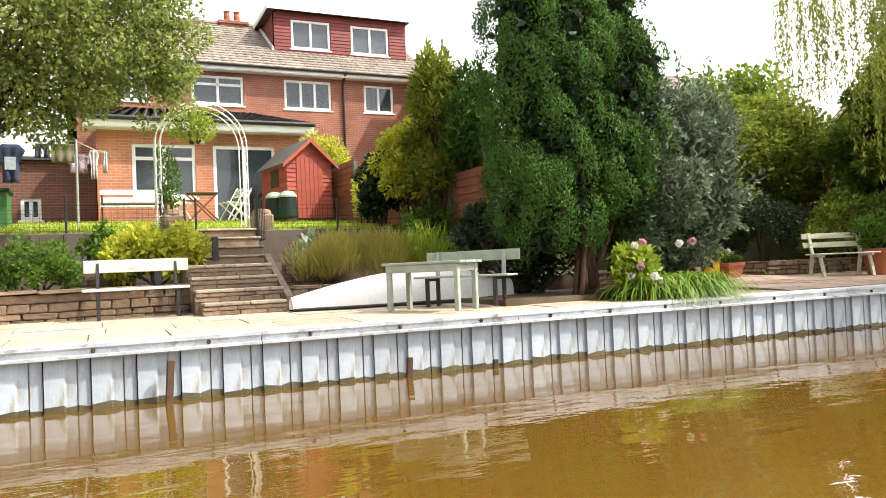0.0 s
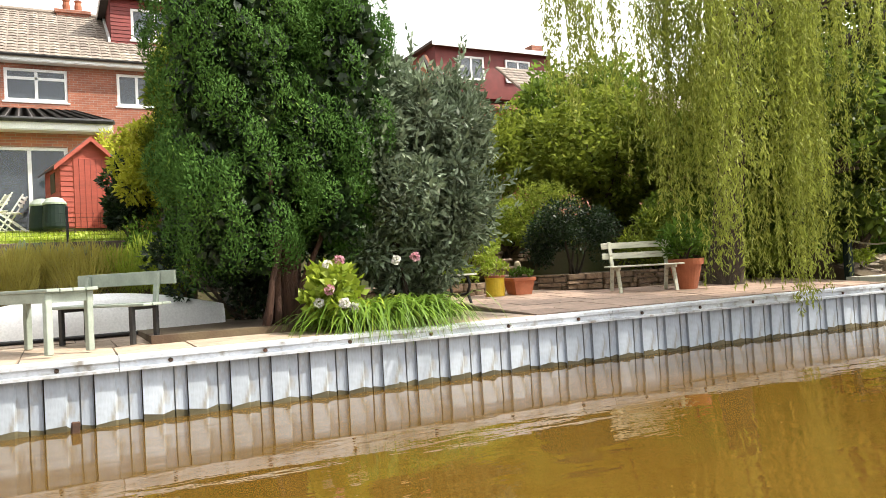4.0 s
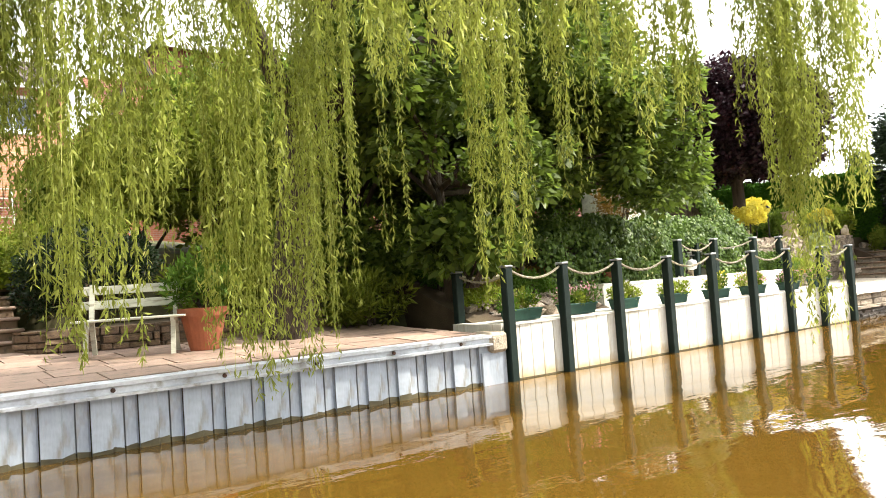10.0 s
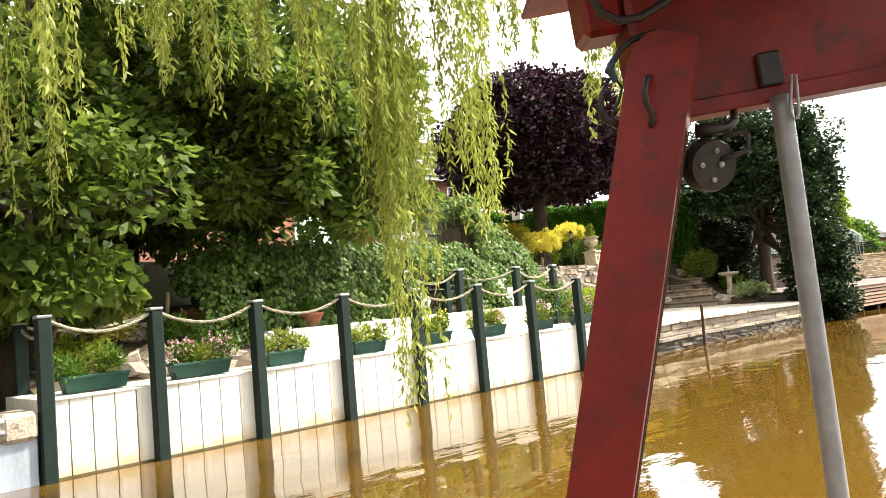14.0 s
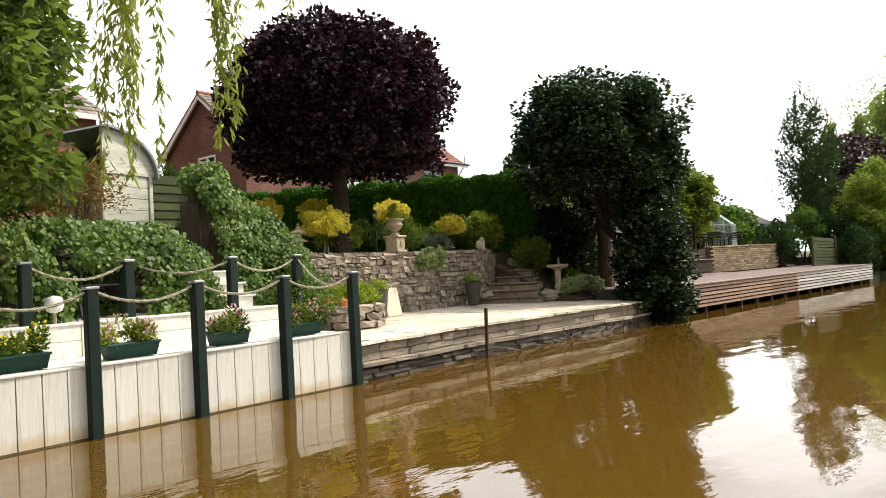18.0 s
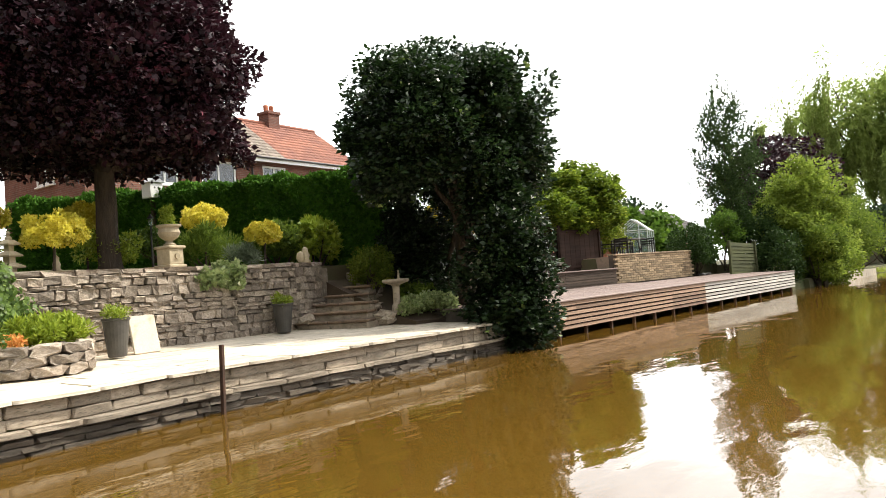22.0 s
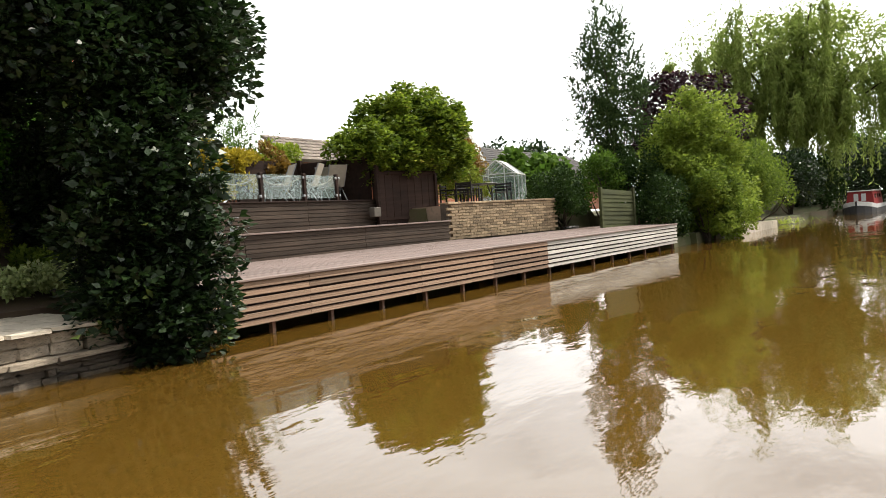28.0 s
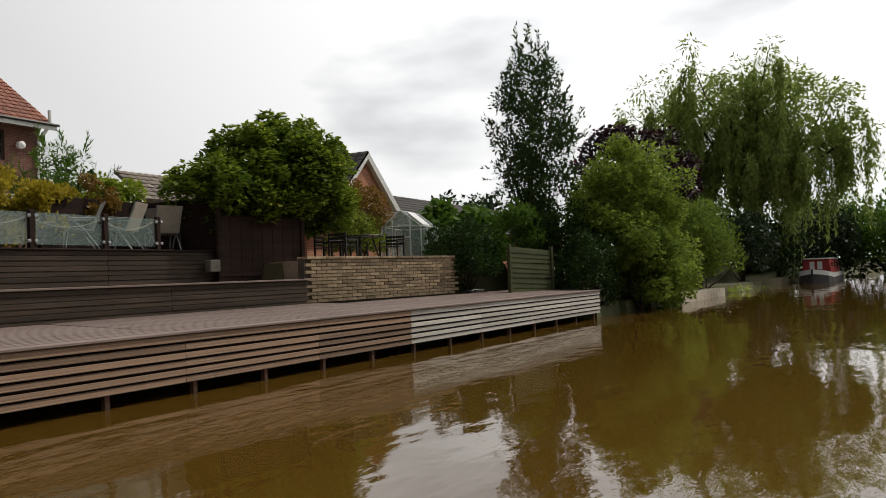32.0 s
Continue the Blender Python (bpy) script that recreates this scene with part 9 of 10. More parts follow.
def buff_wall():
    w = thing("wall_buff_brick", "low buff brick terrace wall with darker stains", "wall", kind="structure")
    a, b = (46.9, 9.85), (51.8, 8.85)
    ln, rz = math.hypot(b[0] - a[0], b[1] - a[1]), math.degrees(math.atan2(b[1] - a[1], b[0] - a[0]))
    w.matrix_world = pose(a[0], a[1], 0, 0, 0, rz)
    MB().box(0, 0.06, 0.5, ln, 0.25, 1.82).obj("core", MORTAR, w)
    MB().box(0, 0.25, 0.5, ln, 3.5, 1.78).obj("terrace_fill", FLAG, w)
    ms = [stone_mesh("brick", BUFF, 700 + k, 0.05, 0.04) for k in range(5)]
    r = random.Random(9)
    bw, bh = ln / 17, 0.077
    for j in range(12):
        for i in range(18):
            x = (i + (0.5 if j % 2 else 0)) * bw
            if x > ln - bw * 0.4:
                continue
            piece("brick", r.choice(ms), w, (x + bw / 2, 0.05 + r.uniform(-.004, .004), 0.87 + bh * (j + 0.5)), (0, 0, 0), (bw - 0.012, 0.1, bh - 0.012))
    for i in range(9):
        MB().box(ln * i / 9 + 0.004, -0.03, 1.80, ln * (i + 1) / 9 - 0.004, 0.3, 1.855, ch=0.008).obj("coping", BUFF, w)
    h = MB()
    for k in range(8):
        a0 = k * 0.8
        h.tube([(0.28 * math.cos(a0 + t * 0.4) * (1 + .1 * k), 0.2 * math.sin(a0 + t * 0.4), 0.03 + 0.02 * (k % 3)) for t in range(9)], 0.016, 6)
    o = h.obj("garden_hose", BLACKMETAL)
    o.location = (52.3, 8.55, 0.86)
    tagged(o, "coiled black garden hose lying on the deck", "hose")


buff_wall()


def patio_chair(x, y, z, rz, m, back=0.95):
    c = thing("patio_chair", "metal-framed garden chair with pale fabric sling", "chair", (x, y, z), rz, "chairs on the deck")
    for s in (-0.26, 0.26):
        MB().tube([(s, -0.28, 0), (s, -0.22, 0.42), (s, 0.2, 0.40), (s, 0.42, back)], 0.016, 7).obj("side_frame", GALV, c)
        MB().tube([(s, 0.34, 0), (s, 0.05, 0.42), (s, -0.2, 0.63), (s, 0.25, 0.64)], 0.016, 7).obj("rear_frame", GALV, c)
    mb = MB()
    prof = [(-0.22, 0.42), (0.0, 0.39), (0.2, 0.40), (0.31, 0.68), (0.42, back)]
    vs = [(sx, u, w) for u, w in prof for sx in (-0.25, 0.25)] + [(sx, u + 0.012, w - 0.012) for u, w in prof for sx in (-0.25, 0.25)]
    k = len(prof) * 2
    fs = [(2 * i, 2 * i + 1, 2 * i + 3, 2 * i + 2) for i in range(len(prof) - 1)] + [(k + 2 * i + 2, k + 2 * i + 3, k + 2 * i + 1, k + 2 * i) for i in range(len(prof) - 1)]
    fs += [(0, 2 * i, 2 * i, 0) for i in range(0)]
    mb.add(vs, fs).obj("sling", m, c)
    return c


SLING = mat("beige_sling_cloth", (0.42, 0.38, 0.31), (0.36, 0.32, 0.26), rough=0.9, scale=8, fine=120, bump=0.3)
for x, y, rz in ((43.7, 12.7, 60), (44.4, 12.4, 25), (45.5, 12.5, -20), (45.9, 12.9, -60)):
    patio_chair(x, y, 2.06, rz + 180, SLING)


def patio_table(x, y, z, r, h, name="patio_table", label="round dark garden table on the deck"):
    t = thing(name, label, "table", (x, y, z))
    MB().lathe([(0.02, h - 0.03), (r, h - 0.03), (r + 0.01, h - 0.015), (r, h), (0.02, h)], 26).obj("tabletop", BLACKMETAL, t)
    for k in range(4):
        a = k * math.pi / 2 + 0.6
        MB().tube([(0.8 * r * math.cos(a), 0.8 * r * math.sin(a), 0), (0.5 * r * math.cos(a), 0.5 * r * math.sin(a), h - 0.03)], 0.02, 7).obj("leg", BLACKMETAL, t)


patio_table(45.0, 13.2, 2.06, 0.5, 0.72)
patio_table(49.9, 10.5, 1.79, 0.6, 0.62, label="round dark table behind the buff brick wall")


def dark_chair(x, y, rz):
    c = thing("slatted_chair", "dark slatted garden chair behind the brick wall", "chair", (x, y, 1.79), rz, "chairs behind the wall")
    for s in (-0.24, 0.24):
        for yy, h in ((-0.22, 0.5), (0.24, 0.66)):
            MB().box(s - 0.02, yy - 0.02, 0, s + 0.02, yy + 0.02, h, ch=0.004).obj("leg", BLACKMETAL, c)
        MB().box(s - 0.025, -0.25, 0.47, s + 0.025, 0.24, 0.50, ch=0.004).obj("arm", BLACKMETAL, c)
    for k in range(5):
        MB().box(-0.24, -0.22 + 0.09 * k, 0.34, 0.24, -0.15 + 0.09 * k, 0.36, ch=0.003).obj("seat_slat", BLACKMETAL, c)
    for k in range(3):
        MB().box(-0.24, 0.225, 0.40 + 0.09 * k, 0.24, 0.245, 0.46 + 0.09 * k, ch=0.003).obj("back_slat", BLACKMETAL, c)


for x, y, rz in ((48.9, 10.3, 90), (49.5, 11.2, 10), (50.9, 10.2, -80), (50.4, 11.0, -30)):
    dark_chair(x, y, rz)


def greenhouse():
    g = thing("greenhouse", "small aluminium-framed greenhouse with a pitched glass roof", "greenhouse", (54.7, 12.2, 1.85), -78)
    W, D, H, P = 0.66, 1.9, 1.1, 1.6
    bars = []
    for y in (0, D / 3, 2 * D / 3, D):
        for s in (-1, 1):
            bars.append([(s * W, y, 0), (s * W, y, H), (0, y, P)])
    for s in (-1, 1):
        bars += [[(s * W, 0, H), (s * W, D, H)], [(s * W, 0, 0.02), (s * W, D, 0.02)], [(s * 0.3, 0, 0), (s * 0.3, 0, P - 0.21)]]
    bars += [[(0, 0, P), (0, D, P)], [(-W, 0, H), (W, 0, H)], [(-W, 0, 0.02), (W, 0, 0.02)], [(-W, D, H), (W, D, H)], [(-0.3, 0, 0.75), (0.3, 0, 0.75)]]
    for b in bars:
        MB().tube(b, 0.022, 5).obj("glazing_bar", PVC, g)
    for k in range(3):
        y0, y1 = D * k / 3, D * (k + 1) / 3
        for s in (-1, 1):
            for q in ([(s * W, y0, 0), (s * W, y1, 0), (s * W, y1, H), (s * W, y0, H)], [(s * W, y0, H), (s * W, y1, H), (0, y1, P), (0, y0, P)]):
                v = q + [(x - s * 0.006, y, z - 0.003) for x, y, z in q]
                o = MB().add(v, [(0, 1, 2, 3), (7, 6, 5, 4), (0, 4, 5, 1), (1, 5, 6, 2), (2, 6, 7, 3), (3, 7, 4, 0)]).obj("pane", CLEAR, g)
                o.visible_shadow = False
    for y in (0.004, D - 0.004):
        o = MB().prism([(-W, 0), (W, 0), (W, H), (0, P), (-W, H)], y - 0.003, y + 0.003, "y").obj("end_pane", CLEAR, g)
        o.visible_shadow = False
    MB().prism([(W * 0.95, H + 0.03), (0.1, P - 0.03), (0.1, P), (W * 0.95, H + 0.06)], 0.3, 1.1, "y").obj("roof_vent", PVC, g, fix=True)


greenhouse()


def bank_fence():
    f = thing("slanting_fence", "weathered olive-brown lapped fence panel sagging at the deck's end", "fence", (52.65, 7.65, 0.80), -14)
    for k in range(9):
        MB().prism([(-0.015, k * 0.135), (0.004, k * 0.135 + 0.145), (0.012, k * 0.135 + 0.145), (0.0, k * 0.135)], 0, 1.9, m=pose(0, 0, 0.02, 0, 2.5 + 0.7 * (k % 3 - 1), 0)).obj("board", FENCEOLIVE, f)
    for x in (0.0, 1.95):
        MB().box(x - 0.05, -0.05, -0.3, x + 0.05, 0.05, 1.3 - 0.03 * x, ch=0.008).obj("post", FENCEOLIVE, f)
    g = thing("far_fence", "dark timber fence behind the landing stage", "fence", (62.0, 6.9, 0.5), -6)
    for k in range(28):
        MB().box(k * 0.3, -0.01, 0, k * 0.3 + 0.28, 0.01, 1.5, ch=0.003).obj("pale", FENCE, g)
    MB().box(-0.05, -0.05, 0, 0.05, 0.05, 1.9).box(8.3, -0.05, 0, 8.4, 0.05, 1.9).obj("post", CREAMBENCH, g)
    l = MB().add([(62.0, bank(62.0) - 0.25, -0.3), (69, bank(69) - 0.2, -0.3), (69, bank(69) + 1.4, -0.3), (62.0, bank(62.0) + 1.4, -0.3), (62.0, bank(62.0) - 0.25, 0.34), (69, bank(69) - 0.2, 0.34), (69, bank(69) + 1.4, 0.34), (62.0, bank(62.0) + 1.4, 0.34)], [(0, 1, 5, 4), (1, 2, 6, 5), (2, 3, 7, 6), (3, 0, 4, 7), (4, 5, 6, 7)]).obj("landing_stage", CREAM)
    tagged(l, "pale concrete landing edge along the far bank", "landing", kind="structure")


bank_fence()


def narrowboat():
    b = thing("moored_narrowboat", "moored narrowboat with a white bow and red cabin", "boat", (85.5, 1.6, 0.0), -4)
    RED = mat("red_cabin_paint", (0.45, 0.05, 0.05), (0.38, 0.04, 0.04), rough=0.4)
    DK = mat("dark_hull_paint", (0.03, 0.03, 0.035), (0.05, 0.05, 0.05), rough=0.5)
    vs, fs = [], []
    prof = [(0.0, 0.05), (0.5, 0.45), (1.2, 0.8), (2.2, 1.0), (10.0, 1.0)]
    for x, w in prof:
        rise = 0.25 * max(0, 1 - x / 2.2)
        vs += [(x, -w, -0.3), (x, -w, 0.55 + rise), (x, w, 0.55 + rise), (x, w, -0.3)]
    for i in range(len(prof) - 1):
        fs += [(4 * i + j, 4 * i + 4 + j, 4 * i + 5 + j, 4 * i + 1 + j) for j in range(3)]
    fs += [(0, 1, 2, 3)]
    MB().add(vs, fs).obj("hull", DK, b, fix=True)
    MB().add([(x, s * (w + 0.01), z + 0.25 * max(0, 1 - x / 2.2)) for x, w in prof for s, z in ((-1, 0.3), (-1, 0.58), (1, 0.58), (1, 0.3))], [(4 * i + j, 4 * i + 4 + j, 4 * i + 5 + j, 4 * i + 1 + j) for i in range(len(prof) - 1) for j in (0, 2)]).obj("white_band", PVC, b)
    MB().prism([(-0.85, 0.55), (0.85, 0.55), (0.72, 1.45), (-0.72, 1.45)], 2.6, 9.6).obj("cabin", RED, b, fix=True)
    MB().box(2.5, -0.78, 1.45, 9.7, 0.78, 1.52, ch=0.03).obj("cabin_roof", PVC, b)
    for x in (3.6, 5.4, 7.2):
        MB().box(x, -0.82, 0.95, x + 0.7, -0.78, 1.25, ch=0.01).obj("window", GLASS, b)
    for y in (-0.35, 0.1):
        MB().box(2.57, y, 0.8, 2.61, y + 0.28, 1.3, ch=0.006).obj("cabin_door_panel", PVC, b)


narrowboat()


# ---- planting of the first garden ----
tree("birch_tree", "light green birch with hanging leafy branches over the lawn", (-1.7, 14.0, 1.1), 3.2, 0.10, (1.1, 0.2, 5.0), (2.3, 1.8, 1.9), 44000, L_BIRCH, 601, 0.088, 0.06, 150, (0.16, 0.3), limbs=12, up=-0.5, flat=0.0, extra=[(2.75, 0.2, 3.5, 0.42, 0.4, 0.95, 22), (3.1, 0.2, 4.3, 0.55, 0.5, 0.8, 18), (0.7, 0.1, 3.3, 0.9, 0.7, 0.7, 24), (2.9, 0.2, 5.6, 0.6, 0.5, 0.7, 16), (-0.2, 0.0, 3.3, 0.8, 0.6, 0.7, 14)])
shrub("climbing_rose", "thin climbing plant growing up the white arch", (1.2, 15.35, 2.1), (0.16, 0.2, 0.95), 1200, L_GREEN, 602, 0.06, 0.04, 30, (0.6, 1.0), low=-1)
shrub("climbing_rose", "yellow-green climber over the top of the white arch", (1.75, 15.4, 3.95), (0.55, 0.3, 0.32), 1300, L_LIME, 603, 0.06, 0.04, 26, (0.4, 0.7), low=-1)
shrub("green_bush", "rounded mid-green bush in the front bed", (-0.85, 12.5, 1.08), (0.62, 0.45, 0.42), 3600, L_GREEN, 604, 0.07, 0.035, 34, (0.25, 0.42), up=0.4)
shrub("green_bush", "mid-green bush at the bed's far end", (-2.6, 12.6, 1.08), (0.9, 0.5, 0.5), 3600, L_GREEN, 605, 0.07, 0.035, 34, (0.25, 0.42), up=0.4)
shrub("lime_bush", "bright lime-green leafy bush above the bench", (0.8, 12.85, 1.1), (0.78, 0.5, 0.5), 3800, L_GOLDCON, 606, 0.11, 0.07, 34, (0.28, 0.45))
shrub("green_bush", "taller leafy shrub beside the planter", (0.02, 13.6, 1.3), (0.35, 0.3, 0.42), 900, L_GREEN, 607, 0.09, 0.06, 18, (0.3, 0.5))
shrub("meadow_grass", "dry yellow flowering grasses beside the steps", (4.0, 12.5, 1.0), (1.25, 0.55, 0.38), 9000, L_DRY, 608, 0.22, 0.012, 50, (0.4, 0.7), up=2.2, stems=False, spread=0.35)
shrub("meadow_grass", "mixed green and yellow grasses at the bed's edge", (5.3, 12.4, 1.0), (0.7, 0.5, 0.38), 3500, L_LIME, 609, 0.2, 0.014, 40, (0.4, 0.7), up=2.0, stems=False, spread=0.4)
shrub("cabbage_plants", "grey-green broad-leaved plants by the upper wall", (4.0, 14.0, 1.36), (0.8, 0.3, 0.24), 420, L_SILVER, 610, 0.2, 0.11, 20, (0.5, 0.9), up=0.5, stems=False)
shrub("yellow_shrub", "yellow-green feathery shrub beside the red shed", (5.6, 20.2, 2.7), (0.75, 0.6, 1.2), 4000, L_GOLDCON, 611, 0.12, 0.04, 40, (0.3, 0.5), up=0.3)
shrub("green_bush", "rounded olive bush in front of the fence", (5.7, 16.6, 2.2), (0.55, 0.5, 0.7), 3000, L_GOLDCON, 612, 0.08, 0.04, 34, (0.25, 0.4))
shrub("dark_laurel", "dark glossy evergreen beside the boundary fence", (5.45, 14.95, 2.05), (0.5, 0.45, 0.85), 4600, L_DARK, 613, 0.11, 0.06, 36, (0.25, 0.4))
shrub("golden_conifer", "yellow-green spreading conifer against the fence", (6.0, 14.3, 2.2), (0.95, 0.7, 1.1), 9000, L_GOLDCON, 614, 0.11, 0.05, 50, (0.25, 0.4), up=-0.1)
shrub("tall_conifer", "tall open green conifer beside the cypress", (6.1, 13.5, 1.6), (0.55, 0.55, 2.1), 7500, L_LEMON, 615, 0.15, 0.04, 70, (0.25, 0.42), up=0.4, top_twigs=40, category="tree")
shrub("tall_conifer", "slender dark conifer reaching above the fence", (6.6, 12.9, 1.5), (0.5, 0.5, 2.05), 8000, L_CYP, 616, 0.15, 0.04, 60, (0.3, 0.5), up=0.5, top_twigs=30, category="tree")
shrub("low_bush", "wiry russet-green bush in front of the fence", (5.75, 13.2, 1.35), (0.6, 0.5, 0.55), 2400, L_GREEN, 617, 0.08, 0.03, 30, (0.25, 0.4), top_twigs=30)
shrub("low_bush", "dark evergreen under the cypress edge", (6.6, 12.0, 0.9), (0.7, 0.5, 0.8), 2600, L_DARK, 618, 0.1, 0.05, 30, (0.25, 0.4))


def strap_leaves(name, label, at, n, length, seed, m, spread=0.9):
    """A clump of arching strap leaves."""
    rng = np.random.default_rng(seed)
    o = thing(name, label, "plant", at)
    a = rng.uniform(0, 2 * math.pi, n)
    out = np.stack([np.cos(a), np.sin(a), np.zeros(n)], axis=1)
    ln = length * rng.uniform(0.6, 1.15, n)
    lift = rng.uniform(0.5, 1.2, n)
    base = np.stack([rng.normal(0, 0.16 * spread, n), rng.normal(0, 0.10 * spread, n), np.zeros(n)], axis=1)
    ts = np.linspace(0, 1, 6)
    pts = base[:, None, :] + out[:, None, :] * (ln[:, None] * ts[None, :] ** 1.1)[:, :, None] * 0.8 + np.array([0, 0, 1.0]) * (ln[:, None] * (lift[:, None] * ts - 1.15 * lift[:, None] * ts ** 2.2))[:, :, None]
    side = np.stack([-np.sin(a), np.cos(a), np.zeros(n)], axis=1)
    w = 0.014 * (1 - ts ** 2 * 0.9)
    L, R = pts - side[:, None, :] * w[None, :, None], pts + side[:, None, :] * w[None, :, None]
    q = np.stack([L[:, :-1], R[:, :-1], R[:, 1:], L[:, 1:]], axis=2).reshape(-1, 4, 3)
    quads("strap_leaf_clump", m, q, o)
    return o


for k, (x, y) in enumerate(((7.3, 8.5), (7.65, 8.45), (7.98, 8.42), (7.45, 8.75), (7.85, 8.72), (7.05, 8.6))):
    strap_leaves("day_lily", "clump of arching bright green strap leaves", (x, y, 0.70), 170, 0.98, 620 + k, L_LIME if k == 3 else L_STRAP)
shrub("hydrangea", "hydrangea bush with pale pink and white flower heads", (6.92, 8.62, 0.68), (0.3, 0.26, 0.40), 900, L_LIME, 631, 0.12, 0.08, 24, (0.3, 0.5))
rng = np.random.default_rng(632)
for k, (x, y, z) in enumerate([(6.8, 8.34, 1.12), (6.92, 8.2, 0.97), (6.85, 8.5, 1.40), (7.0, 8.52, 1.45), (7.05, 8.26, 0.9), (7.75, 8.6, 1.42), (8.0, 8.6, 1.45), (6.7, 8.42, 0.98)]):
    p, d = clump_points([(0, 0, 0)], [0.04], 110, rng, 0.75)
    o = quads("flower_head", P_WHITE if k % 3 else P_PINK, leaf_quads(p, d, rng, 0.03, 0.03, 0.7), None)
    o.location = (x, y, z)
    tagged(o, "round %s hydrangea flower head" % ("white" if k % 3 else "pale pink"), "flower", "hydrangea heads")
shrub("golden_shrub", "golden green feathery shrub above the pots", (10.5, 12.2, 1.0), (0.95, 0.6, 0.72), 7000, L_LIME, 641, 0.07, 0.03, 40, (0.25, 0.42))
shrub("fern_bank", "green ferns behind the slatted bench", (9.6, 11.9, 1.0), (0.9, 0.6, 0.45), 3000, L_GREEN, 642, 0.16, 0.035, 30, (0.3, 0.5), up=0.5)
shrub("low_plants", "low green plants between the bench and the pots", (9.9, 11.35, 1.0), (0.6, 0.3, 0.16), 1400, L_LIME, 643, 0.07, 0.03, 22, (0.4, 0.7), stems=False)
shrub("dark_shrub", "dense dark olive shrub spilling over the stone bed", (12.6, 11.5, 1.0), (0.95, 0.7, 0.72), 9000, L_DARK, 644, 0.06, 0.03, 60, (0.2, 0.35))
shrub("olive_shrub", "pale olive shrub behind the dark one", (12.7, 12.6, 1.3), (1.0, 0.7, 0.85), 6000, L_LEMON, 645, 0.06, 0.03, 50, (0.25, 0.4))
shrub("upper_hedge", "tall leafy green hedge in the upper garden", (13.4, 17.0, 2.3), (0.75, 0.7, 1.15), 6000, L_BROAD, 646, 0.12, 0.07, 50, (0.22, 0.36))
shrub("upper_hedge", "bright yellow-green bush in the upper garden", (12.2, 13.1, 1.5), (0.8, 0.6, 0.5), 4000, L_LIME, 647, 0.12, 0.07, 50, (0.22, 0.36))
shrub("upper_hedge", "dark laurel beside the orange house", (15.6, 21.0, 2.7), (1.5, 1.0, 1.6), 5000, L_BROAD, 648, 0.16, 0.09, 60, (0.22, 0.36))
shrub("meadow_strip", "long pale grass above the dry-stone wall", (12.4, 14.3, 2.15), (1.2, 0.5, 0.16), 2500, L_DRY, 649, 0.2, 0.012, 30, (0.6, 1.0), up=2.0, stems=False, spread=0.4)
shrub("lilac_shrub", "leafy yellow-green shrub in the upper garden", (14.6, 15.8, 2.3), (1.7, 1.2, 1.5), 8000, L_LEMON, 650, 0.13, 0.07, 60, (0.2, 0.34))
shrub("shade_shrub", "shaded leafy shrub under the willow", (15.2, 11.3, 1.0), (1.2, 0.8, 0.8), 6000, L_BROAD, 651, 0.1, 0.06, 50, (0.25, 0.4))
shrub("shade_shrub", "shaded fern under the willow", (16.2, 10.2, 0.7), (0.7, 0.5, 0.4), 2600, L_LEMON, 652, 0.16, 0.03, 26, (0.3, 0.5), up=0.6)
shrub("back_hedge", "dense green trees behind the willow", (17.5, 16.5, 2.2), (3.2, 1.4, 2.4), 9000, L_BROAD, 653, 0.17, 0.1, 80, (0.22, 0.36))
shrub("back_hedge", "dense dark green shrubs behind the rockery", (21.3, 14.2, 2.0), (3.0, 1.3, 1.9), 9000, L_GREEN, 654, 0.15, 0.09, 80, (0.22, 0.36))
# rockery plants
for k, (x, y, z, m) in enumerate([(17.6, 9.3, 0.9, L_LIME), (18.2, 9.8, 1.15, L_DRY), (18.9, 9.5, 1.0, L_GREEN), (17.4, 10.1, 1.2, L_GREEN), (19.4, 10.0, 1.1, L_RUSSET), (18.5, 10.3, 1.35, L_LIME), (17.9, 10.6, 1.4, L_LIME)]):
    shrub("rockery_plant", ("low yellow-green" if m is L_LIME else "low russet" if m is L_RUSSET else "low dry golden" if m is L_DRY else "low green") + " cushion plant in the rockery", (x, y, z), (0.4, 0.3, 0.2), 1300, m, 660 + k, 0.07, 0.03, 20, (0.35, 0.6), group="rockery plants")


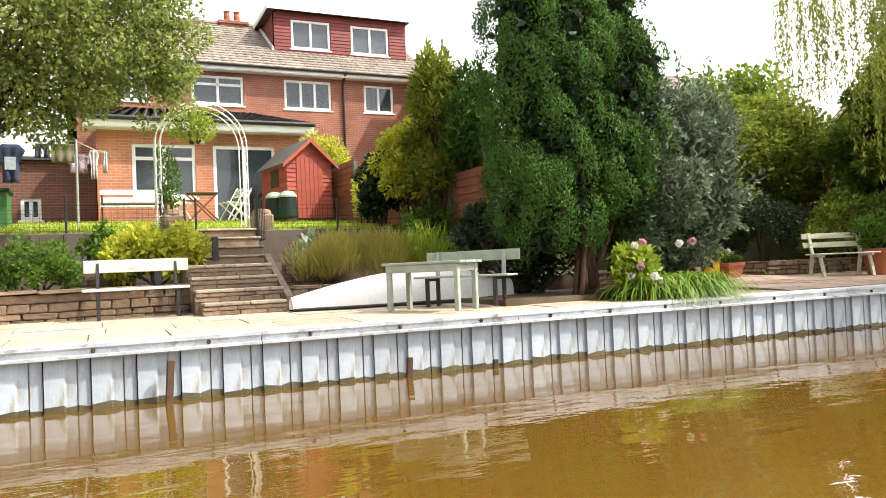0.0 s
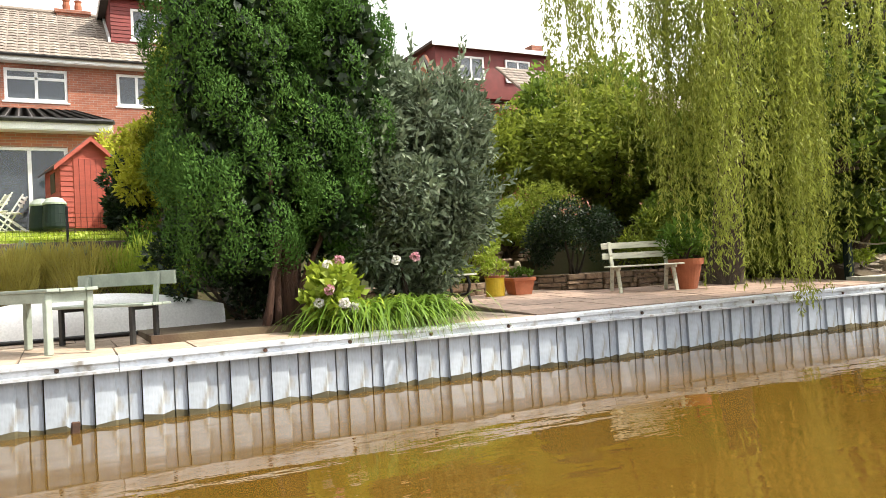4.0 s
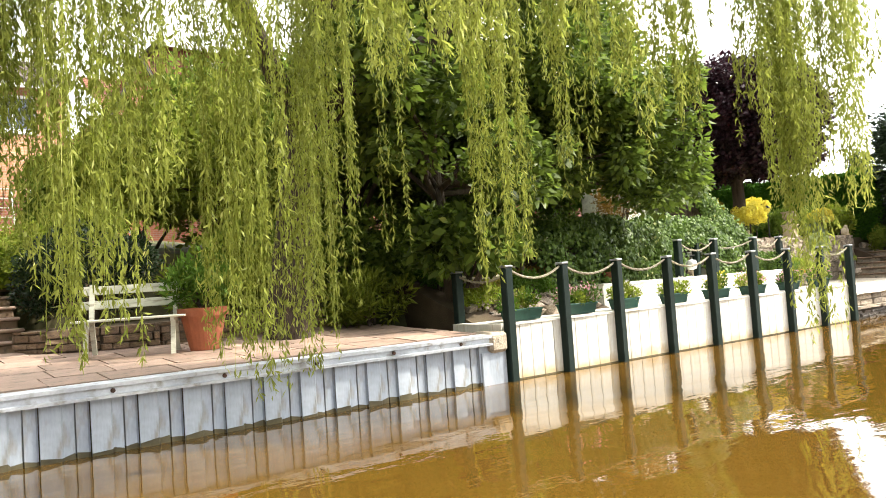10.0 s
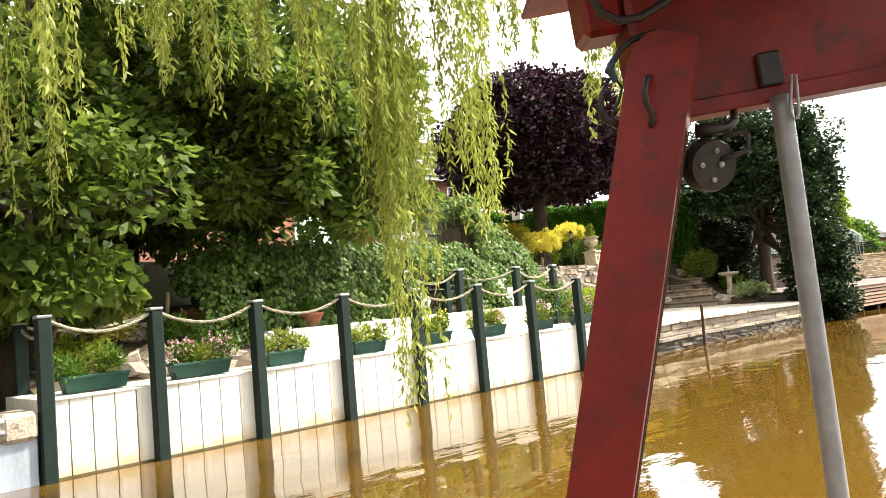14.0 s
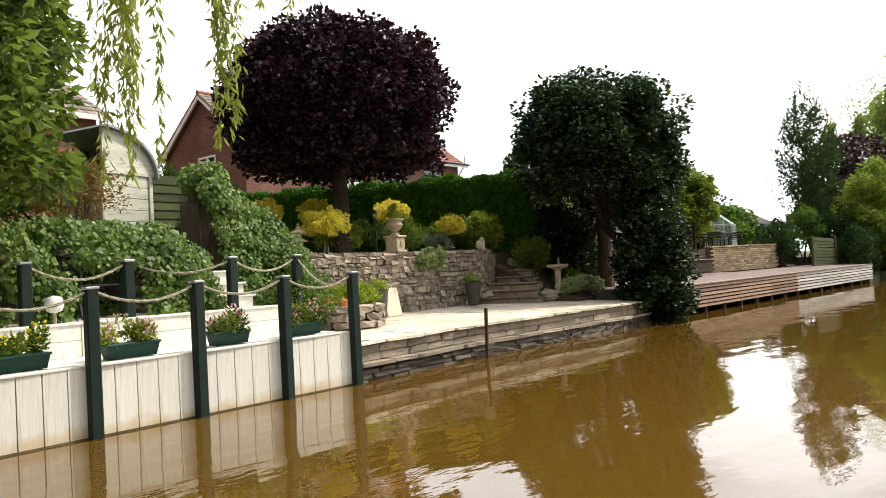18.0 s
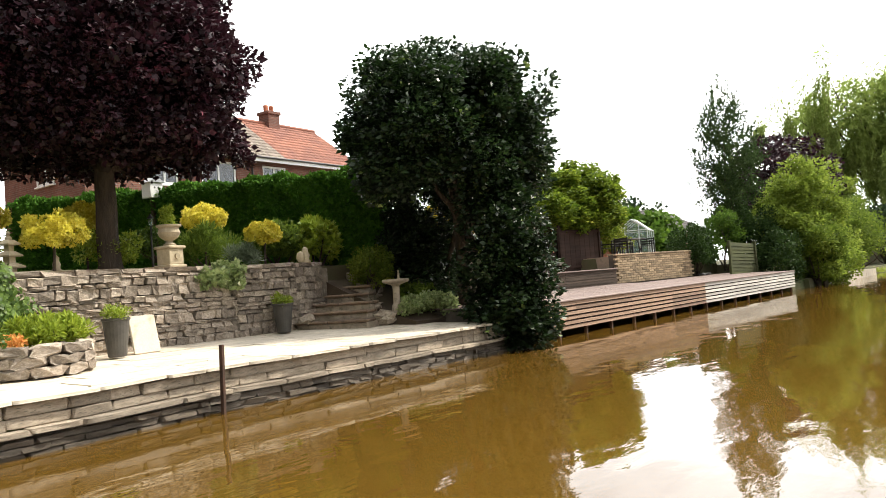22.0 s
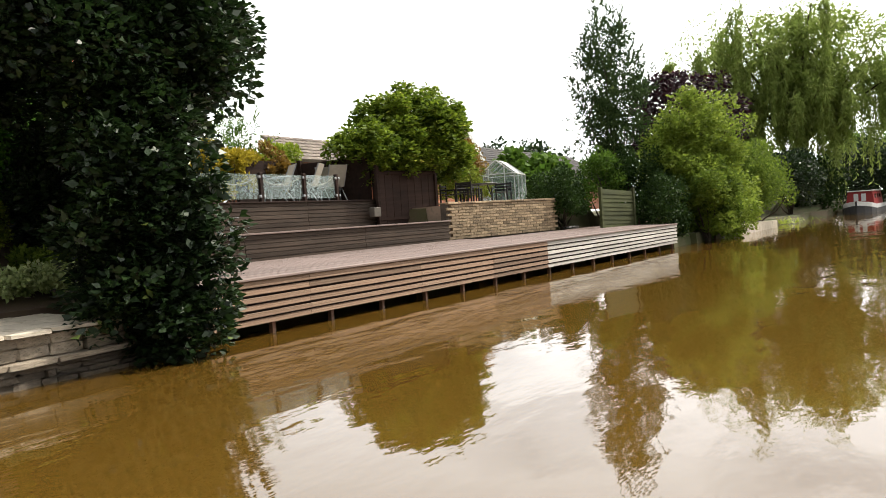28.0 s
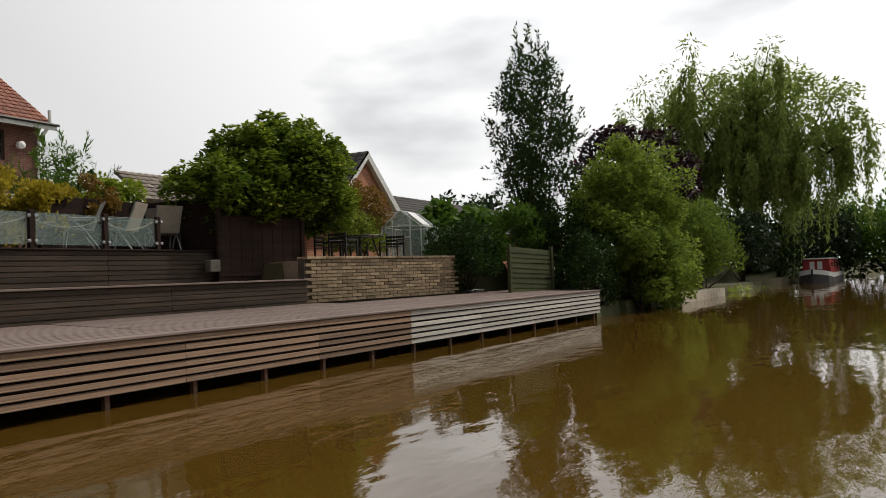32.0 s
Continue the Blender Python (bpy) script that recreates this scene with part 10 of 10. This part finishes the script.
def ivy_bank(name, label, x0, x1, y, z0, prof, depth, n, seed, m=L_IVY, size=0.07, arch=None, lean=0.0):
    """A bank of ivy: leaves over a lumpy rounded ridge. prof gives the crest height along x."""
    rng = np.random.default_rng(seed)
    o = thing(name, label, "ivy", (0, 0, 0))
    k = int(n / 75)
    x = rng.uniform(x0, x1, k)
    crest = np.interp(x, [q[0] for q in prof], [q[1] for q in prof])
    u = rng.random(k)
    z = z0 + (crest - z0) * u
    yy = y + depth * 0.35 * (u ** 3) - lean * (1 - u) + rng.normal(0, 0.05, k)
    top = rng.random(k) < 0.3
    z[top], yy[top] = crest[top], y + depth * rng.uniform(0.3, 1.0, top.sum())
    if arch:
        deep = (x > arch[0]) & (x < arch[1]) & (z < arch[2]) & ~top
        yy[deep] += 1.1
    cc = np.stack([x, yy, z], axis=1)
    p, d = clump_points(cc, rng.uniform(0.13, 0.26, k), n, rng, 0.3)
    p[:, 2] = np.maximum(p[:, 2], z0)
    # leaves hang with their faces turned outwards
    hang = unit(rng.normal(0, 0.35, (n, 3)) + np.array([0, -0.25, -1.0]))
    face = unit(d + np.array([0, -0.9, 0.35]) + rng.normal(0, 0.45, (n, 3)))
    side = unit(np.cross(hang, face))
    s1 = size * rng.uniform(0.6, 1.3, (n, 1))
    mid = p + hang * s1 * 0.4
    quads("foliage", m, np.stack([p, mid + side * s1 * 0.48, p + hang * s1, mid - side * s1 * 0.48], axis=1), o)
    xs = np.linspace(x0, x1, 14)
    mb = MB()
    for a, b in zip(xs, xs[1:]):
        h = min(np.interp(a, [q[0] for q in prof], [q[1] for q in prof]), np.interp(b, [q[0] for q in prof], [q[1] for q in prof])) - 0.15
        mb.box(a, y + (0.45 if not arch else 1.2), z0 - 0.1, b, y + depth, max(h - 0.15, z0 + 0.1))
    mb.obj("woody_core", BARK, o)
    return o


ivy_bank("ivy_hedge", "thick green ivy hedge behind the white terrace", 19.4, 25.3, 9.55, 0.8, [(19.4, 1.9), (20.0, 2.3), (22.3, 2.27), (24.5, 2.3), (25.0, 2.2), (25.15, 1.9)], 1.5, 36000, 671, arch=(23.15, 24.25, 1.85))
ivy_bank("ivy_mound", "ivy cascading down over the bank beside the steps", 26.2, 28.35, 10.9, 0.75, [(26.2, 3.2), (26.35, 3.42), (26.6, 3.42), (26.9, 2.9), (27.45, 2.7), (27.95, 2.25), (28.35, 1.8)], 1.0, 20000, 672, lean=0.5)
shrub("russet_shrub", "thin russet-leaved shrub beside the arbour shed", (24.5, 12.0, 2.2), (0.75, 0.5, 0.7), 2600, L_RUSSET, 673, 0.06, 0.03, 36, (0.25, 0.4), top_twigs=60)
shrub("green_bush", "green bush behind the arbour shed", (24.9, 14.0, 2.3), (1.2, 0.8, 1.0), 4000, L_GREEN, 674, 0.11, 0.06, 40, (0.22, 0.36))
shrub("green_bush", "pale green bush beside the fence", (26.9, 13.6, 2.3), (0.8, 0.6, 0.8), 2600, L_GREEN, 675, 0.11, 0.06, 36, (0.22, 0.36))
# ---- planting round the deck ----
shrub("golden_shrub", "yellow and amber shrubs along the back of the deck", (43.6, 14.6, 1.95), (1.7, 0.6, 1.0), 8000, L_YELLOW2, 681, 0.1, 0.06, 50, (0.25, 0.4))
shrub("golden_shrub", "yellow-green shrub beside the seating", (46.2, 14.9, 1.95), (1.2, 0.6, 1.0), 7000, L_LIME, 682, 0.11, 0.06, 40, (0.25, 0.4))
shrub("russet_shrub", "amber-leaved shrub between the golden ones", (45.4, 14.4, 1.95), (0.5, 0.4, 1.05), 2200, L_RUSSET, 683, 0.1, 0.06, 30, (0.25, 0.4))
shrub("green_bush", "green shrubs at the deck's far corner", (41.3, 15.2, 1.9), (1.2, 0.8, 0.75), 4000, L_GREEN, 684, 0.1, 0.06, 40, (0.25, 0.4))
shrub("spiky_tree", "open grey-green spiky tree behind the deck", (45.6, 15.9, 2.0), (1.1, 0.8, 1.5), 2200, L_GREEN, 685, 0.16, 0.03, 30, (0.2, 0.35), up=0.5, top_twigs=60)
shrub("russet_shrub", "russet-leaved maple behind the greenhouse path", (54.6, 13.6, 2.1), (1.25, 0.9, 1.2), 6000, L_RUSSET, 686, 0.1, 0.06, 40, (0.22, 0.36))
shrub("green_bush", "olive shrub behind the brick wall", (51.9, 12.0, 1.75), (1.3, 0.7, 0.75), 4600, L_LEMON, 687, 0.09, 0.05, 36, (0.25, 0.4))
shrub("dark_laurel", "dark rounded laurel in front of the greenhouse", (53.0, 9.1, 0.9), (1.75, 0.8, 1.05), 9000, L_DARK2, 688, 0.1, 0.06, 60, (0.22, 0.36))
shrub("green_bush", "tall green bush behind the slanting fence", (55.5, 8.6, 1.0), (1.1, 0.9, 1.3), 5000, L_GREEN, 689, 0.1, 0.06, 44, (0.22, 0.36))
# ---- trees far off, and unseen ones added on the other bank for reflections ----
for k, (x, y, h, r, m) in enumerate([(110, 14, 9, 7, L_GREEN), (128, 2, 9, 7, L_GREEN), (118, -16, 8, 6, L_DARK), (100, -19, 7, 5, L_GREEN), (85, -17, 6, 4, L_GREEN), (150, -12, 9, 8, L_DARK), (66, -17, 6, 4, L_GREEN), (48, -16, 6, 4, L_GREEN), (32, -16, 7, 4, L_GREEN), (16, -16, 6, 4, L_GREEN), (0, -16, 7, 4, L_GREEN), (-16, -15, 7, 5, L_GREEN), (-24, 14, 7, 5, L_GREEN), (-30, 30, 7, 6, L_GREEN), (96, 30, 8, 7, L_DARK), (62, 44, 9, 8, L_DARK), (66, 16, 4, 3, L_GREEN)]):
    tree("far_tree", "far leafy tree along the canal", (x, y, 0.5), h * 0.35, 0.3, (0, 0, h * 0.58), (r * 0.9, r * 0.8, h * 0.45), 5000, m, 700 + k, 0.4, 0.26, 60, (0.2, 0.36), limbs=5)
for k, (x, y, r, h) in enumerate(((97, -3.5, 4.5, 6), (106, -7, 5, 7), (92, -13.5, 3.5, 5), (99, -11.5, 3, 4.5))):
    shrub("far_bush", "dark leafy bush closing the view along the canal", (x, y, 0.1), (r, r * 0.8, h * 0.5), 6000, L_DARK if k % 2 else L_GREEN, 730 + k, 0.32, 0.2, 60, (0.22, 0.36))
strap_leaves("canal_reeds", "green strap reeds at the far canal edge", (72.5, 4.5, 0.05), 120, 1.1, 720, L_LIME, spread=6)

# dense leafy cover in the gardens behind the willow
tree("garden_tree", "dense leafy garden tree behind the willow", (15.4, 13.6, 1.6), 1.2, 0.12, (0, 0, 2.1), (1.9, 1.3, 1.5), 13000, L_LEMON, 761, 0.14, 0.085, 90, (0.18, 0.32), limbs=10)
tree("garden_tree", "dense dark leafy garden tree above the rockery", (19.6, 12.6, 1.6), 1.5, 0.12, (0, 0, 2.8), (2.3, 1.4, 2.2), 18000, L_BROAD, 762, 0.15, 0.09, 100, (0.18, 0.32), limbs=10)
tree("garden_tree", "dense shaded leafy tree under the willow", (17.0, 11.6, 1.2), 1.3, 0.1, (0, 0, 2.4), (1.8, 1.0, 1.7), 14000, L_BROAD, 763, 0.15, 0.1, 80, (0.18, 0.32), limbs=10)
shrub("shade_shrub", "broad-leaved shrub with drooping leaves by the bank", (17.2, 9.0, 1.3), (0.9, 0.7, 0.55), 1900, L_SHADE, 764, 0.17, 0.10, 34, (0.3, 0.5), up=-0.4)
shrub("far_bush", "dark leafy hedgerow closing the canal's far bend", (101, 1.0, 0.1), (2.5, 9.0, 2.4), 9000, L_DARK2, 771, 0.34, 0.2, 90, (0.3, 0.6), low=-1)
shrub("far_bush", "dark leafy bank under the far willow", (89, 5.5, 0.1), (2.0, 4.0, 1.9), 7000, L_DARK2, 772, 0.26, 0.15, 80, (0.25, 0.5), low=-1)
# dark leaves added where only shade lies behind the stems
shrub("dark_laurel", "dark leaf mass standing in for shade behind the cypress stems", (6.5, 10.9, 0.7), (1.5, 0.5, 0.85), 7000, L_DARK, 773, 0.09, 0.05, 50, (0.3, 0.5), low=-1)
shrub("golden_shrub", "rounded olive-green shrub beside the golden one", (9.5, 12.5, 1.0), (0.8, 0.6, 0.68), 6000, L_GREEN, 774, 0.06, 0.03, 50, (0.22, 0.4))
shrub("shade_shrub", "bright fern-like shrub in the bed under the willow", (14.3, 11.0, 0.9), (0.9, 0.6, 0.6), 4000, L_LEMON, 775, 0.11, 0.04, 40, (0.25, 0.45), up=0.4)
shrub("shade_shrub", "bright leafy shrub in the bed behind the willow", (16.6, 10.9, 1.0), (1.0, 0.7, 0.8), 5000, L_BROAD, 776, 0.11, 0.06, 40, (0.25, 0.45))
tree("garden_tree", "leafy yellow-green garden tree in front of the houses", (16.3, 15.2, 2.2), 1.2, 0.1, (0, 0, 2.0), (1.5, 1.0, 1.6), 9000, L_LEMON, 777, 0.13, 0.08, 60, (0.18, 0.32), limbs=8)
# two dark leaf masses added to stand in for the big tree's shaded hollow
shrub("dark_laurel", "dark leaf mass filling the shaded hollow under the big tree", (36.9, 10.5, 0.9), (1.0, 0.7, 1.2), 7000, L_DARK, 778, 0.09, 0.055, 50, (0.25, 0.45), low=-1)
shrub("dark_laurel", "tall dark leaf mass filling the shaded hollow behind the big tree", (37.0, 11.6, 1.2), (1.3, 0.7, 1.9), 11000, L_DARK, 779, 0.09, 0.055, 50, (0.25, 0.45), low=-1)
shrub("dark_laurel", "dark spreading shrub at the water's edge past the deck", (55.6, 6.5, 0.2), (1.2, 0.9, 1.1), 6000, L_DARK2, 782, 0.1, 0.06, 50, (0.25, 0.45), low=-1)
shrub("dark_laurel", "dark leafy shrub beyond the slanting fence", (56.8, 7.6, 0.4), (1.3, 0.9, 1.7), 8000, L_DARK2, 780, 0.1, 0.06, 50, (0.25, 0.45), low=-1)
shrub("lime_bush", "bright lime-green bush at the end of the rubble wall", (28.0, 11.9, 1.5), (0.55, 0.45, 0.5), 4000, L_LIME, 781, 0.06, 0.035, 40, (0.25, 0.42))


# ---- red A-frame of the camera's own boat, left where it stands at 14 s ----
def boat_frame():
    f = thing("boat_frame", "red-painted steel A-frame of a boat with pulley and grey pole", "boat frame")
    # camera pose at 14 s, moved 1.5 m ahead; parts follow that view
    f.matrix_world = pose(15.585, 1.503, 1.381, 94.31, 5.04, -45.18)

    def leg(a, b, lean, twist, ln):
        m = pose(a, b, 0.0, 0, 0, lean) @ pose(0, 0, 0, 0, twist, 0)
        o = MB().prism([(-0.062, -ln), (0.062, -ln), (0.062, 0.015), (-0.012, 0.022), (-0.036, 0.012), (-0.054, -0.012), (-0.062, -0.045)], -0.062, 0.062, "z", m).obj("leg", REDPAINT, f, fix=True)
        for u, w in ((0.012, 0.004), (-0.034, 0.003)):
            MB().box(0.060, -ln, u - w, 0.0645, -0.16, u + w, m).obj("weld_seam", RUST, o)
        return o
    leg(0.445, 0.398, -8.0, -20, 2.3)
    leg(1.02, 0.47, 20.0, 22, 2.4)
    # beam, its end plate, and an unseen plate added above to shade it
    m = pose(0.512, 0.276, -0.12, 0, 0, 10.4)
    beam = MB().box(-0.09, 0.0, -0.07, 0.62, 0.34, 0.07, m, ch=0.012).obj("cross_beam", REDPAINT, f)
    MB().box(-0.02, -0.004, 0.062, 0.62, 0.03, 0.078, m, ch=0.003).obj("lip", REDPAINT, beam)
    MB().box(-0.18, 0.20, -0.07, -0.092, 0.40, 0.06, m, ch=0.012).obj("end_plate", REDPAINT, f)
    MB().box(-0.25, 0.36, -0.3, 0.66, 0.375, 0.75, m, ch=0.004).obj("top_plate", REDPAINT, f)
    MB().box(0.15, 0.03, 0.072, 0.20, 0.10, 0.085, m, ch=0.004).obj("bracket", BLACKMETAL, beam)
    # lifting staple on the leg
    MB().tube([(0.397, 0.332, 0.062), (0.386, 0.322, 0.078), (0.381, 0.300, 0.086), (0.384, 0.276, 0.086), (0.396, 0.262, 0.078), (0.401, 0.247, 0.07), (0.398, 0.236, 0.062)], 0.006, 8).obj("staple", BLACKMETAL, f, smooth=True)
    # block with sheave
    pm = pose(0.542, 0.171, -0.03, 8, 14, 0)
    p = MB().lathe([(0.012, -0.022), (0.05, -0.022), (0.054, -0.012), (0.044, 0), (0.054, 0.012), (0.05, 0.022), (0.012, 0.022)], 28, pm).obj("pulley", BLACKMETAL, f)
    for x, y in ((0.0, 0.03), (0.014, 0.003), (0.0, -0.028), (-0.03, 0.0)):
        MB().lathe([(0.006, 0.02), (0.006, 0.027), (0.003, 0.029)], 8, pm @ pose(x, y, 0)).obj("rivet", GALV, p)
    MB().tube([(0.515, 0.24, -0.03), (0.545, 0.243, -0.02), (0.575, 0.245, -0.02), (0.595, 0.262, -0.03), (0.602, 0.285, -0.05), (0.603, 0.31, -0.07)], [0.014, 0.014, 0.012, 0.009, 0.008, 0.008], 8).obj("pulley_hook", BLACKMETAL, f, smooth=True)
    MB().tube([(0.565, 0.228, -0.01), (0.600, 0.236, -0.005), (0.612, 0.228, 0.0), (0.611, 0.20, 0.0), (0.585, 0.188, -0.005), (0.562, 0.182, -0.01)], 0.0055, 7).obj("shackle", BLACKMETAL, f, smooth=True)
    # hose over the plate and cables beside the leg
    MB().tube([(0.27, 0.53, 0.06), (0.283, 0.485, 0.07), (0.30, 0.452, 0.07), (0.335, 0.437, 0.07), (0.378, 0.445, 0.06), (0.425, 0.475, 0.05), (0.47, 0.515, 0.05)], 0.0085, 9).obj("black_hose", BLACKMETAL, f, smooth=True)
    MB().tube([(0.455, 0.430, 0.0), (0.415, 0.428, 0.02), (0.372, 0.412, 0.03), (0.345, 0.388, 0.03), (0.330, 0.362, 0.03), (0.322, 0.345, 0.03)], 0.0065, 8).obj("cable_loop", BLACKMETAL, f, smooth=True)
    MB().tube([(0.334, 0.372, 0.03), (0.326, 0.352, 0.032), (0.340, 0.328, 0.03)], [0.006, 0.010, 0.006], 8).obj("cable_plug", mat("blue_plastic", (0.03, 0.05, 0.09), (0.02, 0.04, 0.07), rough=0.4), f)
    MB().tube([(0.326, 0.335, 0.03), (0.312, 0.305, 0.03), (0.308, 0.275, 0.03), (0.320, 0.255, 0.028), (0.345, 0.246, 0.02), (0.362, 0.246, 0.01)], [0.004, 0.005, 0.008, 0.009, 0.009, 0.008], 8).obj("cable_loop", BLACKMETAL, f, smooth=True)
    MB().tube([(0.338, 0.335, 0.03), (0.352, 0.318, 0.028), (0.345, 0.29, 0.03), (0.332, 0.262, 0.03)], 0.003, 6).obj("cable_tie", BLACKMETAL, f)
    # grey pole hung from the beam by a link
    MB().tube([(0.688, 0.312, -0.03), (0.692, 0.285, -0.028), (0.792, -0.499, 0.0), (0.955, -1.76, 0.02)], 0.0205, 16).obj("grey_pole", GALV, f, smooth=True)
    MB().tube([(0.697, 0.35, 0.0), (0.696, 0.275, 0.0), (0.701, 0.262, 0.0), (0.709, 0.262, 0.0), (0.713, 0.275, 0.0), (0.711, 0.30, 0.0), (0.706, 0.35, 0.0)], 0.0032, 7).obj("chain_link", GALV, f, smooth=True)


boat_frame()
